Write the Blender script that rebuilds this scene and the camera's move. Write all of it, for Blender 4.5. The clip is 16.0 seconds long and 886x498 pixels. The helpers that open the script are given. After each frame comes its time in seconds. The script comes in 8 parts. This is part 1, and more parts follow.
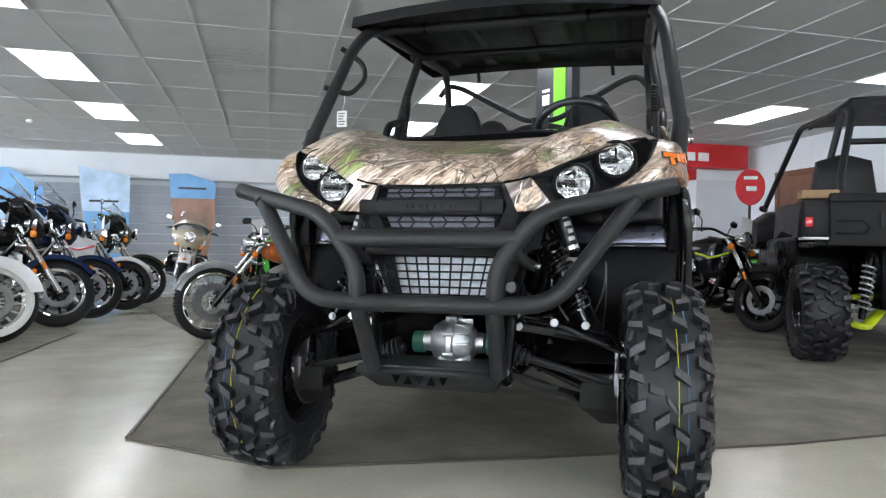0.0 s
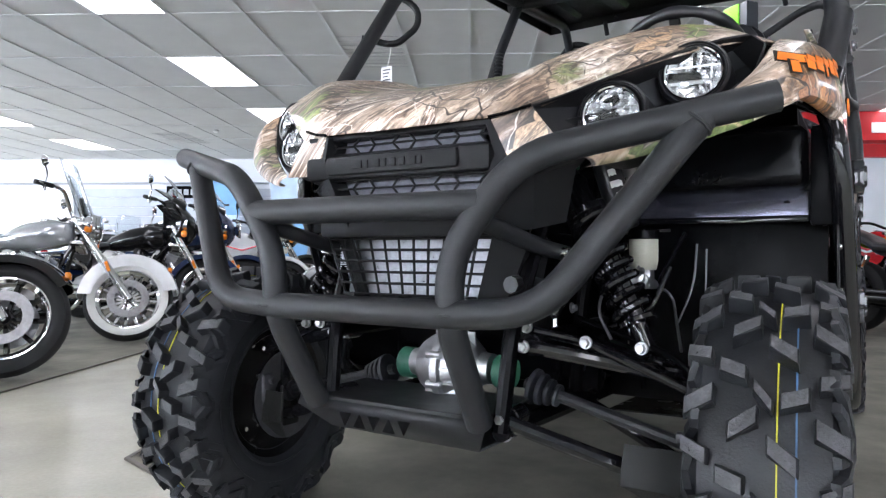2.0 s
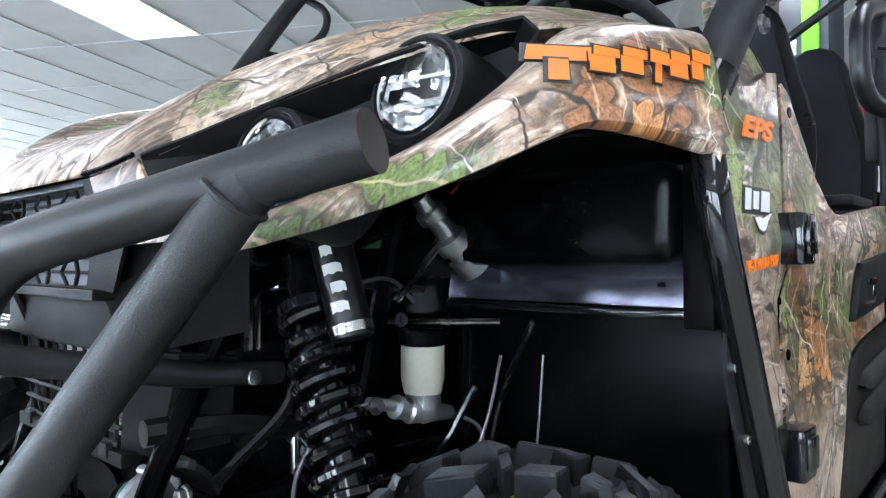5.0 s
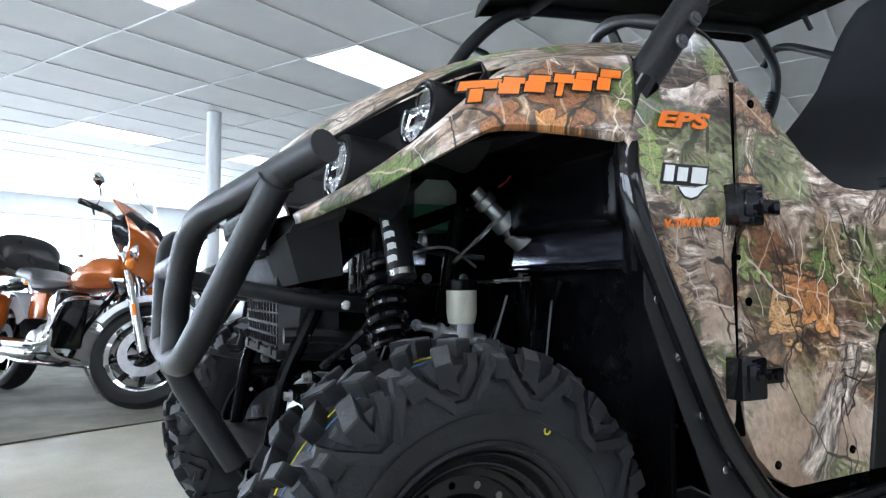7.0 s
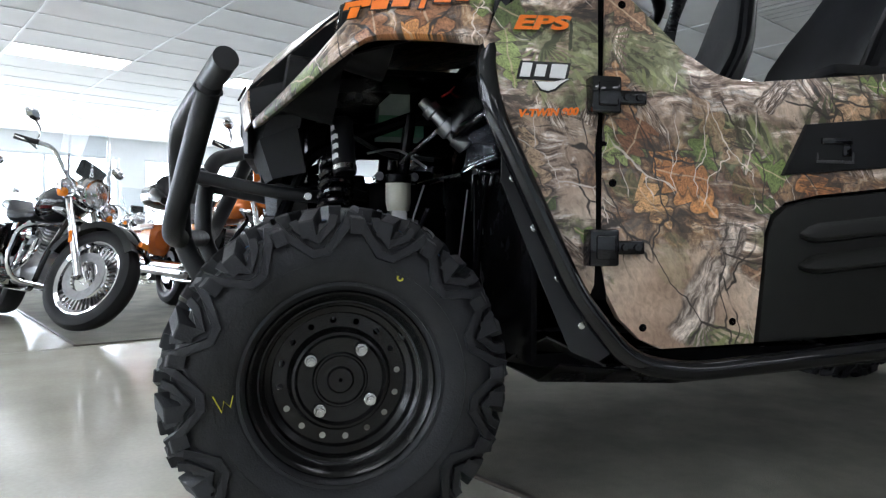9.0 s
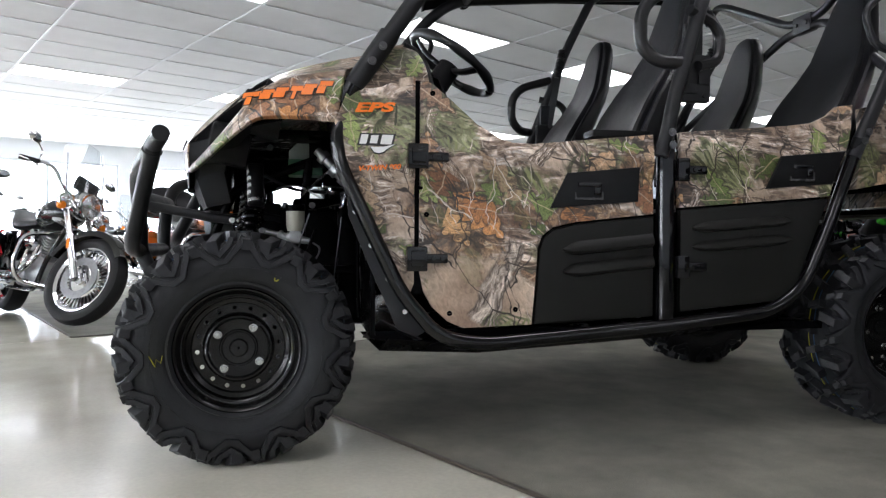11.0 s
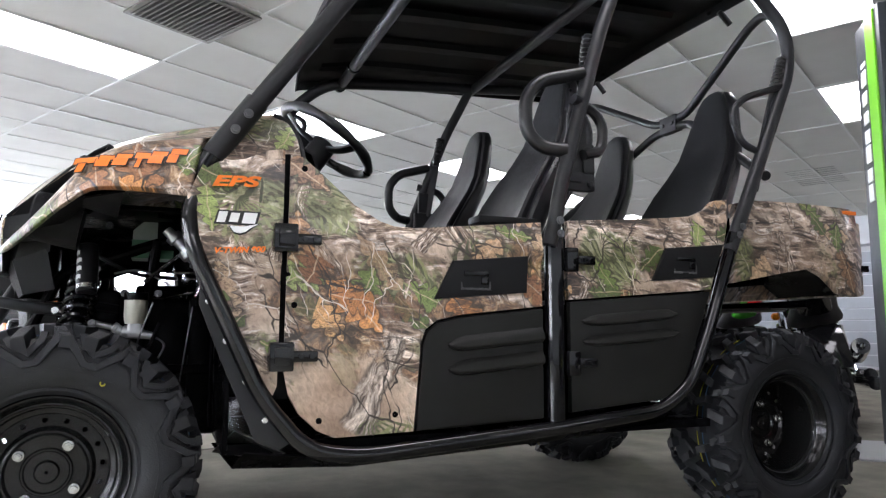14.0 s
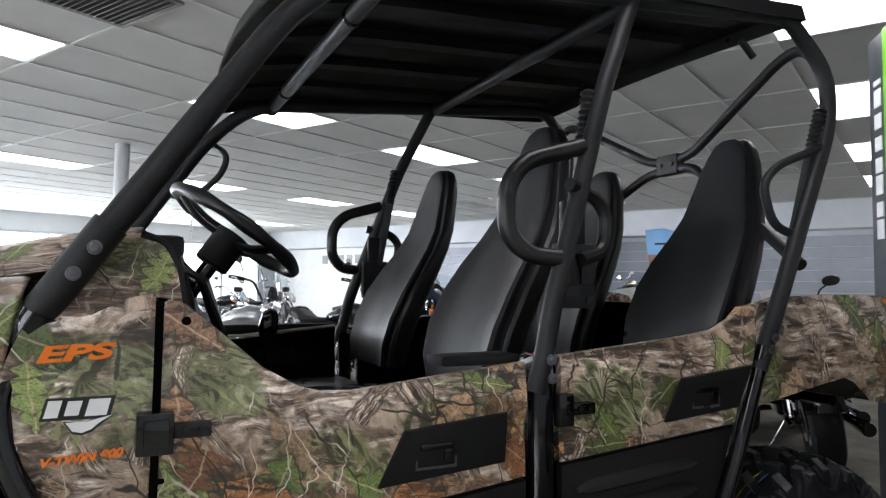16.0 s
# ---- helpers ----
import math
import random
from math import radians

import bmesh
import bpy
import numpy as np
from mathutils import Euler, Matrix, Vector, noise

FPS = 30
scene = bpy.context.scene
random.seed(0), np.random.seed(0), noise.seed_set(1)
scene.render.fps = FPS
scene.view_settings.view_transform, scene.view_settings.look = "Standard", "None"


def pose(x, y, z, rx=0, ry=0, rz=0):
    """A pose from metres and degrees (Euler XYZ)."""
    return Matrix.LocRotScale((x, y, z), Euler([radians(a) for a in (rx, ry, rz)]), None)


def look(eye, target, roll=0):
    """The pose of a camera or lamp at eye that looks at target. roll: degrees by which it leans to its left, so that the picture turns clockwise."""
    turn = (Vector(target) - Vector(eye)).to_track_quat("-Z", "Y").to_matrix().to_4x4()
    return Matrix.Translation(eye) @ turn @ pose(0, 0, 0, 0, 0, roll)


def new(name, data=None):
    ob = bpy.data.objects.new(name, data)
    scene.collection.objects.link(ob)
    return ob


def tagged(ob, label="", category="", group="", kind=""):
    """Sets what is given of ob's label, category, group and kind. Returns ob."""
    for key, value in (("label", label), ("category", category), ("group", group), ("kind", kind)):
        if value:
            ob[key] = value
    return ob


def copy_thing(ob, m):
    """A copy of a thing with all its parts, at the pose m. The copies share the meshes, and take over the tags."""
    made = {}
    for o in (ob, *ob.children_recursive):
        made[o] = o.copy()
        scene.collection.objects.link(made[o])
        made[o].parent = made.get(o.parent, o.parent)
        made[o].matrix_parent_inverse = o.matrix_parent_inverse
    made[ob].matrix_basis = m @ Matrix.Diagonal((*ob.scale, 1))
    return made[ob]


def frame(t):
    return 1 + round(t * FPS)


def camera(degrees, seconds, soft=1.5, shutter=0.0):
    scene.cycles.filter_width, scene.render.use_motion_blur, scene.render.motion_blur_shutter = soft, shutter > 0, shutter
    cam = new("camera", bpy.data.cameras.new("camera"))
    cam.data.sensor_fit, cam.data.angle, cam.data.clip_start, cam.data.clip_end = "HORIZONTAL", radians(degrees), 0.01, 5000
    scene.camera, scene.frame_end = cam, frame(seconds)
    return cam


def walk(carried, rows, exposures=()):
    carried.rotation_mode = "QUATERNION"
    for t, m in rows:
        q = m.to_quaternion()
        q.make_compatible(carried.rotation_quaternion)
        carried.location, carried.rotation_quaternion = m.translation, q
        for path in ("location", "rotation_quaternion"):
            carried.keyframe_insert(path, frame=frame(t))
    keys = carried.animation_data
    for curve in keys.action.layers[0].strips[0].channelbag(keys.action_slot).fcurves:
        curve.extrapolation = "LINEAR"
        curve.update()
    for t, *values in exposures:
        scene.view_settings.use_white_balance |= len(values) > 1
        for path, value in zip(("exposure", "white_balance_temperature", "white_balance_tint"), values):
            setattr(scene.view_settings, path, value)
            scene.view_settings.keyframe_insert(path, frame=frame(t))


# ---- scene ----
cam = camera(65.3, 16.0, soft=1.3)
PATH = [
    (0, (0.578, -2.187, 0.729), (0.056, -0.256, 0.741), 0.7),
    (0.5, (0.669, -1.979, 0.687), (-0.057, -0.116, 0.698), 0.6),
    (1, (0.739, -1.749, 0.675), (-0.143, 0.046, 0.687), 0.6),
    (1.5, (0.779, -1.53, 0.675), (-0.205, 0.212, 0.681), 0.3),
    (2, (0.816, -1.325, 0.689), (-0.241, 0.374, 0.701), 0.2),
    (2.5, (0.857, -1.127, 0.73), (-0.279, 0.519, 0.745), 0.4),
    (3, (0.914, -0.973, 0.773), (-0.31, 0.608, 0.785), 0.1),
    (3.5, (0.948, -0.797, 0.81), (-0.299, 0.766, 0.823), 0.3),
    (4, (0.947, -0.665, 0.853), (-0.306, 0.894, 0.862), 0.1),
    (6.5, (1.478, -0.489, 0.765), (-0.205, 0.586, 0.871), 0.0),
    (7, (1.624, -0.462, 0.724), (-0.182, 0.389, 0.838), -0.1),
    (7.5, (1.738, -0.385, 0.663), (-0.135, 0.316, 0.704), -0.1),
    (8, (1.823, -0.288, 0.612), (-0.091, 0.296, 0.605), 0.1),
    (8.5, (1.919, -0.181, 0.59), (-0.026, 0.284, 0.565), -0.0),
    (9, (2.03, -0.068, 0.592), (0.07, 0.331, 0.559), 0.1),
    (11.5, (2.818, 0.24, 0.631), (0.856, 0.63, 0.604), 0.1),
    (12, (2.832, 0.296, 0.623), (0.906, 0.833, 0.599), 0.1),
    (12.5, (2.777, 0.319, 0.631), (0.886, 0.972, 0.643), 0.1),
    (13, (2.71, 0.29, 0.627), (0.838, 0.988, 0.718), 0.1),
    (13.5, (2.642, 0.232, 0.615), (0.786, 0.952, 0.808), 0.1),
    (14, (2.511, 0.23, 0.633), (0.668, 0.969, 0.872), 0.1),
    (14.5, (2.329, 0.269, 0.727), (0.485, 1.012, 0.939), 0.1),
    (15, (2.19, 0.334, 0.887), (0.341, 1.081, 1.043), 0.2),
    (15.5, (2.113, 0.406, 1.014), (0.263, 1.154, 1.144), 0.2),
    (16, (2.048, 0.436, 1.112), (0.241, 1.287, 1.222), 0.4),
]
LIGHTING = [(0, -0.04, 6350, 10), (1, -0.02, 6350, 10), (2, 0.26, 6200, 15), (2.5, 0.40, 6150, 15), (3.5, 0.42, 6050, 14), (4, 0.48, 5900, 11), (6.5, 0.31, 5800, 10), (7.5, -0.18, 5900, 10), (8.2, -0.28, 6000, 10), (9, -0.32, 6150, 11), (11.5, -0.22, 6400, 15), (13, 0.18, 6400, 16), (14.5, 0.20, 6400, 16), (15.2, -0.19, 6400, 14), (16, -0.60, 6450, 13)]
walk(cam, [(t, look(eye, target, roll)) for t, eye, target, roll in PATH], LIGHTING)

# ---- world, light, exposure ----
world = bpy.data.worlds.new("world")
scene.world = world
world.use_nodes = True
wn = world.node_tree.nodes
sky = wn.new("ShaderNodeTexSky")
sky.sky_type, sky.sun_disc = "NISHITA", False
sky.sun_elevation, sky.sun_rotation = radians(40), radians(250)
wn["Background"].inputs["Strength"].default_value = 0.12
world.node_tree.links.new(sky.outputs[0], wn["Background"].inputs["Color"])

ROOM = pose(0, 0, 0, 0, 0, 29.4)      # the showroom stands askew to the vehicle: its local x runs along the rows, y to the back
V0, V1, U0, U1, TOP = -13.6, 7.65, -7.0, 13.0, 2.63
LAMP = 7.2


def area(name, m, sx, sy, watts, colour):
    data = bpy.data.lights.new(name, "AREA")
    data.shape, data.size, data.size_y, data.energy, data.color = "RECTANGLE", sx, sy, watts, colour
    ob = new(name, data)
    ob.matrix_world = m
    return ob


# daylight through the window front
area("window_daylight", ROOM @ pose(V0 - 0.24, 2.2, 1.36, 0, -85, 0), 1.75, 15.5, 1900, (0.84, 0.92, 1.0))
area("entrance_daylight", ROOM @ pose(-4.5, U0 - 0.20, 1.36, 82, 0, 0), 15.5, 1.75, 520, (0.9, 0.95, 1.0))

# ---- materials ----


def fresh(name):
    m = bpy.data.materials.new(name)
    m.use_nodes = True
    nt = m.node_tree
    return m, nt, nt.nodes["Principled BSDF"]


def put(nt, kind, **values):
    n = nt.nodes.new("ShaderNode" + kind)
    for k, v in values.items():
        n.inputs[k.replace("_", " ")].default_value = v
    return n


def ramp(nt, fac, stops, constant=False):
    n = nt.nodes.new("ShaderNodeValToRGB")
    if constant:
        n.color_ramp.interpolation = "CONSTANT"
    els = n.color_ramp.elements
    while len(els) < len(stops):
        els.new(0.5)
    for e, (p, c) in zip(els, stops):
        e.position = p
        e.color = (*c, 1) if len(c) == 3 else c
    nt.links.new(fac, n.inputs[0])
    return n


def mixc(nt, fac, a, b, mode="MIX"):
    n = nt.nodes.new("ShaderNodeMix")
    n.data_type, n.blend_type = "RGBA", mode
    for sock, v in ((n.inputs[0], fac), (n.inputs[6], a), (n.inputs[7], b)):
        if isinstance(v, (int, float)):
            sock.default_value = v
        elif isinstance(v, tuple):
            sock.default_value = (*v, 1)
        else:
            nt.links.new(v, sock)
    return n.outputs[2]


def pbr(name, col, rough=0.5, metal=0.0, vary=0.2, scale=6.0, bump=0.0, fine=180.0, coat=0.0, rvary=0.1, emit=0.0, spec=0.5):
    """Colour with broad and fine variation, uneven gloss and fine relief."""
    m, nt, b = fresh(name)
    co = nt.nodes.new("ShaderNodeTexCoord")
    big = put(nt, "TexNoise", Scale=scale, Detail=6.0, Roughness=0.6)
    small = put(nt, "TexNoise", Scale=fine, Detail=3.0)
    nt.links.new(co.outputs["Object"], big.inputs["Vector"])
    nt.links.new(co.outputs["Object"], small.inputs["Vector"])
    lo = tuple(c * (1 - vary) for c in col)
    hi = tuple(min(1, c * (1 + vary)) for c in col)
    r1 = ramp(nt, big.outputs[0], [(0.3, lo), (0.7, hi)])
    r2 = ramp(nt, small.outputs[0], [(0.3, (1 - vary * 0.5,) * 3), (0.7, (1, 1, 1))])
    nt.links.new(mixc(nt, 1.0, r1.outputs[0], r2.outputs[0], "MULTIPLY"), b.inputs["Base Color"])
    rr = ramp(nt, big.outputs[0], [(0.25, (max(0.02, rough - rvary),) * 3), (0.75, (min(1, rough + rvary),) * 3)])
    nt.links.new(rr.outputs[0], b.inputs["Roughness"])
    b.inputs["Metallic"].default_value = metal
    b.inputs["Coat Weight"].default_value = coat
    b.inputs["Specular IOR Level"].default_value = spec
    if bump:
        bp = put(nt, "Bump", Strength=bump, Distance=0.002)
        nt.links.new(small.outputs[0], bp.inputs["Height"])
        nt.links.new(bp.outputs[0], b.inputs["Normal"])
    if emit:
        b.inputs["Emission Color"].default_value = (*col, 1)
        b.inputs["Emission Strength"].default_value = emit
    return m


def glow(name, col, strength):
    m, nt, b = fresh(name)
    b.inputs["Base Color"].default_value = (0.8, 0.8, 0.8, 1)
    b.inputs["Emission Color"].default_value = (*col, 1)
    b.inputs["Emission Strength"].default_value = strength
    return m


def glass(name, col=(1, 1, 1), rough=0.02, ior=1.45):
    m, nt, b = fresh(name)
    b.inputs["Base Color"].default_value = (*col, 1)
    b.inputs["Roughness"].default_value = rough
    b.inputs["IOR"].default_value = ior
    b.inputs["Transmission Weight"].default_value = 1.0
    return m


def camo_material():
    """Printed woodland film: soft tan ground, bark clutter, oak leaves, needles, twigs and one dead trunk, under a clear coat."""
    m, nt, b = fresh("woodland_film")
    L = nt.links.new
    p = nt.nodes.new("ShaderNodeTexCoord").outputs["Object"]

    def noise(scale, detail=4.0, vec=p, dist=0.0, rough=0.55):
        n = put(nt, "TexNoise", Scale=scale, Detail=detail, Distortion=dist, Roughness=rough)
        L(vec, n.inputs["Vector"])
        return n

    def vmath(op, *vals):
        n = nt.nodes.new("ShaderNodeVectorMath")
        n.operation = op
        for s, v in zip(n.inputs, vals):
            if isinstance(v, tuple):
                s.default_value = v
            else:
                L(v, s)
        return n

    def both(a, b_, op="MULTIPLY"):
        n = nt.nodes.new("ShaderNodeMath")
        n.operation = op
        for s, v in zip(n.inputs, (a, b_)):
            if isinstance(v, (float, int)):
                s.default_value = v
            else:
                L(v, s)
        return n.outputs[0]

    def absol(v):
        return both(v, 0.0, "ABSOLUTE")

    def mask(sock, lo, hi):
        n = nt.nodes.new("ShaderNodeMapRange")
        n.inputs["From Min"].default_value, n.inputs["From Max"].default_value = lo, hi
        L(sock, n.inputs["Value"])
        return n.outputs[0]

    def mapped(vec, scale, rot=(0, 0, 0)):
        n = nt.nodes.new("ShaderNodeMapping")
        n.inputs["Scale"].default_value = scale
        n.inputs["Rotation"].default_value = rot
        L(vec, n.inputs["Vector"])
        return n.outputs[0]

    def moved(vec, amount, scale):
        s = vmath("SUBTRACT", noise(scale, 3.0, vec).outputs["Color"], (0.5, 0.5, 0.5)).outputs[0]
        n = vmath("MULTIPLY_ADD", s, (amount,) * 3, vec)
        return n.outputs[0]

    # the film is wrapped over the panels: one coordinate along the body, one up and across
    sheet = nt.nodes.new("ShaderNodeCombineXYZ")
    L(vmath("DOT_PRODUCT", p, (0.35, 1.0, 0.30)).outputs["Value"], sheet.inputs[0])
    L(vmath("DOT_PRODUCT", p, (-0.92, 0.0, 1.0)).outputs["Value"], sheet.inputs[1])
    q = sheet.outputs[0]
    soft = moved(q, 0.05, 7.0)
    rough_edge = both(both(noise(11.0, 5.0, q, 0.4, 0.65).outputs[0], 0.5, "SUBTRACT"), 1.8)

    def on(x, y, z):
        return (0.35 * x + y + 0.30 * z, z - 0.92 * x, 0.0)

    def zone(y, z, ry, rz, x=0.766, at=None):
        """A ragged patch of the print about a place on the panels; with at, whole prints that lie in it."""
        d = vmath("MULTIPLY", vmath("SUBTRACT", at or q, on(x, y, z)).outputs[0], (1 / ry, 1 / rz, 0.0)).outputs[0]
        far_ = vmath("LENGTH", d).outputs["Value"]
        return mask(far_, 1.02, 0.98) if at else mask(both(far_, rough_edge, "ADD"), 1.1, 0.85)

    def zones(*all_, at=None):
        out = zone(*all_[0], at=at)
        for one in all_[1:]:
            out = both(out, zone(*one, at=at), "MAXIMUM")
        return out

    def scatter(scale, shift, turn, spread):
        """Prints strewn one to a cell: along, across, two random values, the local vector."""
        at = vmath("ADD", soft, (shift, shift * 0.7, 0.0)).outputs[0]
        n = nt.nodes.new("ShaderNodeTexVoronoi")
        n.voronoi_dimensions = "2D"
        n.inputs["Scale"].default_value = scale
        n.inputs["Randomness"].default_value = 0.9
        L(at, n.inputs["Vector"])
        d = vmath("MULTIPLY", vmath("SUBTRACT", at, n.outputs["Position"]).outputs[0], (scale, scale, 0.0)).outputs[0]
        sep = nt.nodes.new("ShaderNodeSeparateColor")
        L(n.outputs["Color"], sep.inputs[0])
        rot = nt.nodes.new("ShaderNodeVectorRotate")
        rot.rotation_type = "Z_AXIS"
        L(d, rot.inputs["Vector"])
        L(both(both(sep.outputs[0], spread), turn, "ADD"), rot.inputs["Angle"])
        xyz = nt.nodes.new("ShaderNodeSeparateXYZ")
        L(rot.outputs[0], xyz.inputs[0])
        home = vmath("SUBTRACT", n.outputs["Position"], (shift, shift * 0.7, 0.0)).outputs[0]
        return xyz.outputs[0], xyz.outputs[1], sep.outputs[1], sep.outputs[2], rot.outputs[0], home

    BARK = [(0.40, (0.026, 0.019, 0.015)), (0.475, (0.15, 0.10, 0.07)), (0.54, (0.40, 0.31, 0.245)), (0.61, (0.82, 0.75, 0.68))]
    # soft out-of-focus ground: tan and beige with a little rose
    col = ramp(nt, noise(3.4, 3.0, soft).outputs[0], [(0.30, (0.22, 0.145, 0.10)), (0.44, (0.36, 0.26, 0.19)), (0.56, (0.50, 0.395, 0.305)), (0.70, (0.62, 0.53, 0.44))]).outputs[0]
    veil = noise(6.0, 5.0, mapped(q, (0.5, 2.6, 1.0), (0, 0, 0.6)), 0.3, 0.6)
    col = mixc(nt, 0.5, col, ramp(nt, veil.outputs[0], [(0.35, (0.60, 0.57, 0.55)), (0.52, (1.0, 1.0, 1.0)), (0.68, (1.25, 1.24, 1.22))]).outputs[0], "MULTIPLY")

    quiet = zones((0.66, 0.49, 0.20, 0.13), (0.46, 0.72, 0.06, 0.10))
    loud = both(1.0, quiet, "SUBTRACT")

    # clutter of bark and litter lying along the stems
    lie = noise(2.7, 3.0, vmath("ADD", q, (5.3, 2.1, 0.0)).outputs[0])
    here = both(mask(lie.outputs[0], 0.44, 0.52), loud)
    bark_at = zones((1.08, 0.905, 0.20, 0.05), (0.70, 0.865, 0.13, 0.05), (1.56, 0.965, 0.20, 0.05), (0.37, 0.80, 0.07, 0.13), (0.33, 0.93, 0.05, 0.10))
    for turn, sc, where in ((0.35, 9.0, here), (1.15, 12.0, both(mask(lie.outputs[0], 0.50, 0.43), loud)), (0.05, 10.0, bark_at)):
        f = noise(sc, 8.0, mapped(soft, (0.42, 2.3, 1.0), (0, 0, turn)), 1.6, 0.68)
        solid = mask(noise(sc * 0.9, 5.0, vmath("ADD", soft, (turn * 9, 3.0, 0.0)).outputs[0], 0.8, 0.65).outputs[0], 0.43, 0.50)
        col = mixc(nt, both(where, solid), col, ramp(nt, f.outputs[0], BARK).outputs[0])

    def limb(col, ya, za, yb, zb, wide, x=0.766):
        """One bark-covered dead trunk lying from one place to another."""
        a, e = Vector(on(x, ya, za)), Vector(on(x, yb, zb))
        d = e - a
        mid, ang, half = (a + e) / 2, math.atan2(d.y, d.x), d.length / 2
        rel = vmath("SUBTRACT", moved(q, 0.05, 9.0), tuple(mid)).outputs[0]
        n = nt.nodes.new("ShaderNodeVectorRotate")
        n.rotation_type = "Z_AXIS"
        n.inputs["Angle"].default_value = -ang
        L(rel, n.inputs["Vector"])
        xyz = nt.nodes.new("ShaderNodeSeparateXYZ")
        L(n.outputs[0], xyz.inputs[0])
        w = both(absol(xyz.outputs[1]), both(xyz.outputs[0], 0.06), "ADD")
        f = noise(26.0, 6.0, mapped(n.outputs[0], (0.35, 2.2, 1.0)), 1.0, 0.7)
        c = ramp(nt, f.outputs[0], [(0.38, (0.045, 0.035, 0.030)), (0.46, (0.22, 0.175, 0.145)), (0.55, (0.50, 0.43, 0.37)), (0.64, (0.78, 0.71, 0.64))]).outputs[0]
        c = mixc(nt, both(mask(w, wide * 0.55, wide), 0.8), c, (0.09, 0.066, 0.05))
        return mixc(nt, both(mask(w, wide, wide * 0.85), mask(absol(xyz.outputs[0]), half, half * 0.9)), col, c)

    def limbs(col, scale, shift, turn, spread, wide, some):
        """Bark-covered limbs strewn about, pale on the crest and dark at the edges."""
        u, v, tint, pick, duo, home = scatter(scale, shift, turn, spread)
        wob = both(both(noise(3.0 * scale, 2.0, q).outputs[0], 0.5, "SUBTRACT"), wide * 2.2)
        w = absol(both(v, wob, "ADD"))
        c = ramp(nt, noise(scale * 5.5, 6.0, mapped(duo, (0.22, 2.2, 1.0)), 0.7, 0.75).outputs[0], BARK).outputs[0]
        c = mixc(nt, both(mask(w, wide * 0.45, wide), 0.8), c, (0.05, 0.036, 0.027))
        picked = both(both(mask(pick, some, some - 0.02), mask(absol(u), 0.80, 0.74)), loud)
        return mixc(nt, both(picked, mask(w, wide, wide * 0.88)), col, c)

    def leaves(col, scale, shift, stops, some, where=None, lobes=13.0, slim=0.27):
        """Oak leaves: deep round lobes, a pale midrib, a dark edge beneath."""
        u, v, tint, pick, duo, home = scatter(scale, shift, 0.0, 6.28)
        k = both(absol(both(both(u, lobes), 0.0, "SINE")), 0.62)
        body = both(both(0.38, both(u, u), "SUBTRACT"), 1.0 / 0.38)
        rim = both(absol(v), both(both(both(k, 0.38, "ADD"), body), slim), "SUBTRACT")
        c = ramp(nt, tint, stops, True).outputs[0]
        shade = noise(scale * 2.2, 5.0, mapped(duo, (1.4, 1.0, 1.0), (0, 0, 0.7)), 0.4, 0.7)
        c = mixc(nt, 0.9, c, ramp(nt, shade.outputs[0], [(0.34, (0.35, 0.32, 0.30)), (0.5, (1.0, 1.0, 1.0)), (0.66, (1.55, 1.5, 1.45))]).outputs[0], "MULTIPLY")
        c = mixc(nt, both(mask(absol(v), 0.020, 0.008), 0.55), c, (0.60, 0.45, 0.30))
        picked = both(mask(pick, some, some - 0.02), loud if where is None else zones(*where, at=home))
        col = mixc(nt, both(both(mask(rim, 0.12, 0.01), picked), 0.8), col, (0.030, 0.022, 0.016))
        return mixc(nt, both(mask(rim, 0.010, -0.010), picked), col, c)

    def needles(col, scale, shift, where, stops):
        """Fans of green pine needles."""
        u, v, tint, pick, duo, home = scatter(scale, shift, 0.0, 6.28)
        r = vmath("LENGTH", duo).outputs["Value"]
        ray_ = both(both(both(both(v, both(u, 0.35, "ADD"), "ARCTAN2"), 21.0), both(noise(scale * 3, 3.0, q).outputs[0], 5.0), "ADD"), 0.0, "SINE")
        thin = mask(both(ray_, both(r, 0.5), "SUBTRACT"), 0.0, 0.35)
        c = ramp(nt, both(both(tint, 0.6), both(r, 0.5), "ADD"), stops).outputs[0]
        return mixc(nt, both(both(thin, where), mask(r, 0.80, 0.60)), col, c)

    PINE = [(0.1, (0.042, 0.047, 0.023)), (0.4, (0.095, 0.103, 0.05)), (0.8, (0.19, 0.20, 0.11))]
    FRESH = [(0.1, (0.10, 0.112, 0.045)), (0.45, (0.185, 0.205, 0.085)), (0.8, (0.30, 0.32, 0.16))]
    DRY = [(0.0, (0.36, 0.15, 0.05)), (0.22, (0.46, 0.21, 0.07)), (0.42, (0.26, 0.115, 0.05)), (0.60, (0.50, 0.29, 0.13)), (0.80, (0.17, 0.08, 0.04))]
    PALEL = [(0.0, (0.38, 0.25, 0.15)), (0.25, (0.33, 0.18, 0.09)), (0.5, (0.44, 0.31, 0.20)), (0.75, (0.22, 0.13, 0.08))]
    GREENL = [(0.0, (0.13, 0.18, 0.05)), (0.4, (0.24, 0.30, 0.10)), (0.7, (0.08, 0.11, 0.035))]

    # blurred greenery, with needles over it
    haze = noise(2.9, 4.0, vmath("ADD", q, (3.7, 1.1, 0.0)).outputs[0], 0.3, 0.6)
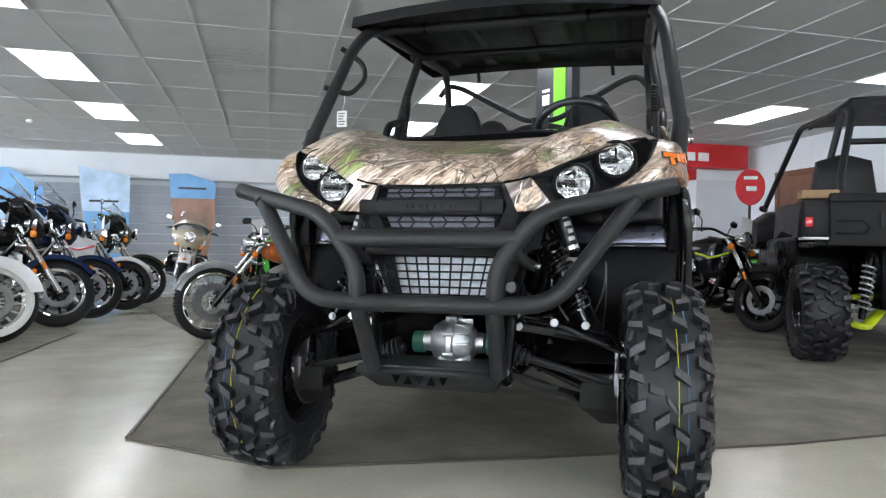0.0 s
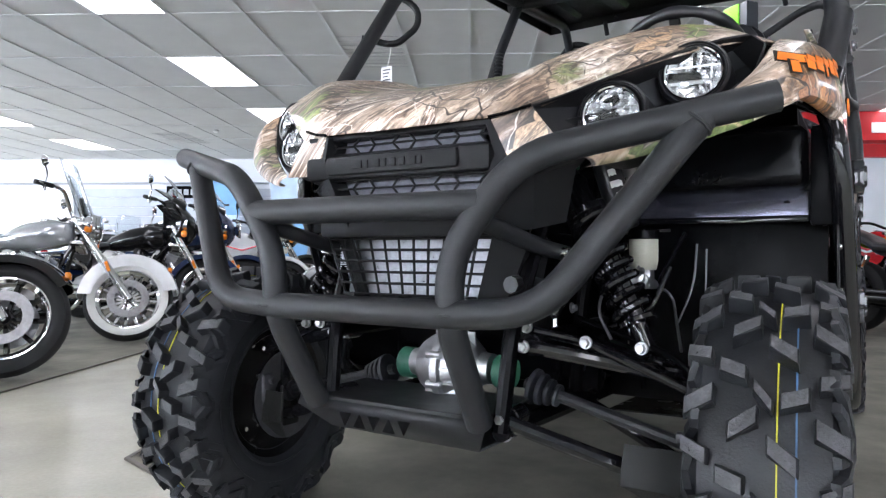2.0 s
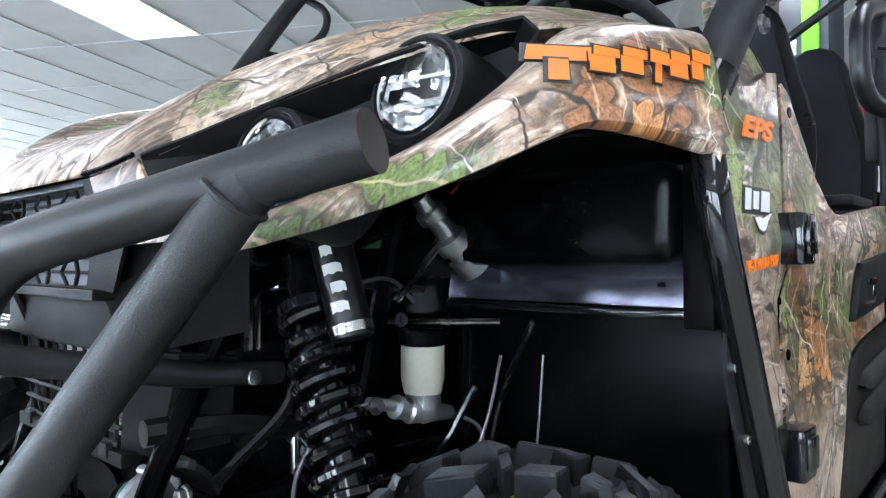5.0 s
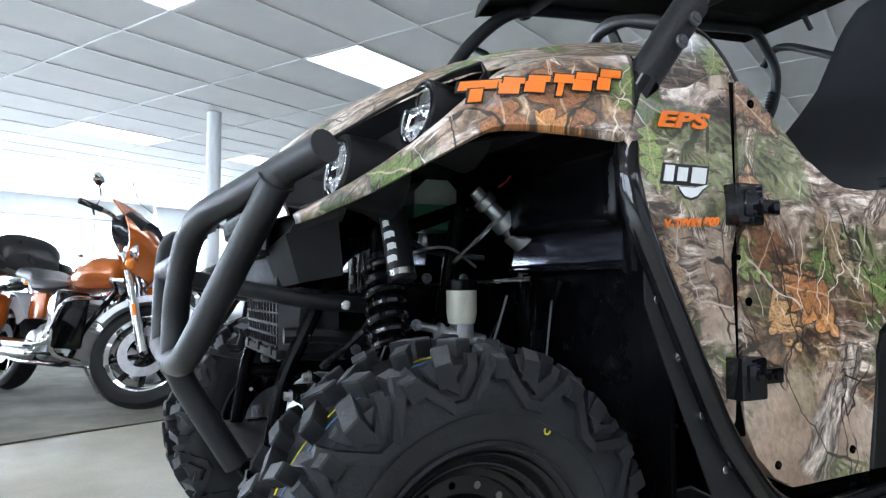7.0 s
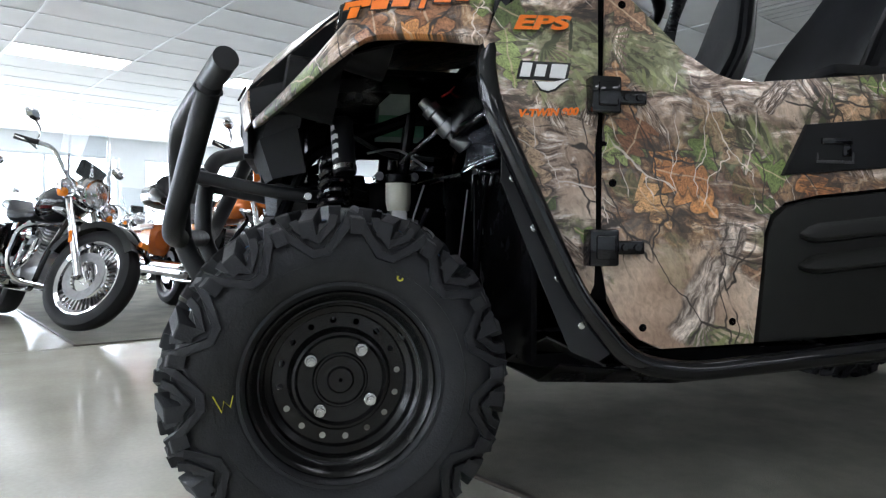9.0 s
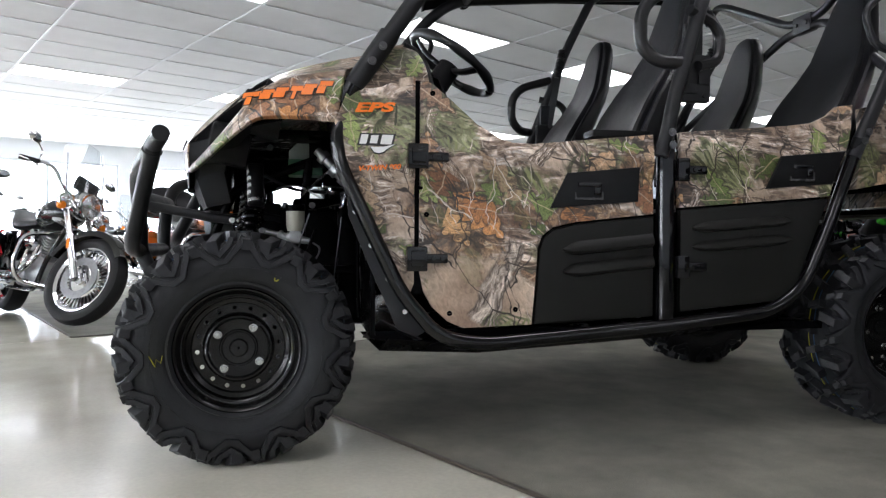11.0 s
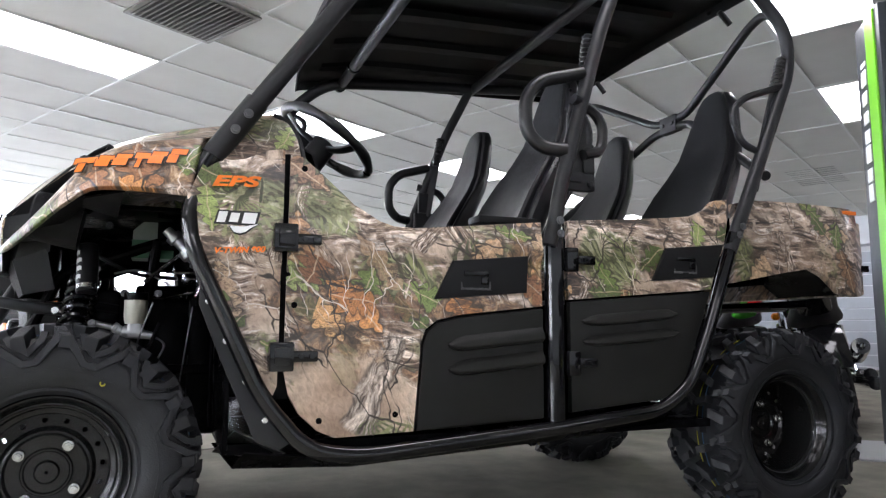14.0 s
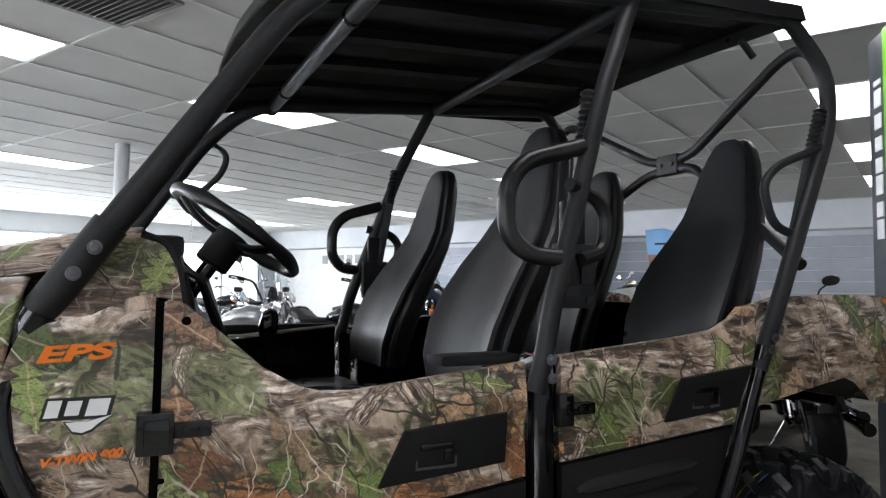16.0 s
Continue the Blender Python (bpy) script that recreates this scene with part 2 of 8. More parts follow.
    green_at = zones((0.60, 0.965, 0.08, 0.10), (0.79, 0.78, 0.13, 0.06), (0.42, 0.975, 0.10, 0.06), (0.44, 0.88, 0.10, 0.06), (1.47, 0.86, 0.11, 0.08), (2.03, 0.90, 0.06, 0.12), (0.76, 0.40, 0.08, 0.025), (1.02, 0.82, 0.07, 0.07), (0.02, 1.045, 0.10, 0.11, 0.05), (-0.10, 0.925, 0.07, 0.06, 0.65), (0.46, 1.15, 0.10, 0.05, 0.70))
    green_at = both(green_at, both(mask(haze.outputs[0], 0.59, 0.65), loud), "MAXIMUM")
    moss = ramp(nt, noise(19.0, 6.0, soft, 0.6, 0.7).outputs[0], [(0.36, (0.040, 0.042, 0.022)), (0.47, (0.12, 0.125, 0.06)), (0.56, (0.24, 0.245, 0.135)), (0.68, (0.44, 0.41, 0.30))]).outputs[0]
    col = mixc(nt, both(green_at, mask(noise(7.5, 5.0, soft, 0.5, 0.65).outputs[0], 0.40, 0.50)), col, moss)
    col = limb(col, 0.685, 0.385, 0.805, 0.625, 0.034)
    col = limbs(col, 2.6, 0.3, 0.35, 1.1, 0.09, 0.30)
    col = limbs(col, 5.0, 4.1, 0.9, 1.6, 0.09, 0.30)
    col = needles(col, 5.5, 2.7, green_at, PINE)
    col = needles(col, 7.5, 5.9, both(green_at, mask(noise(4.0, 2.0, q).outputs[0], 0.48, 0.52)), FRESH)
    # oak leaves: strewn thinly, thick in clusters
    oak_at = ((0.63, 0.69, 0.14, 0.14), (1.22, 0.79, 0.07, 0.10), (1.0, 0.70, 0.20, 0.04), (0.17, 1.01, 0.17, 0.08, 0.735))
    col = leaves(col, 7.0, 1.9, PALEL, 0.26)
    col = leaves(col, 9.0, 9.1, GREENL, 0.20)
    col = leaves(col, 8.0, 7.4, GREENL, 0.75, ((0.02, 1.045, 0.10, 0.11, 0.05), (-0.09, 0.925, 0.07, 0.06, 0.65)))
    litter = ramp(nt, noise(20.0, 6.0, soft, 1.2, 0.7).outputs[0], [(0.40, (0.035, 0.022, 0.014)), (0.49, (0.13, 0.07, 0.035)), (0.56, (0.30, 0.17, 0.08)), (0.66, (0.55, 0.42, 0.28))]).outputs[0]
    col = mixc(nt, both(zones(*oak_at), 0.85), col, litter)
    col = leaves(col, 8.5, 3.35, GREENL, 0.45, oak_at, slim=0.36)
    col = leaves(col, 6.6, 6.35, DRY, 0.9, oak_at, slim=0.40)
    col = leaves(col, 8.4, 12.4, DRY, 0.6, oak_at, slim=0.38)
    # dark scraps between the stems
    scrap = noise(13.0, 7.0, mapped(soft, (0.5, 1.8, 1.0), (0, 0, 0.6)), 1.2, 0.75)
    col = mixc(nt, both(both(mask(scrap.outputs[0], 0.555, 0.58), 0.75), loud), col, (0.040, 0.029, 0.022))
    # twigs: branching lines, pale and dark
    for scale, shift, wide, lo, c in ((5.0, 11.3, 0.006, 0.56, (0.62, 0.54, 0.46)), (6.5, 14.2, 0.016, 0.48, (0.030, 0.022, 0.017)), (10.0, 17.0, 0.014, 0.54, (0.60, 0.53, 0.46)), (9.0, 21.0, 0.022, 0.50, (0.035, 0.026, 0.02))):
        at = vmath("ADD", moved(q, 0.10, 8.0), (shift, shift * 0.6, 0.0)).outputs[0]
        n = nt.nodes.new("ShaderNodeTexVoronoi")
        n.voronoi_dimensions, n.feature = "2D", "DISTANCE_TO_EDGE"
        n.inputs["Scale"].default_value = scale
        L(mapped(at, (1.0, 0.55, 1.0), (0, 0, 0.5)), n.inputs["Vector"])
        some = noise(3.6, 3.0, vmath("ADD", q, (shift, 0.4, 0.0)).outputs[0])
        col = mixc(nt, both(mask(n.outputs["Distance"], wide, wide * 0.4), mask(some.outputs[0], lo, lo + 0.04)), col, c)
    # broad light and dark passages, and print grain
    broad = noise(2.1, 3.0, vmath("ADD", q, (2.2, 9.4, 0.0)).outputs[0], 0.2)
    col = mixc(nt, 0.7, col, ramp(nt, broad.outputs[0], [(0.36, (0.86, 0.82, 0.80)), (0.5, (1.28, 1.24, 1.21)), (0.64, (1.75, 1.68, 1.63))]).outputs[0], "MULTIPLY")
    grain = noise(80.0, 4.0, mapped(soft, (1.0, 0.6, 1.0), (0, 0, 0.4)), 0.5, 0.7)
    col = mixc(nt, 0.5, col, ramp(nt, grain.outputs[0], [(0.34, (0.50, 0.49, 0.48)), (0.5, (1.0, 1.0, 1.0)), (0.65, (1.4, 1.4, 1.4))]).outputs[0], "MULTIPLY")
    L(col, b.inputs["Base Color"])
    b.inputs["Roughness"].default_value = 0.40
    b.inputs["Coat Weight"].default_value = 0.6
    b.inputs["Coat Roughness"].default_value = 0.14
    return m


CAMO = camo_material()
RIMB = pbr("black_wheel_enamel", (0.006, 0.006, 0.006), 0.22, 0, 0.2, 8, rvary=0.08, spec=0.35)
SATIN = pbr("satin_black_plastic", (0.007, 0.007, 0.008), 0.30, 0, 0.2, 5, rvary=0.06, spec=0.4)
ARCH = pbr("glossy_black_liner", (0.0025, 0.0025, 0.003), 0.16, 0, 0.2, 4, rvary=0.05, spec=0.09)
NOSE = pbr("dull_black_nose_plastic", (0.007, 0.007, 0.008), 0.48, 0, 0.2, 7, 0.3, 600, spec=0.20)
ZINC = pbr("zinc_plated_bolt", (0.42, 0.42, 0.42), 0.34, 1, 0.2, 40)
DISCM = pbr("ground_brake_disc", (0.30, 0.30, 0.31), 0.36, 1, 0.2, 30)
REDW = pbr("red_wire_sheath", (0.55, 0.02, 0.02), 0.4, 0, 0.1, 20)
# blue-grey metal colour stands in for the ceiling reflected in a black plate
PLATE = pbr("reflection_tinted_plate", (0.13, 0.13, 0.165), 0.20, 0.85, 0.12, 6)
LATCH = pbr("lighter_black_latch", (0.05, 0.05, 0.05), 0.3, 0, 0.2, 20)
COREG = pbr("shaded_core_grey", (0.16, 0.16, 0.19), 0.5, 0.3, 0.3, 40, 0.5, 400)
GLOSS = pbr("gloss_black_enamel", (0.005, 0.005, 0.006), 0.05, 0, 0.2, 5, rvary=0.02, spec=0.5)
TEXT = pbr("textured_black_powder_coat", (0.013, 0.0135, 0.015), 0.42, 0, 0.15, 9, 0.25, 900, spec=0.34)
PLAST = pbr("black_moulded_plastic", (0.008, 0.008, 0.009), 0.48, 0, 0.2, 7, 0.35, 700, spec=0.22)
PLASTG = pbr("grey_black_panel_plastic", (0.0105, 0.0105, 0.0095), 0.40, 0, 0.12, 6, 0.35, 800, spec=0.27)
RUBBER = pbr("new_tyre_rubber", (0.012, 0.0128, 0.0150), 0.45, 0, 0.35, 14, 0.3, 260, spec=0.36)
WORN = pbr("scuffed_tyre_tread", (0.064, 0.064, 0.068), 0.66, 0, 0.45, 30, 0.6, 240, spec=0.35)
STEEL = pbr("bright_plated_steel", (0.62, 0.62, 0.6), 0.22, 1, 0.1, 20)
BOLT = pbr("dark_plated_bolt", (0.16, 0.16, 0.17), 0.35, 0.9, 0.2, 30)
CAST = pbr("cast_aluminium", (0.55, 0.56, 0.57), 0.38, 1, 0.18, 14, 0.4, 300)
CHROME = pbr("chrome", (0.78, 0.78, 0.79), 0.06, 1, 0.05, 10, rvary=0.03)
VINYL = pbr("black_seat_vinyl", (0.012, 0.0125, 0.014), 0.40, 0, 0.15, 7, 0.3, 420, spec=0.38)
VINYLS = pbr("smooth_black_vinyl", (0.009, 0.009, 0.010), 0.33, 0, 0.15, 7, 0.15, 420, spec=0.45)
# near-zero base colour holds arch, underbody and infill boxes dark
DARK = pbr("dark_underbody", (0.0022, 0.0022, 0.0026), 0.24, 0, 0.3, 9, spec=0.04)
WEB = pbr("belt_webbing", (0.016, 0.016, 0.017), 0.75, 0, 0.2, 30, 0.5, 900)
ORANGE = pbr("orange_decal_vinyl", (0.85, 0.19, 0.012), 0.4, 0, 0.05, 5)
WHITE = pbr("white_decal", (0.78, 0.78, 0.77), 0.45, 0, 0.05, 5)
BLACKD = pbr("black_decal", (0.012, 0.012, 0.012), 0.4, 0, 0.05, 5)
TANKM = pbr("translucent_tank_plastic", (0.42, 0.50, 0.44), 0.4, 0, 0.15, 12)
TANKF = pbr("green_coolant_tank", (0.10, 0.30, 0.16), 0.35, 0, 0.1, 12)
CLOUDY = pbr("cloudy_reservoir_plastic", (0.42, 0.41, 0.33), 0.4, 0, 0.1, 12)
RADI = pbr("radiator_fins", (0.55, 0.56, 0.60), 0.35, 0.7, 0.25, 60, 0.8, 500)
LENS = glass("clear_lens")
REFL = pbr("lamp_reflector", (0.93, 0.94, 0.96), 0.14, 0.85, 0.06, 18, rvary=0.08)
BOOTG = pbr("green_axle_seal", (0.02, 0.10, 0.06), 0.5, 0, 0.2, 12)
YELLOW = pbr("yellow_paint_mark", (0.62, 0.55, 0.03), 0.6, 0, 0.2, 30)
BLUEM = pbr("blue_paint_mark", (0.05, 0.12, 0.24), 0.6, 0, 0.2, 30)
PAPER = pbr("white_paper_tag", (0.75, 0.75, 0.74), 0.7, 0, 0.08, 20)
INK = pbr("printed_grey", (0.12, 0.12, 0.13), 0.7, 0, 0.1, 20)

# ---- mesh tools ----


def part(name, bm, material, parent=None, label="", smooth=True, sharp=0.6):
    """Links a bmesh as one mesh object under a thing or a part."""
    bmesh.ops.recalc_face_normals(bm, faces=bm.faces)
    for f in bm.faces:
        f.smooth = smooth
    for e in bm.edges:
        if len(e.link_faces) == 2 and e.calc_face_angle(0) > sharp:
            e.smooth = False
    me = bpy.data.meshes.new(name)
    bm.to_mesh(me)
    bm.free()
    for one in material if isinstance(material, (list, tuple)) else (material,):
        me.materials.append(one)
    ob = new(name, me)
    ob.parent = parent
    if label:
        tagged(ob, label)
    return ob


def thing(name, label, category, m=None, group="", kind=""):
    ob = new(name)
    ob.empty_display_size = 0.1
    ob.matrix_world = m or Matrix.Identity(4)
    return tagged(ob, label, category, group, kind)


def box(bm, x0, x1, y0, y1, z0, z1, bev=0.0, m=None, seg=2):
    r = bmesh.ops.create_cube(bm, size=1.0)
    vs = r["verts"]
    for v in vs:
        v.co = Vector((x0 + (v.co.x + 0.5) * (x1 - x0), y0 + (v.co.y + 0.5) * (y1 - y0), z0 + (v.co.z + 0.5) * (z1 - z0)))
    if m:
        bmesh.ops.transform(bm, matrix=m, verts=vs)
    if bev:
        es = list({e for v in vs for e in v.link_edges})
        bmesh.ops.bevel(bm, geom=es, offset=bev, segments=seg, affect="EDGES", profile=0.6)
    return bm


def B(*a, **k):
    return box(bmesh.new(), *a, **k)


def rounded(pts, bend, steps=5):
    """A polyline with its inner corners rounded."""
    pts = [Vector(p) for p in pts]
    out = [pts[0]]
    for a, b_, c in zip(pts, pts[1:], pts[2:]):
        d0, d1 = (a - b_), (c - b_)
        r = min(bend, d0.length * 0.48, d1.length * 0.48)
        s, e = b_ + d0.normalized() * r, b_ + d1.normalized() * r
        for i in range(steps + 1):
            t = i / steps
            out.append((1 - t) ** 2 * s + 2 * t * (1 - t) * b_ + t * t * e)
    out.append(pts[-1])
    return out


def tube(bm, pts, r, n=12, bend=0.05, cap=True, closed=False, flat=1.0):
    """A tube of radius r (or a list of radii) along a bent line."""
    path = [Vector(p) for p in pts] if closed else rounded(pts, bend) if bend else [Vector(p) for p in pts]
    rs = r if isinstance(r, (list, tuple)) else [r] * len(path)
    if len(rs) != len(path):
        rs = [rs[min(len(rs) - 1, int(i * len(rs) / len(path)))] for i in range(len(path))]
    up, rings = None, []
    m = len(path)
    for i, p in enumerate(path):
        if closed:
            d = (path[(i + 1) % m] - path[i - 1]).normalized()
        else:
            d = (path[min(i + 1, m - 1)] - path[max(i - 1, 0)]).normalized()
        if up is None:
            up = d.orthogonal().normalized() if abs(d.z) > 0.95 else (Vector((0, 0, 1)) - d * d.z).normalized()
        up = (up - d * up.dot(d)).normalized()
        side = d.cross(up)
        rings.append([bm.verts.new(p + (math.cos(a) * side + math.sin(a) * up * flat) * rs[i]) for a in (2 * math.pi * k / n for k in range(n))])
    pairs = list(zip(rings, rings[1:])) + ([(rings[-1], rings[0])] if closed else [])
    for a, b_ in pairs:
        for k in range(n):
            bm.faces.new((a[k], a[(k + 1) % n], b_[(k + 1) % n], b_[k]))
    if cap and not closed:
        bm.faces.new(rings[0][::-1])
        bm.faces.new(rings[-1])
    return bm


def T(pts, r, **k):
    return tube(bmesh.new(), pts, r, **k)


def spin(bm, profile, n=32, axis="x", m=None, closed=True):
    """Revolves a profile of (along the axis, radius)."""
    rings, made = [], []
    for k in range(n):
        a = 2 * math.pi * k / n
        ring = []
        for h, r in profile:
            p = {"x": (h, r * math.cos(a), r * math.sin(a)), "y": (r * math.cos(a), h, r * math.sin(a)), "z": (r * math.cos(a), r * math.sin(a), h)}[axis]
            ring.append(bm.verts.new(p))
        rings.append(ring)
        made += ring
    q = len(profile)
    for k in range(n):
        a, b_ = rings[k], rings[(k + 1) % n]
        for i in range(q if closed else q - 1):
            bm.faces.new((a[i], a[(i + 1) % q], b_[(i + 1) % q], b_[i]))
    if m:
        bmesh.ops.transform(bm, matrix=m, verts=made)
    return bm


def disc(bm, c, d, r, h, n=16, bev=0.0):
    """A solid round: from c along d, radius r, length h."""
    d = Vector(d).normalized()
    m = Matrix.Translation(c) @ d.to_track_quat("Z", "Y").to_matrix().to_4x4()
    b_ = bev or min(r, h) * 0.12
    prof = [(0, 0.0004), (0, r - b_), (b_, r), (h - b_, r), (h, r - b_), (h, 0.0004)]
    return spin(bm, prof, n, "z", m, closed=False)


def loft(bm, rows, close_rows=False, close_cols=False, caps=False):
    """A skin over rows of points."""
    vs = [[bm.verts.new(p) for p in row] for row in rows]
    w = len(vs[0])
    for i in range(len(vs) if close_rows else len(vs) - 1):
        a, b_ = vs[i], vs[(i + 1) % len(vs)]
        for k in range(w if close_cols else w - 1):
            bm.faces.new((a[k], a[(k + 1) % w], b_[(k + 1) % w], b_[k]))
    if caps:
        bm.faces.new(vs[0][::-1])
        bm.faces.new(vs[-1])
    return bm


def blob(bm, sections, n=16, power=2.4, m=None):
    """A closed body through cross-sections (x, y centre, z centre, half width, half height)."""
    rows = []
    for x, yc, zc, hw, hh in sections:
        row = []
        for k in range(n):
            a = 2 * math.pi * k / n
            c, s = math.cos(a), math.sin(a)
            row.append(Vector((x, yc + hw * math.copysign(abs(c) ** (2 / power), c), zc + hh * math.copysign(abs(s) ** (2 / power), s))))
        rows.append(row)
    if m:
        rows = [[m @ p for p in row] for row in rows]
    return loft(bm, rows, close_cols=True, caps=True)


def thick(bm, t):
    """Gives a skin thickness, inwards of its normals."""
    bmesh.ops.recalc_face_normals(bm, faces=bm.faces)
    bmesh.ops.solidify(bm, geom=bm.faces[:] + bm.edges[:] + bm.verts[:], thickness=t)
    return bm


def slab(outline, lift, t, cuts_z=(), cuts_y=(), bev=0.004, s=1):
    """A side panel: a y-z outline laid on the surface x = lift(y, z), thickness t inwards, on side s."""
    bm = bmesh.new()
    bm.faces.new([bm.verts.new((0, y, z)) for y, z in outline])
    for cuts, no in ((cuts_z, (0, 0, 1)), (cuts_y, (0, 1, 0))):
        for c in cuts:
            bmesh.ops.bisect_plane(bm, geom=bm.verts[:] + bm.edges[:] + bm.faces[:], plane_co=(0, c, c), plane_no=no)
    rim = [e for e in bm.edges if len(e.link_faces) == 1]
    top = bm.verts[:]
    r = bmesh.ops.extrude_face_region(bm, geom=bm.faces[:])
    back = [v for v in r["geom"] if isinstance(v, bmesh.types.BMVert)]
    for v in back:
        v.co.x = -t
    for v in bm.verts:
        v.co.x += lift(v.co.y, v.co.z)
    if bev:
        front = [e for e in bm.edges if e.is_valid and all(v in set(top) for v in e.verts) and any(abs(f.normal.x) < 0.5 or True for f in e.link_faces)]
        tops = set(top)
        outer = [e for e in front if any(not all(v in tops for v in f.verts) for f in e.link_faces)]
        bmesh.ops.bevel(bm, geom=outer, offset=bev, segments=2, affect="EDGES", profile=0.6, clamp_overlap=True)
    return flip(bm, s)


CX = 0.032      # the vehicle's middle line


def flip(bm, s, c=None):
    """Mirrors to the other side of the middle line."""
    if s < 0:
        for v in bm.verts:
            v.co.x = 2 * (CX if c is None else c) - v.co.x
    return bm


def letters(name, body, size, m, material, parent, depth=0.0008, shear=0.0, bold=0.0):
    """Lettering from the built-in font, as a mesh."""
    cu = bpy.data.curves.new(name, "FONT")
    cu.body, cu.size, cu.extrude, cu.shear, cu.offset = body, size, depth, shear, bold
    cu.align_x, cu.align_y = "CENTER", "CENTER"
    tmp = bpy.data.objects.new(name, cu)
    scene.collection.objects.link(tmp)
    me = bpy.data.meshes.new_from_object(tmp.evaluated_get(bpy.context.evaluated_depsgraph_get()))
    bpy.data.objects.remove(tmp)
    me.transform(m)
    me.materials.clear()
    me.materials.append(material)
    ob = new(name, me)
    ob.parent = parent
    return ob

# ---- the showroom ----
CONC = pbr("polished_concrete", (0.565, 0.545, 0.457), 0.17, 0, 0.16, 1.3, 0.06, 70, rvary=0.1)
CARPET = pbr("grey_green_carpet", (0.225, 0.217, 0.18), 0.95, 0, 0.34, 3.0, 1.0, 260, spec=0.2)
EDGING = pbr("brown_vinyl_edging", (0.085, 0.07, 0.055), 0.45, 0, 0.2, 9)
PAINT = pbr("white_wall_paint", (0.68, 0.70, 0.73), 0.7, 0, 0.05, 2.0, 0.15, 200)
TILE = pbr("mineral_ceiling_tile", (0.58, 0.58, 0.565), 0.9, 0, 0.05, 3.0, 0.5, 160)
TBAR = pbr("white_ceiling_grid", (0.60, 0.605, 0.60), 0.5, 0, 0.05, 4.0)
SLATW = pbr("grey_slat_wall", (0.42, 0.45, 0.50), 0.5, 0, 0.08, 3.0)
ALU = pbr("window_aluminium", (0.62, 0.64, 0.66), 0.4, 0.3, 0.06, 5.0)
OUTSIDE = glow("daylight_outside", (0.86, 0.94, 1.0), 3.5)
GREY = pbr("grey_metal", (0.30, 0.31, 0.32), 0.45, 0.2, 0.1, 6.0)
REDP = pbr("red_sign_panel", (0.55, 0.018, 0.022), 0.4, 0, 0.06, 5.0)
WOOD = pbr("brown_door_wood", (0.16, 0.07, 0.04), 0.45, 0, 0.25, 7.0)


def setting(name, bm, material, label, category, m=None, smooth=False):
    ob = part(name, bm, material, None, "", smooth)
    ob.matrix_world = m or Matrix.Identity(4)
    return tagged(ob, label, category, "", "structure")


# floor: polished concrete, with sawn joints as thin gaps between slabs
floor = thing("floor", "polished greenish concrete showroom floor with sawn joints", "floor", ROOM, kind="structure")
JV, JU = [V0 - 0.2, -9.4, -6.1, -2.36, 2.2, 5.2, V1 + 0.2], [U0 - 0.2, -4.2, -1.45, 3.3, 7.0, 10.2, U1 + 0.2]
for a, b_ in zip(JV, JV[1:]):
    for c, d in zip(JU, JU[1:]):
        part("slab", B(a + 0.003, b_ - 0.003, c + 0.003, d - 0.003, -0.2, 0.0, 0.002, seg=1), CONC, floor)
setting("subfloor", B(V0 - 0.2, V1 + 0.2, U0 - 0.2, U1 + 0.2, -0.3, -0.202), DARK, "dark screed under the floor slabs", "floor", ROOM)


def carpet(name, outline, label):
    bm = bmesh.new()
    f = bm.faces.new([bm.verts.new((x, y, 0.0012)) for x, y in outline])
    r = bmesh.ops.extrude_face_region(bm, geom=[f])
    for v in r["geom"]:
        if isinstance(v, bmesh.types.BMVert):
            v.co.z = 0.007
    ob = part(name, bm, CARPET, None, "", False)
    tagged(ob, label, "carpet", "", "structure")
    strip = bmesh.new()
    n = len(outline)
    tube(strip, [(x, y, 0.006) for x, y in outline] + [(*outline[0], 0.006)], 0.011, n=8, bend=0, flat=0.5)
    part("edging", strip, EDGING, ob, "brown vinyl carpet edging")
    return ob


def uv(u, v):
    p = ROOM @ Vector((v, u, 0))
    return (p.x, p.y)


carpet("carpet", [(-1.28, 0.07), (-0.57, -0.10), (0.26, 0.28), (1.21, 0.78), (1.62, 1.05), uv(0.2, 7.5), uv(7.6, 7.5), uv(9.0, 3.0), uv(9.0, -2.6), (-2.67, 2.64)], "grey-green carpet with brown edging under the vehicles")
carpet("carpet", [(-2.02, -1.27), (-2.30, -0.72), (-2.76, 0.35), (-4.0, 2.69), uv(7.6, -3.4), uv(7.6, -6.9), uv(0.0, -6.9), (-5.57, -3.05)], "grey-green carpet island under the row of motorcycles")

# walls, ceiling
W = 0.18
setting("wall_back", B(V0 - W, V1 + W, U1, U1 + W, 0, TOP + 0.3), PAINT, "white painted back wall", "wall", ROOM)
setting("wall_side", B(V1, V1 + W, U0, U1, 0, TOP + 0.3), PAINT, "white painted side wall", "wall", ROOM)
setting("ceiling", None or B(V0 - W, V1 + W, U0 - W, U1 + W, TOP + 0.012, TOP + 0.3), TILE, "slab above the hung ceiling", "ceiling", ROOM)
LU, LV, DU, DV = 5.78, -2.72, 2.44, 4.27
lamps = [(LU + k * DU, LV + i * DV) for i in range(-2, 3) for k in range(-5, 3)]
vents = [(10.0, -4.9), (6.34, -9.8), (8.78, 0.6), (1.5, -10.4), (5.1, -0.9)]
bm = bmesh.new()
u = LU - 0.61 - 1.22 * 10
rng = random.Random(5)
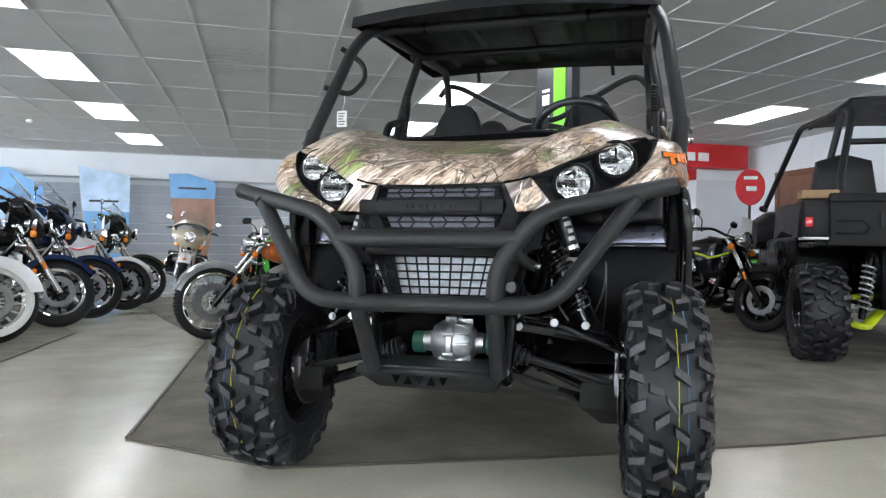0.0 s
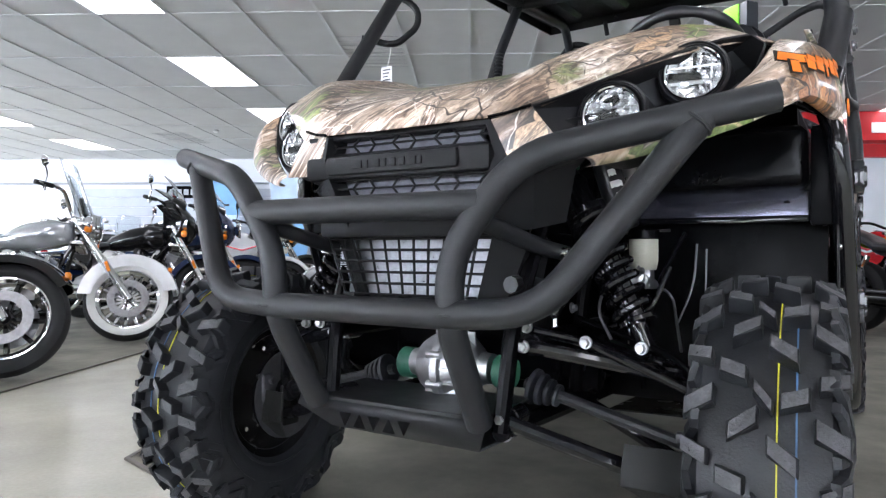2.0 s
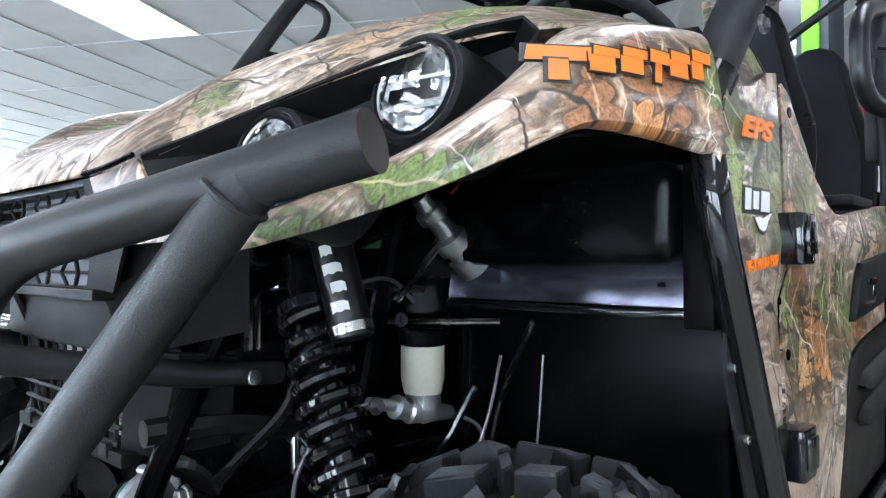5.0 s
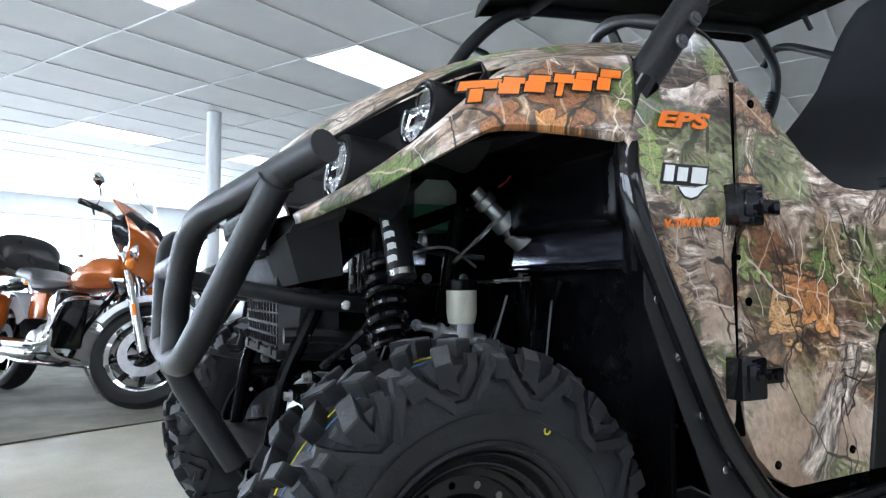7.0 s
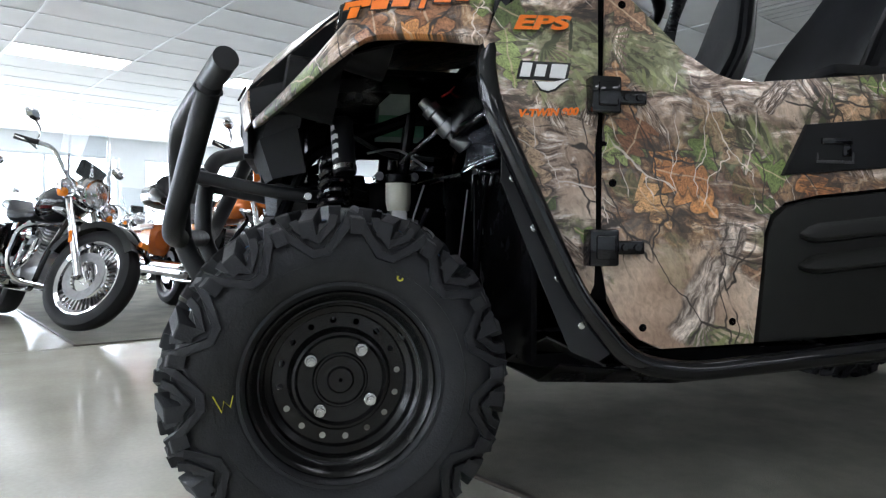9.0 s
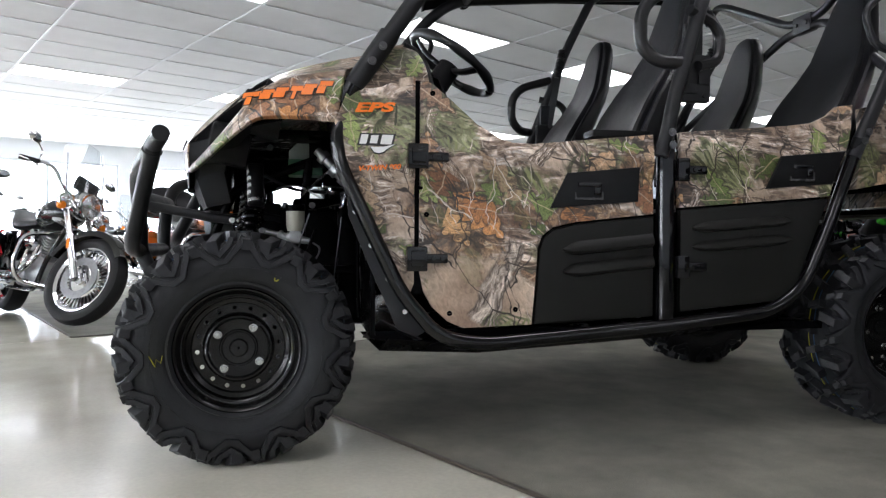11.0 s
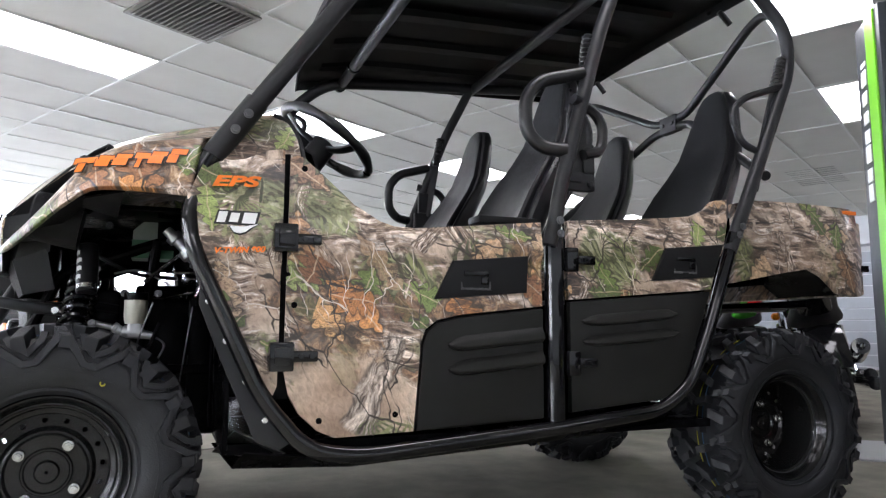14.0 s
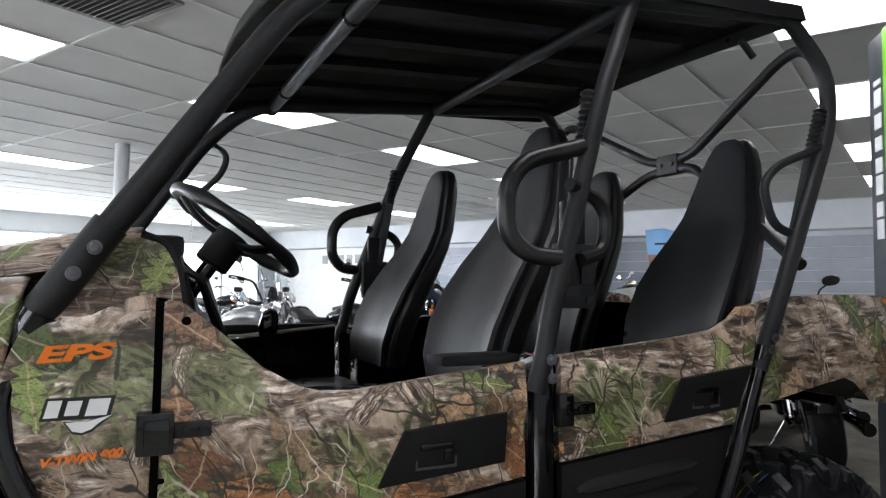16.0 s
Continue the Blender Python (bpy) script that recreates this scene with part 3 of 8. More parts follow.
while u < U1:
    v = LV - 0.305 - 0.61 * 18
    while v < V1:
        if v + 0.3 > V0 and u + 0.6 > U0:
            cu, cv = u + 0.61, v + 0.305
            if not any(abs(a - cu) < 0.4 and abs(b_ - cv) < 0.2 for a, b_ in lamps + vents):
                d = rng.uniform(-0.001, 0.001)
                box(bm, max(V0, v + 0.010), min(V1, v + 0.600), max(U0, u + 0.010), min(U1, u + 1.210), TOP + 0.002 + d, TOP + 0.02)
            box(bm, v - 0.012, v + 0.012, u + 0.012, u + 1.208, TOP - 0.004, TOP + 0.012)
            box(bm, v - 0.012, v + 0.598, u - 0.012, u + 0.012, TOP - 0.004, TOP + 0.012)
        v += 0.61
    u += 1.22
for f in bm.faces:
    c = f.calc_center_median()
    f.material_index = 1 if min(abs((c.x - LV + 0.305) % 0.61), 0.61 - abs((c.x - LV + 0.305) % 0.61)) < 0.014 or min((c.y - LU + 0.61) % 1.22, 1.22 - (c.y - LU + 0.61) % 1.22) < 0.014 else 0
setting("ceiling_grid", bm, [TILE, TBAR], "white mineral ceiling tiles in a hung grid", "ceiling", ROOM)

PANEL = glow("fluorescent_diffuser", (0.99, 0.985, 1.02), LAMP)
first = None
for n, (u, v) in enumerate(lamps):
    if not (U0 + 0.7 < u < U1 - 0.6 and V0 + 0.4 < v < V1 - 0.4):
        continue
    m = ROOM @ pose(v, u, TOP)
    if first is None:
        first = thing("ceiling_light", "recessed white fluorescent ceiling panel, switched on", "ceiling light", m, "ceiling lights")
        bm = bmesh.new()
        for a, b_, c, d in ((-0.30, -0.285, -0.605, 0.605), (0.285, 0.30, -0.605, 0.605), (-0.285, 0.285, -0.605, -0.59), (-0.285, 0.285, 0.59, 0.605)):
            box(bm, a, b_, c, d, -0.006, 0.04)
        part("frame", bm, TBAR, first, "", False)
        part("diffuser", B(-0.284, 0.284, -0.589, 0.589, 0.002, 0.012), PANEL, first, "glowing white diffuser", False)
    else:
        copy_thing(first, m)
for u, v in vents:
    o = thing("ceiling_vent", "grey slatted air vent in the ceiling", "vent", ROOM @ pose(v, u, TOP), "ceiling vents")
    part("backing", B(-0.29, 0.29, -0.595, 0.595, 0.01, 0.03), DARK, o, "", False)
    for i in range(9):
        part("slat", B(-0.28, 0.28, -0.01, 0.01, -0.012, -0.010, m=pose(0, -0.5 + i * 0.125, 0.012, 35)), GREY, o, "", False)

VENTG = pbr("brown_grey_vent_metal", (0.20, 0.19, 0.175), 0.5, 0, 0.2, 12)
VENTB = pbr("vent_duct_lining", (0.06, 0.057, 0.052), 0.7, 0, 0.2, 12)
o = thing("ceiling_vent", "square grey slatted air vent in the ceiling", "vent", ROOM @ pose(-1.53, 1.22, TOP - 0.008), "ceiling vents")
part("backing", B(-0.295, 0.295, -0.295, 0.295, -0.008, -0.002), VENTB, o, "", False)
for a, b_, c, d in ((-0.30, 0.30, -0.30, -0.27), (-0.30, 0.30, 0.27, 0.30), (-0.30, -0.27, -0.27, 0.27), (0.27, 0.30, -0.27, 0.27)):
    part("rim", B(a, b_, c, d, -0.014, 0.0, 0.002), VENTG, o, "", False)
for i in range(15):
    part("slat", B(-0.268, 0.268, -0.019, 0.019, -0.001, 0.001, m=pose(0, -0.252 + i * 0.036, -0.014, 30)), VENTG, o, "", False)

# the window front and the entrance front: piers, sills, mullions, panes
for nm, wall, span, glazed in (("window", "wall_window", (U0, U1), [(-5.6, -1.4), (-0.9, 3.3), (3.8, 8.0), (8.5, 12.4)]), ("entrance", "wall_entrance", (V0, V1), [(-12.6, -7.6), (-7.0, -2.0), (-1.4, 3.6)])):
    side = nm == "window"
    bm = bmesh.new()

    def wbox(bm, a, b_, z0, z1, d0=-W, d1=0.0, bev=0.0):
        return box(bm, V0 + d0, V0 + d1, a, b_, z0, z1, bev) if side else box(bm, a, b_, U0 + d0, U0 + d1, z0, z1, bev)

    edges = [span[0]] + [x for g in glazed for x in g] + [span[1]]
    for a, b_ in zip(edges[::2], edges[1::2]):
        wbox(bm, a, b_, 0, TOP + 0.3)
    for a, b_ in glazed:
        wbox(bm, a, b_, 0, 0.45)
        wbox(bm, a, b_, 2.25, TOP + 0.3)
    setting(wall, bm, PAINT, "white painted wall with large shop windows", "wall", ROOM)
    for k, (a, b_) in enumerate(glazed):
        w = thing("window_%d" % (k + 1 + (0 if side else 4)), "large aluminium-framed shop window, bright with daylight", "window", ROOM, kind="structure")
        fr = bmesh.new()
        for x in (a, (2 * a + b_) / 3, (a + 2 * b_) / 3, b_ - 0.05):
            wbox(fr, x, x + 0.05, 0.45, 2.25, -0.12, -0.05)
        for z in (0.45, 2.20):
            wbox(fr, a, b_, z, z + 0.05, -0.115, -0.055)
        part("window_frame", fr, ALU, w, "", False)
        part("window_sill", wbox(bmesh.new(), a, b_, 0.43, 0.452, -0.10, 0.06, 0.006), ALU, w, "", False)
        for x in (a, (2 * a + b_) / 3, (a + 2 * b_) / 3):
            g = part("pane", wbox(bmesh.new(), x + 0.052, x + (b_ - a) / 3 - 0.002, 0.50, 2.20, -0.09, -0.084), LENS, w, "", False)
            g.visible_shadow = False
bk = setting("backdrop", B(V0 - 3.0, V0 - 2.9, U0 - 4, U1 + 4, -0.2, 5.0), OUTSIDE, "overcast daylight outside the windows", "backdrop", ROOM)
setting("backdrop", B(V0 - 2.5, V1 + 2.5, U0 - 3.0, U0 - 2.9, -0.2, 5.0), OUTSIDE, "overcast daylight outside the entrance", "backdrop", ROOM)

# slat wall along the back
slat = thing("slat_wall", "grey-blue slatted display wall panels", "slat wall", ROOM, kind="structure")
for i in range(10):
    part("slat", B(-13.0, 3.6, U1 - 0.035, U1 - 0.004, 0.06 + i * 0.2, 0.245 + i * 0.2, 0.004, seg=1), SLATW, slat, "", False)
setting("soffit", B(-13.4, 3.8, U1 - 0.45, U1 - 0.002, 2.14, TOP - 0.006), PAINT, "white painted soffit above the display wall", "wall", ROOM)

# the red-signed room at the back of the side wall
setting("wall_office", B(2.9, 5.2, 8.3, 8.45, 0, 2.05), PAINT, "white partition wall under the red sign", "wall", ROOM)
setting("wall_office", B(6.6, V1 - 0.002, 8.3, 8.45, 0, 2.05), PAINT, "white partition wall under the red sign", "wall", ROOM)
setting("baseboard", B(V1 - 0.014, V1 - 0.002, U0 + 0.01, 8.0, 0, 0.1, 0.003), GREY, "grey vinyl baseboard", "baseboard", ROOM)
post = thing("column", "round white steel post from floor to ceiling", "column", pose(-6.1, 0.45, 0), kind="structure")
bm = bmesh.new()
disc(bm, (0, 0, 0), (0, 0, 1), 0.075, TOP, 24)
part("shaft", bm, PAINT, post)
bm = bmesh.new()
disc(bm, (0, 0, 0), (0, 0, 1), 0.13, 0.02, 24)
part("base_plate", bm, PAINT, post)

# ---- the camouflage four-seat side-by-side: front axle at y = 0, nose towards -y, its left side at +x ----
utv = thing("utility_vehicle", "four-seat off-road side-by-side with woodland camouflage panels and black roll cage", "utility vehicle")


def tread_parts(width, R=0.33, carc=0.303):
    """Tyre carcass with sidewall chevrons, and two kinds of tread block, on the x axis, outer side +x."""
    h = width / 2
    bm = bmesh.new()
    side = [(h * 0.70, 0.168), (h * 0.86, 0.180), (h * 0.99, 0.215), (h * 1.0, 0.245), (h * 0.94, 0.280), (h * 0.80, 0.298), (h * 0.45, carc)]
    prof = side + [(-x, r) for x, r in side[::-1]]
    prof += [(-h * 0.6, 0.150), (h * 0.6, 0.150)]
    spin(bm, prof, 56, "x")
    return bm


def chevrons(tyre, h, mat_):
    """Flat-topped nested V ribs round both sidewalls, and two thin rings at the bead."""
    for s in (1, -1):
        def on_side(r, t, up=0.0):
            x = float(np.interp(r, (0.215, 0.245, 0.280, 0.298, 0.318), (h * 0.99, h, h * 0.955, h * 0.88, h * 0.80)))
            return (s * (x + up), r * math.cos(t), r * math.sin(t))

        def strip(line, wide, up):
            """A raised strip of even width along a bent line of (radius, angle)."""
            bm, rows = bmesh.new(), []
            flat = [Vector((0.27 * t, r)) for r, t in line]
            for i, c in enumerate(flat):
                d0 = (c - flat[i - 1]).normalized() if i else (flat[1] - c).normalized()
                d1 = (flat[i + 1] - c).normalized() if i + 1 < len(flat) else d0
                n0, n1 = Vector((-d0.y, d0.x)), Vector((-d1.y, d1.x))
                mit = (n0 + n1).normalized()
                k = wide / max(0.45, mit.dot(n0))
                ring = [c + mit * k * 1.25, c + mit * k, c - mit * k, c - mit * k * 1.25]
                rows.append([on_side(q.y, q.x / 0.27, u_) for q, u_ in zip(ring, (-0.003, up, up, -0.003))])
            return loft(bm, rows, caps=True)
        big = plain(strip([(0.316, -0.225), (0.292, -0.190), (0.247, -0.052), (0.247, 0.052), (0.292, 0.190), (0.316, 0.225)], 0.0068, 0.0085), "sidewall_rib", [mat_])
        small = plain(strip([(0.312, -0.118), (0.294, -0.100), (0.270, 0.0), (0.294, 0.100), (0.312, 0.118)], 0.0060, 0.0075), "sidewall_rib", [mat_])
        for r1, w1, xx in ((0.186, 0.003, h * 0.9), (0.229, 0.0012, h * 0.997)):
            part("bead_ring", spin(bmesh.new(), [(s * (xx - 0.004), r1 - w1), (s * (xx + 0.0015), r1 - w1), (s * (xx + 0.0015), r1 + w1), (s * (xx - 0.004), r1 + w1)], 56, "x"), mat_, tyre)
        for me, ph in ((big, 0.0), (small, 0.0)):
            for k in range(13):
                o = new("sidewall_rib", me)
                o.parent = tyre
                o.matrix_local = pose(0, 0, 0, 360 * (k + ph + (0.5 if s < 0 else 0)) / 13, 0, 0)


def block(x0, x1, ang, skew, carc, R, edge=0.0):
    """One tread block about angle 0 (towards +z), tapered, from x0 to x1."""
    bm = bmesh.new()
    rows = []
    for rr, k in ((carc - 0.012, 1.0), (R - 0.003, 0.90), (R, 0.82)):
        cx, hx = (x0 + x1) / 2, (x1 - x0) / 2
        ring = []
        for sx, sy in ((-1, -1), (1, -1), (1, 1), (-1, 1)):
            t = (sy * ang * k + skew * sx)
            r = rr - (edge if sx * cx > 0 else 0) * (1 if rr > carc else 0.6)
            ring.append((cx + sx * hx * (k if rr > carc else 1), r * math.sin(t), r * math.cos(t)))
        rows.append(ring)
    loft(bm, rows, close_cols=True, caps=True)
    bm.faces.ensure_lookup_table()
    bm.faces[-1].material_index = 1
    return bm


def plain(bm, name, mats):
    bmesh.ops.recalc_face_normals(bm, faces=bm.faces)
    me = bpy.data.meshes.new(name)
    bm.to_mesh(me)
    bm.free()
    for one in mats:
        me.materials.append(one)
    return me


def rim_mesh(bm, h, dish):
    """Steel wheel: rolled flange, stepped barrel, holed ring, dished bolt face."""
    spin(bm, [(h * 0.70, 0.170), (h * 0.80, 0.1735), (h * 0.84, 0.170), (h * 0.80, 0.164), (h * 0.70, 0.158), (h * 0.60, 0.152), (h * 0.55, 0.144), (h * 0.40, 0.140), (dish + 0.006, 0.129), (dish - 0.006, 0.126), (dish - 0.012, 0.130), (-h * 0.6, 0.150), (-h * 0.7, 0.172), (-h * 0.74, 0.17), (-h * 0.62, 0.152)], 56, "x")
    spin(bm, [(dish + 0.016, 0.004), (dish + 0.016, 0.022), (dish + 0.010, 0.026), (dish + 0.010, 0.044), (dish + 0.014, 0.047), (dish + 0.014, 0.050), (dish + 0.008, 0.053), (dish + 0.010, 0.080), (dish + 0.017, 0.086), (dish + 0.015, 0.091), (dish - 0.004, 0.099), (dish - 0.010, 0.099), (dish + 0.002, 0.004)], 56, "x")
    n, r0, r1, rc, rh = 16, 0.099, 0.1265, 0.1125, 0.0062
    for k in range(n):
        a0, a1 = 2 * math.pi * k / n, 2 * math.pi * (k + 1) / n
        am = (a0 + a1) / 2
        border = [(r0, a0), (r0, am), (r0, a1), (rc, a1), (r1, a1), (r1, am), (r1, a0), (rc, a0)]
        hole = [(rc + rh * c, am + rh * s / rc) for c, s in ((-0.7, -0.7), (-1, 0), (-0.7, 0.7), (0, 1), (0.7, 0.7), (1, 0), (0.7, -0.7), (0, -1))]
        put_ = lambda q: bm.verts.new((dish - 0.006, q[0] * math.sin(q[1]), q[0] * math.cos(q[1])))
        A, H = [put_(q) for q in border], [put_(q) for q in hole]
        for i in range(8):
            j = (i + 1) % 8
            bm.faces.new((A[i], A[j], H[j], H[i]))
    return bm


WIDTHS = {"front": (0.212, 0.030), "rear": (0.275, -0.015)}
for which, (width, dish) in WIDTHS.items():
    h = width / 2
    yb = 0.0 if which == "front" else 2.176
    f = h / 0.106
    lug = lambda x0, x1, ang, skew, R=0.330, edge=0.0: plain(block(x0 * f, x1 * f, ang, skew, 0.300, R, edge), "tread_block", [RUBBER, WORN])
    step = 2 * math.pi / 26
    blocks = [  # block, phase in steps, every how many steps
        (lug(0.004, 0.046, 0.044, -0.040), 0.0, 2), (lug(0.020, 0.060, 0.040, 0.018), 1.0, 2),
        (lug(-0.046, -0.004, 0.044, 0.040), 0.5, 2), (lug(-0.060, -0.020, 0.040, -0.018), 1.5, 2),
        (lug(-0.014, 0.014, 0.030, -0.045), 1.02, 2),
        (lug(0.062, 0.109, 0.050, -0.030, 0.326, 0.018), 0.40, 2), (lug(0.068, 0.110, 0.040, 0.026, 0.324, 0.018), 1.45, 2),
        (lug(-0.109, -0.062, 0.050, 0.030, 0.326, 0.018), 0.90, 2), (lug(-0.110, -0.068, 0.040, -0.026, 0.324, 0.018), 1.95, 2),
    ]
    for s in (1, -1):
        steer = 3.5 if which == "front" else 0
        spot = pose((2 * CX if s < 0 else 0.004) + s * (0.665 if which == "front" else 0.64), yb, 0.322, 0, 0, steer + (0 if s > 0 else 180)) @ pose(0, 0, 0, 17 if which == "front" else 4, 0, 0)
        ty = part("tyre", tread_parts(width), RUBBER, utv, "new knobbly off-road tyre")
        ty.matrix_local = spot
        chevrons(ty, h, RUBBER)
        for me, ph, every in blocks:
            for k in range(0, 26, every):
                o = new("tread_block", me)
                o.parent = ty
                o.matrix_local = pose(0, 0, 0, -math.degrees(step * (k + ph)), 0, 0)
        # paint lines round the tread, left from the factory
        for x, mat_, w_ in ((0.018, YELLOW, 0.0010), (0.042, BLUEM, 0.0012)):
            bm = bmesh.new()
            spin(bm, [(x - w_, 0.3034), (x + w_, 0.3034), (x + w_, 0.3050), (x - w_, 0.3050)], 64, "x")
            part("paint_line", bm, mat_, ty)
        if which == "front" and s > 0:
            bm = bmesh.new()
            spin(bm, [(-0.0008, 0.0035), (0.0008, 0.0035), (0.0008, 0.0065), (-0.0008, 0.0065)], 16, "x", pose(h * 0.985, 0.155, 0.157))
            part("chalk_dot", bm, YELLOW, ty)
            bm = bmesh.new()
            tube(bm, [(h * 0.997, -0.218, 0.062), (h * 1.0, -0.212, 0.030), (h * 1.0, -0.203, 0.048), (h * 1.0, -0.196, 0.034), (h * 0.998, -0.186, 0.052)], 0.0012, n=5, bend=0)
            part("chalk_mark", bm, YELLOW, ty)
        rim = part("rim", rim_mesh(bmesh.new(), h, dish), RIMB, utv, "gloss black steel wheel")
        rim.matrix_local = spot
        for k in range(4):
            a = math.radians(55 + 90 * k) if which == "front" else math.radians(101 + 90 * k)
            a -= math.radians(17 if which == "front" else 4)
            bm = bmesh.new()
            c = (dish + 0.010, 0.0685 * math.cos(a), 0.0685 * math.sin(a))
            disc(bm, c, (1, 0, 0), 0.0125, 0.010, 12)
            disc(bm, (c[0] + 0.009, c[1], c[2]), (1, 0, 0), 0.0095, 0.013, 6, 0.001)
            disc(bm, (c[0] + 0.020, c[1], c[2]), (1, 0, 0), 0.005, 0.006, 10)
            part("lug_nut", bm, STEEL, rim, "bright plated nut")

# hood: skin over rows from the nose to the cowl
HOOD = [  # centre y, z; edge x, y, z; crown
    (-0.235, 0.930, 0.270, -0.200, 0.938, 0.000), (-0.222, 0.965, 0.292, -0.190, 0.957, 0.006), (-0.185, 1.000, 0.335, -0.160, 0.978, 0.018),
    (-0.10, 1.045, 0.400, -0.105, 1.016, 0.034), (0.02, 1.085, 0.500, -0.022, 1.064, 0.045), (0.14, 1.117, 0.612, 0.072, 1.103, 0.050),
    (0.27, 1.148, 0.655, 0.200, 1.125, 0.058), (0.40, 1.175, 0.668, 0.340, 1.150, 0.062), (0.505, 1.195, 0.675, 0.470, 1.165, 0.062),
]


def hood_point(row, t):
    yc, zc, xe, ye, ze, crown = row
    a = abs(t)
    y = yc + (ye - yc) * a ** 2.2
    z = zc + (ze - zc) * a ** 1.5 + crown * (math.exp(-((a - 0.74) / 0.15) ** 2) - 0.25 * math.exp(-(a / 0.3) ** 2)) - 0.012 * max(0, a - 0.93) / 0.07
    return Vector((xe * a if t > 0 else -(xe - 0.9 * CX) * a, y, z))


cols = [i / 16 - 1 for i in range(33)]
bm = loft(bmesh.new(), [[hood_point(r, t) for t in cols] for r in HOOD])
hood = part("hood", thick(bm, 0.006), CAMO, utv, "camouflage printed hood", True, 0.7)
sub = hood.modifiers.new("smooth", "SUBSURF")
sub.levels = sub.render_levels = 1

FEND = [  # inner edge, shoulder, lower edge of the fender, nose to cowl
    ((0.372, -0.178, 0.862), (0.392, -0.186, 0.855), (0.398, -0.180, 0.834)),
    ((0.470, -0.105, 0.898), (0.512, -0.118, 0.896), (0.526, -0.112, 0.862)),
    ((0.575, -0.022, 0.958), (0.628, -0.040, 0.958), (0.652, -0.036, 0.912)),
    ((0.632, 0.036, 1.020), (0.690, 0.018, 1.020), (0.716, 0.036, 0.958)),
    ((0.652, 0.085, 1.080), (0.706, 0.075, 1.068), (0.728, 0.062, 0.968)),
    ((0.662, 0.150, 1.112), (0.722, 0.150, 1.092), (0.746, 0.150, 0.966)),
    ((0.668, 0.230, 1.122), (0.735, 0.230, 1.102), (0.762, 0.230, 0.960)),
    ((0.676, 0.312, 1.132), (0.745, 0.305, 1.112), (0.772, 0.275, 0.955)),
]
for s in (1, -1):
    rows = []
    for a, b_, c in FEND:
        a, b_, c = Vector(a), Vector(b_), Vector(c)
        rows.append([a, a.lerp(b_, 0.6), b_ + (a - b_).normalized() * 0.008, b_ + (c - b_) * 0.12, b_.lerp(c, 0.5) + Vector((0.006, 0, 0)), c, c + Vector((-0.03, 0.004, 0.002))])
    bm = flip(loft(bmesh.new(), rows), s)
    fd = part("fender", thick(bm, 0.005), CAMO, utv, "camouflage printed front fender")
    sub = fd.modifiers.new("smooth", "SUBSURF")
    sub.levels = sub.render_levels = 1
    # cheek between grille and lamps
    bm = flip(loft(bmesh.new(), [[(0.228, -0.218, 0.932), (0.262, -0.208, 0.938), (0.300, -0.196, 0.950)], [(0.246, -0.214, 0.892), (0.288, -0.205, 0.898), (0.336, -0.194, 0.905)], [(0.262, -0.206, 0.852), (0.312, -0.197, 0.855), (0.372, -0.184, 0.858)]]), s)
    part("cheek_panel", thick(bm, 0.005), CAMO, utv)
    part("panel_seam", flip(T([(0.225, -0.2235, 0.9355), (0.262, -0.2135, 0.9415), (0.300, -0.2000, 0.9535)], 0.0032, n=6, bend=0.01), s), DARK, utv)
    # lamp bezel: a recess between hood and fender
    up_ = [Vector(p) for p in ((0.300, -0.192, 0.953), (0.345, -0.155, 0.974), (0.405, -0.100, 1.008), (0.50, -0.022, 1.056), (0.58, 0.045, 1.090), (0.622, 0.080, 1.100))]
    lo_ = [Vector(p) for p in ((0.350, -0.186, 0.876), (0.385, -0.165, 0.872), (0.470, -0.100, 0.902), (0.575, -0.018, 0.962), (0.632, 0.040, 1.024), (0.645, 0.075, 1.080))]
    rows = []
    for i, (a, b_) in enumerate(zip(up_, lo_)):
        d = 0.0 if i in (0, 5) else 0.085
        rows.append([a, a.lerp(b_, 0.08) + Vector((0, d * 0.8, 0)), a.lerp(b_, 0.5) + Vector((0, d, 0)), a.lerp(b_, 0.92) + Vector((0, d * 0.7, 0)), b_])
    part("lamp_bezel", flip(thick(loft(bmesh.new(), rows), 0.004), s), PLAST, utv, "black plastic headlight surround")
    for c, tilt, aim in (((0.527, 0.008, 1.032), 12, 4), ((0.408, -0.100, 0.950), 10, 3)):
        lamp = new("headlight")
        lamp.parent = utv
        lamp.matrix_local = pose(c[0] + 0.006 if s > 0 else 2 * CX - c[0] - 0.006, c[1] + 0.006, c[2] - 0.010, -tilt, 0, s * aim) @ Matrix.Scale(0.88, 4)
        bm = bmesh.new()
        spin(bm, [(0.05, 0.040), (0.004, 0.0625), (-0.010, 0.068), (-0.014, 0.064), (-0.006, 0.058), (0.04, 0.034)], 40, "y")
        part("housing", bm, PLAST, lamp)
        bm = spin(bmesh.new(), [(-0.016, 0.0655), (-0.018, 0.0685), (-0.012, 0.0735), (0.05, 0.078), (0.12, 0.080), (0.12, 0.072), (0.0, 0.066)], 40, "y")
        part("lamp_tube", bm, PLAST, lamp, "black hooded lamp tube")
        bm = bmesh.new()
        spin(bm, [(-0.012, 0.0605), (-0.018, 0.0590), (-0.016, 0.0565), (-0.008, 0.0565)], 40, "y")
        part("ring", bm, CHROME, lamp, "chromed lamp ring")
        bm = bmesh.new()
        n = 20
        rows = []
        jig = random.Random(3)
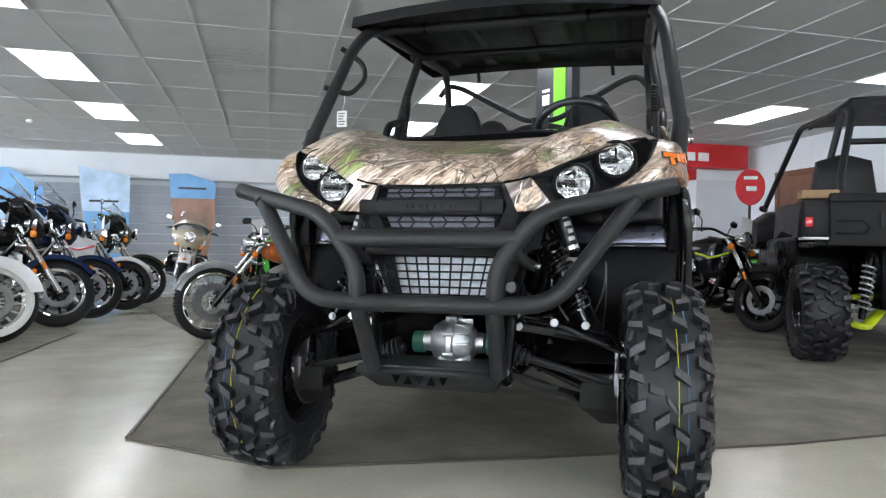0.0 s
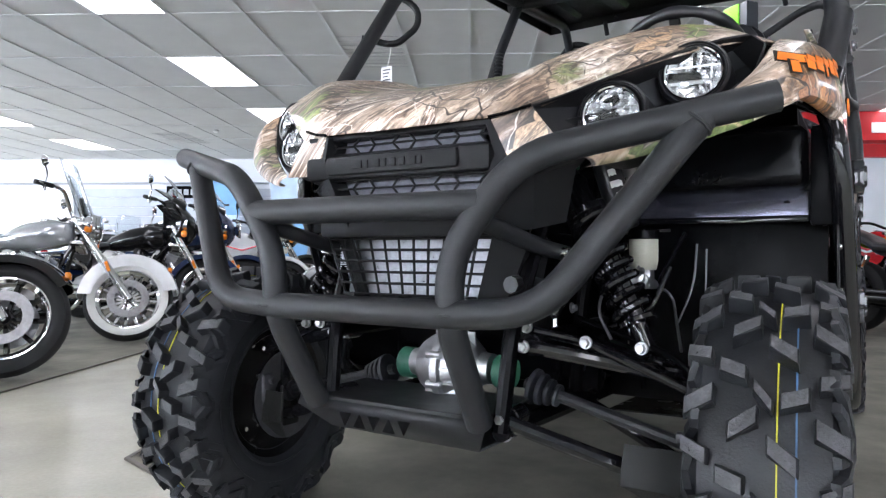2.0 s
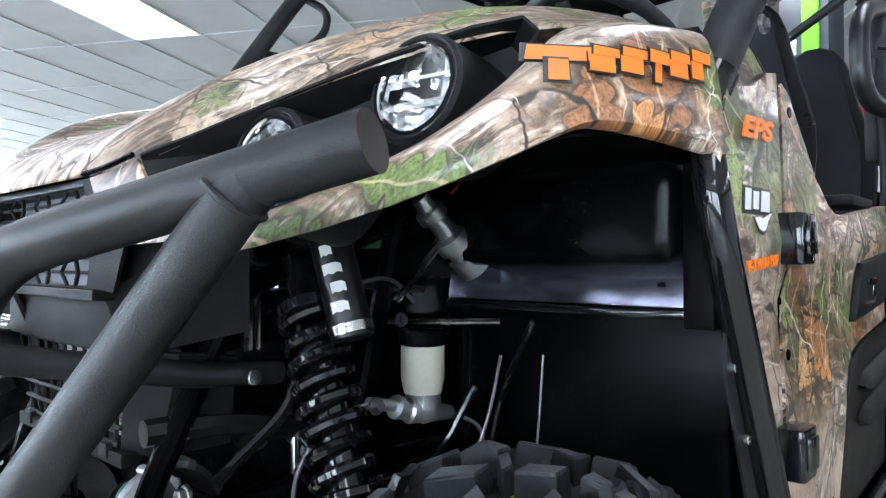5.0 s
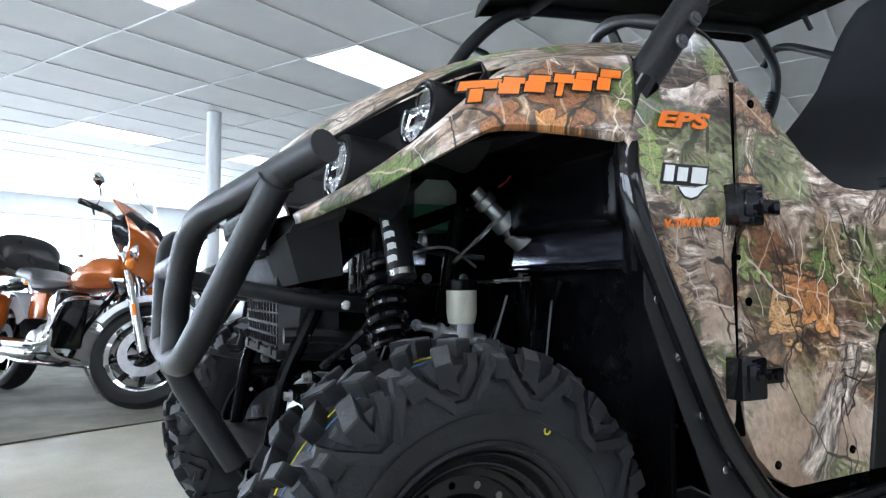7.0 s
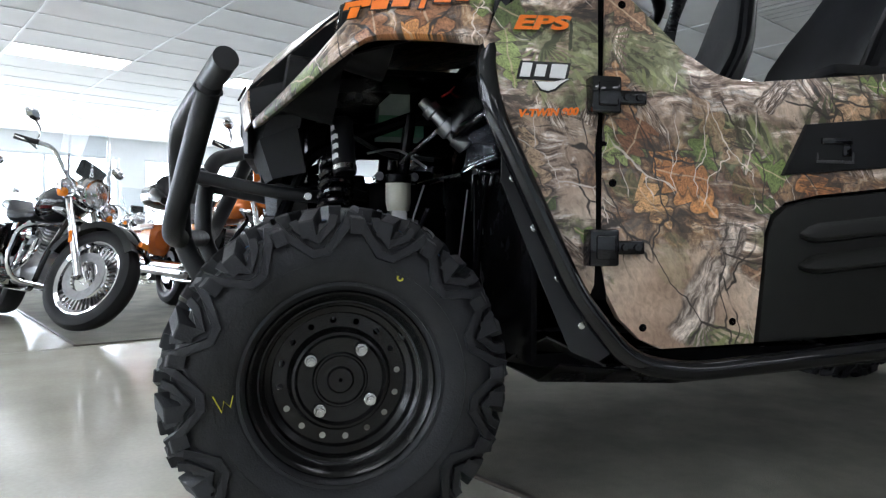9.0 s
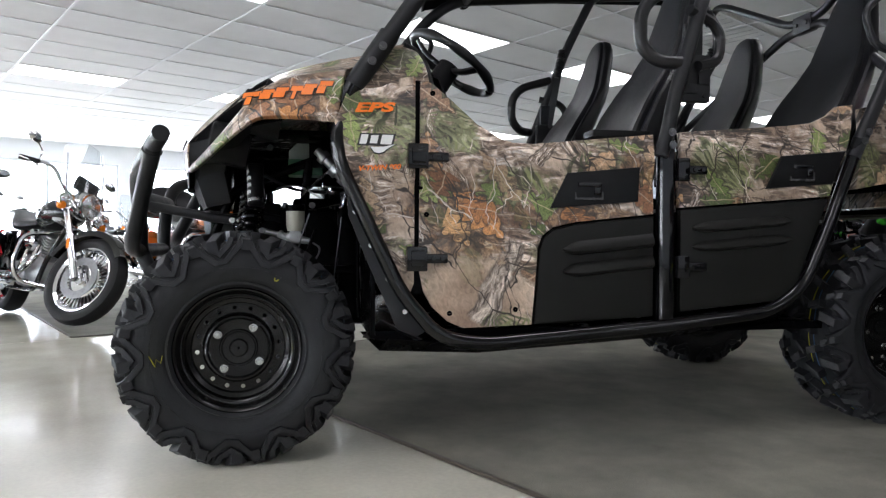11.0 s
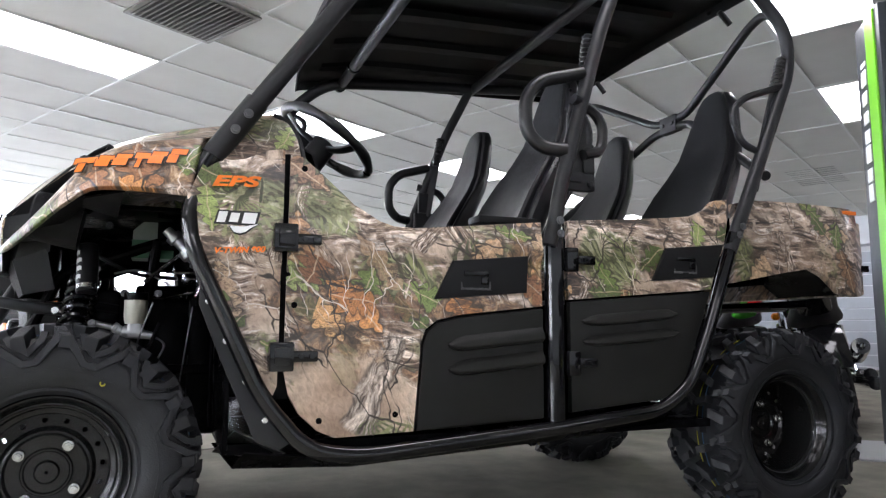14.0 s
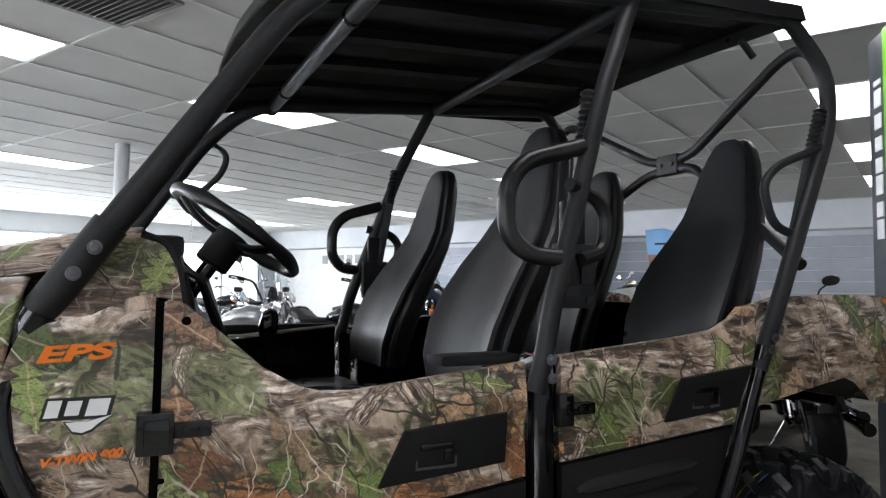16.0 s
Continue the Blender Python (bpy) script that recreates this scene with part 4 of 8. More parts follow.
        for y, r in ((-0.008, 0.0565), (0.006, 0.051), (0.016, 0.040), (0.022, 0.027), (0.025, 0.012)):
            rows.append([(math.cos(2 * math.pi * k / n) * r * jig.uniform(0.93, 1.04), y + jig.uniform(-0.004, 0.004), math.sin(2 * math.pi * k / n) * r * jig.uniform(0.93, 1.04)) for k in range(n)])
        loft(bm, rows, close_cols=True)
        for q in (-1, 1):
            box(bm, -0.052, 0.052, 0.002, 0.010, q * 0.017 - 0.002, q * 0.017 + 0.002, m=pose(0, 0, 0, q * 30))
        for q in (-0.034, 0.034):
            box(bm, q - 0.002, q + 0.002, 0.002, 0.014, -0.040, 0.040)
        part("reflector", bm, REFL, lamp, "faceted mirror reflector", False)
        bm = bmesh.new()
        disc(bm, (0, 0.028, 0), (0, -1, 0), 0.012, 0.026, 16)
        box(bm, -0.050, -0.010, -0.003, 0.01, -0.008, 0.008)
        box(bm, -0.004, 0.004, 0.0, 0.012, 0.010, 0.046)
        part("bulb_shield", bm, GLOSS, lamp)
        bm = bmesh.new()
        prof = [(-0.020, 0.0005), (-0.0195, 0.030), (-0.014, 0.0575), (-0.011, 0.0575), (-0.0165, 0.030), (-0.017, 0.0005)]
        spin(bm, prof, 40, "y", closed=False)
        g = part("lens", bm, LENS, lamp, "clear domed lens")
        g.visible_shadow = False

# grille
gr = new("grille")
gr.parent = utv
rows = [((0.255, -0.205, 0.935), (0.218, -0.222, 0.930)), ((0.285, -0.198, 0.875), (0.235, -0.216, 0.868)), ((0.250, -0.200, 0.800), (0.205, -0.212, 0.806))]
for s in (1, -1):
    bm = flip(loft(bmesh.new(), [[a, b_, (b_[0] - 0.012, b_[1] + 0.05, b_[2])] for a, b_ in rows]), s)
    part("side_trim", thick(bm, 0.006), PLAST, gr)
part("centre_bar", box(box(bmesh.new(), -0.225, 0.225, -0.216, -0.155, 0.842, 0.892, 0.012), -0.16, 0.16, -0.226, -0.21, 0.85, 0.888, 0.008), PLAST, gr, "black bar with a raised wordmark")
bm = bmesh.new()
for i, w in enumerate((0.020, 0.014, 0.020, 0.014, 0.014, 0.014, 0.018, 0.008)):
    x = -0.082 + i * 0.0225
    box(bm, x, x + w, -0.2285, -0.225, 0.860, 0.876, 0.001)
part("raised_mark", bm, PLAST, gr)
part("upper_shelf", B(-0.22, 0.22, -0.21, -0.15, 0.925, 0.935, 0.003), PLAST, gr)
part("lower_shelf", B(-0.22, 0.22, -0.212, -0.15, 0.790, 0.803, 0.003), PLAST, gr)
part("screen_back", B(-0.19, 0.19, -0.172, -0.165, 0.80, 0.93), COREG, gr, "grey core behind the mesh")
for z0, z1 in ((0.895, 0.926), (0.804, 0.840)):
    bm = bmesh.new()
    n = 9
    for k in range(n):
        x = -0.2 + 0.4 * k / (n - 1)
        mid, off = (z0 + z1) / 2, 0.4 / (n - 1) / 4 * (1 if k % 2 else -1)
        tube(bm, [(x - off, -0.20, z0), (x + off * 0.2, -0.202, mid), (x - off, -0.20, z1)], 0.0028, n=6, bend=0)
    for k in range(3):
        z = z0 + (z1 - z0) * (k / 2)
        tube(bm, [(-0.215, -0.199, z), (0.215, -0.199, z)], 0.0025, n=6, bend=0)
    part("mesh_strip", bm, PLAST, gr)
# radiator and its guard
rad = part("radiator", B(-0.20, 0.20, -0.125, -0.09, 0.595, 0.722, 0.004), RADI, utv, "bare aluminium radiator core")
bm = bmesh.new()
for i in range(24):
    z = 0.60 + i * 0.0052
    box(bm, -0.2, 0.2, -0.1285, -0.126, z, z + 0.0022)
tagged(part("fin_pack", bm, RADI, rad, "", False), "", "", "", "stuff")
gd = new("radiator_guard")
gd.parent = utv
for k in range(12):
    t = k / 11
    part("bar", T([(-0.205 + 0.41 * t, -0.158, 0.72), (-0.165 + 0.335 * t, -0.150, 0.600)], 0.003, n=6, bend=0), PLAST, gd)
for k in range(6):
    t = k / 5
    w = 0.205 - 0.04 * (1 - t)
    part("bar", T([(-w, -0.157, 0.602 + 0.117 * t), (w, -0.157, 0.602 + 0.117 * t)], 0.0032, n=6, bend=0), PLAST, gd)
for s in (1, -1):
    for rows in ([[(0.25, -0.175, 0.925), (0.33, -0.130, 0.935), (0.43, -0.05, 0.965)], [(0.205, -0.185, 0.795), (0.285, -0.160, 0.825), (0.335, -0.07, 0.855)]], [[(0.205, -0.165, 0.725), (0.27, -0.13, 0.725), (0.28, -0.06, 0.715)], [(0.165, -0.155, 0.595), (0.215, -0.13, 0.59), (0.25, -0.05, 0.60)]], [[(0.205, -0.195, 0.80), (0.29, -0.17, 0.83), (0.34, -0.08, 0.86)], [(0.205, -0.165, 0.725), (0.28, -0.14, 0.735), (0.31, -0.06, 0.75)]]):
        part("side_panel", thick(flip(loft(bmesh.new(), rows), s), 0.006), NOSE, utv, "black nose panel beside the radiator")
bm = box(bmesh.new(), -0.22, 0.22, -0.172, -0.13, 0.722, 0.795, 0.006)
box(bm, -0.19, 0.19, -0.165, -0.12, 0.578, 0.597, 0.004)
for x in (-0.14, 0.0, 0.14):
    box(bm, x - 0.012, x + 0.012, -0.168, -0.15, 0.585, 0.604, 0.002)
part("nose_panel", bm, PLAST, utv)

# bumper guard
R5 = 0.0245
bg = new("bumper")
bg.parent = utv
tagged(bg, "tubular black powder-coated front bumper guard")
for s in (1, -1):
    part("hoop_tube", flip(T([(0.697, -0.205, 0.922), (0.345, -0.348, 0.840), (0.232, -0.362, 0.690), (0.228, -0.362, 0.575), (0.222, -0.245, 0.385)], R5, n=16, bend=0.07), s), TEXT, bg)
    part("brace_tube", flip(T([(0.603, -0.2432, 0.900), (0.385, -0.358, 0.598), (0.228, -0.364, 0.588)], R5, n=16, bend=0.07), s), TEXT, bg)
    part("stay_tube", flip(T([(0.27, -0.350, 0.745), (0.285, -0.12, 0.700), (0.285, 0.0, 0.690)], 0.016, n=12, bend=0.03), s), TEXT, bg)
    bm = bmesh.new()
    disc(bm, (s * 0.292, -0.054, 0.692), (s, 0, 0), 0.010, 0.022, 12)
    part("bolt", bm, STEEL, bg, "plated bolt")
for s in (1, -1):
    for c, d, r in (((0.590, -0.250, 0.885), (0.218, 0.115, 0.302), 0.0262), ((0.232, -0.362, 0.588), (0, 0, 1), 0.0262)):
        d = Vector(d).normalized()
        e1 = d.orthogonal().normalized()
        e2 = d.cross(e1)
        part("weld_bead", flip(tube(bmesh.new(), [Vector(c) + (e1 * math.cos(2 * math.pi * k / 24) + e2 * math.sin(2 * math.pi * k / 24)) * (r + 0.0008 * (k % 2)) for k in range(24)], 0.0030, n=6, closed=True), s), TEXT, bg)
part("lower_tube", T([(-0.168, -0.364, 0.588), (0.23, -0.364, 0.588)], R5, n=16, bend=0), TEXT, bg)
part("cross_tube", T([(-0.228, -0.356, 0.768), (0.288, -0.356, 0.768)], R5, n=16, bend=0), TEXT, bg)

# skid plate with its cut-outs
sk = part("skid_plate", loft(bmesh.new(), [[(-0.21, -0.235, 0.395), (0.225, -0.235, 0.395)], [(-0.215, -0.245, 0.372), (0.23, -0.245, 0.372)], [(-0.155, -0.205, 0.325), (0.20, -0.205, 0.322)], [(-0.15, 0.30, 0.30), (0.19, 0.30, 0.30)]]), TEXT, utv, "black folded skid plate")
sm = sk.modifiers.new("thickness", "SOLIDIFY")
sm.thickness = 0.006
bm = bmesh.new()
for i in range(5):
    x = -0.085 + i * 0.036
    q = 1 if i % 2 == 0 else -1
    bm.faces.new([bm.verts.new(p) for p in ((x - 0.014, -0.2455, 0.363 + q * 0.013 - 0.008), (x + 0.014, -0.2455, 0.363 + q * 0.013 - 0.008), (x, -0.2455, 0.363 - q * 0.013 - 0.008))])
thick(bm, 0.003)
part("cut_out", bm, DARK, sk, "dark triangular openings", False)
part("shelf", B(-0.205, 0.22, -0.24, -0.02, 0.388, 0.394), TEXT, sk, "", False)

# front differential
bm = spin(bmesh.new(), [(-0.060, 0.004), (-0.060, 0.030), (-0.034, 0.034), (-0.026, 0.052), (-0.004, 0.066), (0.026, 0.074), (0.030, 0.086), (0.046, 0.086), (0.050, 0.076), (0.078, 0.066), (0.102, 0.046), (0.112, 0.034), (0.136, 0.032), (0.136, 0.004)], 28, "x", pose(0, -0.03, 0.445), closed=False)
box(bm, -0.004, 0.078, -0.085, 0.02, 0.372, 0.42, 0.012)
df = part("differential", bm, CAST, utv, "cast aluminium front differential", True, 0.5)
for k in range(8):
    a = 2 * math.pi * (k + 0.5) / 8
    bm = bmesh.new()
    disc(bm, (0.018, -0.03 + 0.082 * math.cos(a), 0.445 + 0.082 * math.sin(a)), (1, 0, 0), 0.0085, 0.036, 10)
    part("cover_bolt", bm, CAST, df)
for k in range(7):
    a = math.radians(100 + 26 * k)
    part("casting_web", box(bmesh.new(), 0.048, 0.100, -0.0022, 0.0022, 0.040, 0.078, 0.001, m=pose(0, -0.03, 0.445) @ Matrix.Rotation(a - math.pi / 2, 4, "X")), CAST, df)
for s in (1, -1):
    x = 0.04 + s * 0.10
    bm = bmesh.new()
    disc(bm, (x, -0.02, 0.44), (s, 0, 0), 0.035, 0.04, 20)
    part("axle_seal", bm, BOOTG, df, "green axle seal")

# suspension, both front corners
for s in (1, -1):
    def S(bm):
        return flip(bm, s)
    for nm, pts, r, mt in (
        ("upper_arm", [(0.26, -0.135, 0.515), (0.40, -0.06, 0.485), (0.56, 0.0, 0.455)], 0.014, GLOSS),
        ("upper_arm", [(0.26, 0.14, 0.515), (0.42, 0.06, 0.485), (0.56, 0.0, 0.455)], 0.014, GLOSS),
        ("lower_arm", [(0.235, -0.175, 0.378), (0.42, -0.10, 0.31), (0.58, 0.0, 0.262)], 0.015, GLOSS),
        ("lower_arm", [(0.235, 0.16, 0.375), (0.42, 0.10, 0.31), (0.58, 0.0, 0.262)], 0.015, GLOSS),
        ("drive_shaft", [(0.20, -0.005, 0.418), (0.57, -0.005, 0.325)], 0.0125, TEXT),
        ("tie_rod", [(0.22, -0.10, 0.545), (0.36, -0.07, 0.520), (0.56, -0.06, 0.44)], 0.009, GLOSS),
        ("brake_hose", [(0.30, 0.02, 0.56), (0.42, 0.0, 0.525), (0.52, -0.04, 0.50), (0.58, -0.03, 0.42)], 0.006, DARK),
        ("frame_rail", [(0.235, -0.19, 0.36), (0.245, -0.16, 0.55), (0.27, -0.05, 0.80), (0.30, 0.30, 0.93)], 0.016, DARK),
        ("frame_rail", [(0.235, -0.19, 0.36), (0.235, 0.45, 0.34)], 0.018, DARK),
        ("frame_rail", [(0.245, 0.16, 0.36), (0.255, 0.16, 0.56), (0.30, 0.20, 0.90)], 0.016, DARK),
        ("frame_rail", [(0.25, -0.16, 0.52), (0.25, 0.40, 0.52)], 0.016, DARK),
    ):
        part(nm, S(T(pts, r, n=10, bend=0.04)), mt, utv)
    for c in ((0.262, -0.15, 0.515), (0.237, -0.19, 0.385), (0.25, -0.11, 0.548), (0.36, -0.085, 0.523), (0.45, -0.035, 0.513), (0.238, -0.175, 0.352)):
        bm = bmesh.new()
        disc(bm, c, (0, -1, 0), 0.0095, 0.014, 6, 0.002)
        disc(bm, (c[0], c[1] + 0.002, c[2]), (0, -1, 0), 0.0125, 0.006, 14)
        part("pivot_bolt", S(bm), ZINC, utv, "plated pivot bolt")
    bm = bmesh.new()
    for c in ((0.262, -0.12, 0.515), (0.237, -0.16, 0.380)):
        disc(bm, (c[0], c[1], c[2]), (0, 1, 0), 0.021, 0.05, 14)
    part("pivot_bush", S(bm), GLOSS, utv)
    bm = bmesh.new()
    for k, x in enumerate((0.215, 0.232, 0.249, 0.266)):
        d = Vector((0.37, 0, -0.093)).normalized()
        disc(bm, Vector((x, -0.005, 0.418 - (x - 0.2) * 0.25)), d, 0.038 - k * 0.005, 0.010, 16)
    part("axle_boot", S(bm), RUBBER, utv, "ribbed rubber axle boot")
    bm = bmesh.new()
    for k, x in enumerate((0.52, 0.535, 0.55, 0.565)):
        disc(bm, (x, -0.005, 0.337 - (x - 0.52) * 0.25), (1, 0, -0.25), 0.022 + k * 0.007, 0.010, 16)
    part("axle_boot", S(bm), RUBBER, utv, "ribbed rubber axle boot")
    part("arm_guard", S(thick(loft(bmesh.new(), [[(0.445, -0.125, 0.355), (0.60, -0.065, 0.340)], [(0.44, -0.135, 0.285), (0.60, -0.075, 0.262)], [(0.50, -0.06, 0.225), (0.60, -0.03, 0.222)]]), 0.004)), PLASTG, utv, "black plastic arm guard")
    bm = bmesh.new()
    spin(bm, [(0.55, 0.02), (0.55, 0.105), (0.565, 0.11), (0.572, 0.10), (0.572, 0.02)], 28, "x", pose(0, 0, 0.322))
    box(bm, 0.535, 0.60, -0.03, 0.03, 0.24, 0.47, 0.01)
    part("steering_knuckle", S(bm), GLOSS, utv, "black cast hub carrier")
    bm = box(bmesh.new(), 0.535, 0.572, -0.095, -0.055, 0.31, 0.385, 0.012)
    for zz in (0.325, 0.368):
        disc(bm, (0.535, -0.074, zz), (-1, 0, 0), 0.010, 0.012, 10)
    part("brake_caliper", S(bm), BOLT, utv, "dark cast brake caliper")
    bm = bmesh.new()
    spin(bm, [(0.546, 0.05), (0.546, 0.115), (0.550, 0.115), (0.550, 0.05)], 32, "x", pose(0, 0, 0.322))
    part("brake_disc", S(bm), BOLT, utv)
    # coil-over shock with its side canister
    a, b_ = Vector((0.450, -0.007, 0.520)), Vector((0.277, 0.028, 0.880))
    ax = (b_ - a).normalized()
    e1 = ax.orthogonal().normalized()
    e2 = ax.cross(e1)
    sh = new("shock_absorber")
    sh.parent = utv
    tagged(sh, "black coil-over shock absorber with side canister")
    bm = bmesh.new()
    disc(bm, a + ax * 0.05, ax, 0.022, 0.20, 16)
    disc(bm, a + ax * 0.29, ax, 0.022, 0.07, 18)
    part("body", S(bm), GLOSS, sh, "black damper body")
    for nm, off, r, h_ in (("lower_eye", -0.02, 0.017, 0.07), ("spring_seat", 0.04, 0.038, 0.010), ("spring_seat", 0.275, 0.041, 0.016)):
        bm = bmesh.new()
        disc(bm, a + ax * off, ax, r, h_, 18)
        part(nm, S(bm), GLOSS, sh, "gloss black")
    L_, n_, turns = 0.225, 132, 8.0
    pts = [a + ax * (0.05 + L_ * i / n_) + (e1 * math.cos(2 * math.pi * turns * i / n_) + e2 * math.sin(2 * math.pi * turns * i / n_)) * 0.036 for i in range(n_ + 1)]
    part("spring", S(T(pts, 0.0082, n=8, bend=0)), GLOSS, sh, "gloss black coil spring")
    ca, cb = Vector((0.401, 0.030, 0.738)), Vector((0.358, 0.024, 0.875))
    cd = (cb - ca).normalized()
    bm = bmesh.new()
    disc(bm, ca, cd, 0.027, 0.14, 24)
    part("canister", S(bm), SATIN, sh, "gloss black gas canister with a white mark")
    bm = bmesh.new()
    spin(bm, [(0, 0.0275), (0, 0.0285), (0.012, 0.0285), (0.012, 0.0275)], 24, "z", Matrix.Translation(ca + cd * 0.008) @ cd.to_track_quat("Z", "Y").to_matrix().to_4x4())
    part("collar", S(bm), STEEL, sh)
    q = cd.to_track_quat("Z", "Y").to_matrix().to_4x4()
    out = q.inverted() @ Vector((0.6, -0.8, 0))
    face = math.atan2(out.y, out.x)
    for k, (w0, w1) in enumerate(((-26, 22), (-14, 26), (-26, 26), (-22, 10))):
        bm = bmesh.new()
        rows = []
        for i in range(5):
            t = face + math.radians(w0 + (w1 - w0) * i / 4)
            rows.append([Matrix.Translation(ca) @ q @ Vector((0.0278 * math.cos(t), 0.0278 * math.sin(t), h_)) for h_ in (0.034 + k * 0.024 + 0.002 * (i % 2), 0.048 + k * 0.024 - 0.003 * (i == 4))])
        part("white_mark", S(thick(loft(bm, rows), 0.0008)), WHITE, sh, "white mark on the canister")

# parts behind the wheel arch
def tank_ring(g, z0, z1, peak):
    out = [(0.13 - g, z0), (0.245 + g, z0), (0.245 + g, z1 - 0.04), (0.205, z1) if peak else (0.245 + g, z1), (0.178, z1 + 0.012) if peak else (0.18, z1), (0.13 - g, z1 - 0.035) if peak else (0.13 - g, z1)]
    return loft(bmesh.new(), [[(x, y, z) for y, z in out] for x in (0.12 - g, 0.22 + g)], close_cols=True, caps=True)


tk = part("coolant_tank", tank_ring(0, 0.858, 0.975, True), TANKM, utv, "translucent coolant tank with green coolant")
part("coolant", tank_ring(0.002, 0.856, 0.912, False), TANKF, tk, "green coolant showing through")
bm = bmesh.new()
spin(bm, [(0, 0.001), (0, 0.026), (0.02, 0.030), (0.065, 0.030), (0.065, 0.001)], 24, "z", pose(0.40, 0.155, 0.655), closed=False)
mc = part("brake_reservoir", bm, CLOUDY, utv, "cloudy plastic brake fluid reservoir")
bm = bmesh.new()
disc(bm, (0.40, 0.155, 0.72), (0, 0, 1), 0.032, 0.022, 20)
part("lid", bm, DARK, mc, "black screw lid")
part("master_cylinder", box(tube(bmesh.new(), [(0.40, 0.055, 0.655), (0.40, 0.10, 0.645), (0.40, 0.12, 0.635), (0.41, 0.20, 0.622)], [0.008, 0.008, 0.016, 0.016, 0.013, 0.013, 0.017, 0.010], n=12, bend=0.01), 0.38, 0.42, 0.135, 0.175, 0.615, 0.658, 0.010), CAST, utv, "cast brake master cylinder")
part("steering_shaft", T([(0.33, 0.17, 0.775), (0.33, 0.41, 0.99)], 0.006, n=8, bend=0), STEEL, utv, "thin plated steering shaft")
d = Vector((0.02, 0.11, -0.11)).normalized()
c0 = Vector((0.325, 0.225, 0.932))
bm = spin(bmesh.new(), [(0, 0.001), (0, 0.014), (0.022, 0.016), (0.024, 0.024), (0.042, 0.024), (0.046, 0.017), (0.076, 0.018), (0.080, 0.030), (0.104, 0.030), (0.108, 0.022), (0.122, 0.022), (0.124, 0.029), (0.158, 0.026), (0.162, 0.001)], 18, "z", Matrix.Translation(c0) @ d.to_track_quat("Z", "Y").to_matrix().to_4x4(), closed=False)
part("power_steering_unit", bm, CAST, utv, "cast power steering unit", True, 0.5)
part("bracket", B(0.285, 0.300, 0.20, 0.36, 0.875, 0.96, 0.004), DARK, utv)
part("push_rod", T([(0.22, 0.235, 0.735), (0.42, 0.305, 0.743)], 0.005, n=8, bend=0), STEEL, utv)
for nm, pts, r, mt in (
    ("cable", [(0.50, 0.20, 0.71), (0.50, 0.17, 0.62), (0.47, 0.15, 0.54)], 0.0022, BOLT), ("cable", [(0.50, 0.30, 0.70), (0.50, 0.285, 0.58), (0.49, 0.27, 0.45)], 0.0018, BOLT),
    ("hose", [(0.44, 0.22, 0.66), (0.40, 0.18, 0.55), (0.30, 0.10, 0.52)], 0.006, GLOSS), ("hose", [(0.24, 0.05, 0.86), (0.33, 0.0, 0.66), (0.30, -0.10, 0.57)], 0.008, GLOSS),
    ("radiator_hose", [(0.24, -0.16, 0.63), (0.25, -0.06, 0.63), (0.24, 0.06, 0.60), (0.16, 0.12, 0.56)], 0.017, SATIN), ("radiator_hose", [(0.22, -0.08, 0.70), (0.24, 0.0, 0.715), (0.18, 0.10, 0.70)], 0.014, SATIN),
    ("brake_line", [(0.41, 0.20, 0.622), (0.44, 0.24, 0.60), (0.46, 0.20, 0.53), (0.50, 0.06, 0.50)], 0.003, BOLT), ("brake_line", [(0.40, 0.06, 0.655), (0.37, 0.02, 0.64), (0.36, -0.03, 0.58), (0.40, -0.06, 0.53)], 0.003, BOLT),
    ("wire_loom", [(0.28, -0.04, 0.90), (0.30, 0.06, 0.84), (0.27, 0.14, 0.80), (0.30, 0.26, 0.79)], 0.006, RUBBER), ("wire_loom", [(0.31, 0.09, 0.80), (0.33, 0.16, 0.815), (0.30, 0.24, 0.77)], 0.003, ZINC),
):
    part(nm, T(pts, r, n=8, bend=0.05), mt, utv)
part("red_wire", T([(0.34, 0.31, 0.975), (0.345, 0.295, 0.955), (0.35, 0.27, 0.94)], 0.0025, n=6, bend=0.01), REDW, utv, "short red wire")
# bright steel strips added as upright glints inside the arch
for y, z, w, zz in ((-0.02, 0.77, 0.007, 0.06), (-0.005, 0.77, 0.004, 0.06), (-0.06, 0.80, 0.006, 0.07), (0.06, 0.56, 0.006, 0.05)):
    part("glint_strip", B(0.235, 0.245, y - w, y + w, z - zz, z + zz, 0.002), STEEL, utv, "bright strip added as a glint")
for x, y, z in ((0.30, 0.07, 0.94), (0.42, 0.05, 0.655), (0.30, 0.02, 0.72), (0.31, 0.12, 0.745), (0.30, 0.21, 0.745), (0.27, -0.02, 0.60), (0.28, 0.05, 0.575)):
    bm = bmesh.new()
    disc(bm, (x, y, z), (1, 0, 0.1), 0.0075, 0.010, 6, 0.001)
    disc(bm, (x - 0.002, y, z), (1, 0, 0.1), 0.011, 0.004, 14)
    part("bolt", bm, BOLT, utv, "dark plated bolt")
part("hose_clamp", spin(bmesh.new(), [(-0.006, 0.0175), (0.006, 0.0175), (0.006, 0.0195), (-0.006, 0.0195)], 24, "y", pose(0.248, -0.12, 0.63)), STEEL, utv, "bright hose clamp")
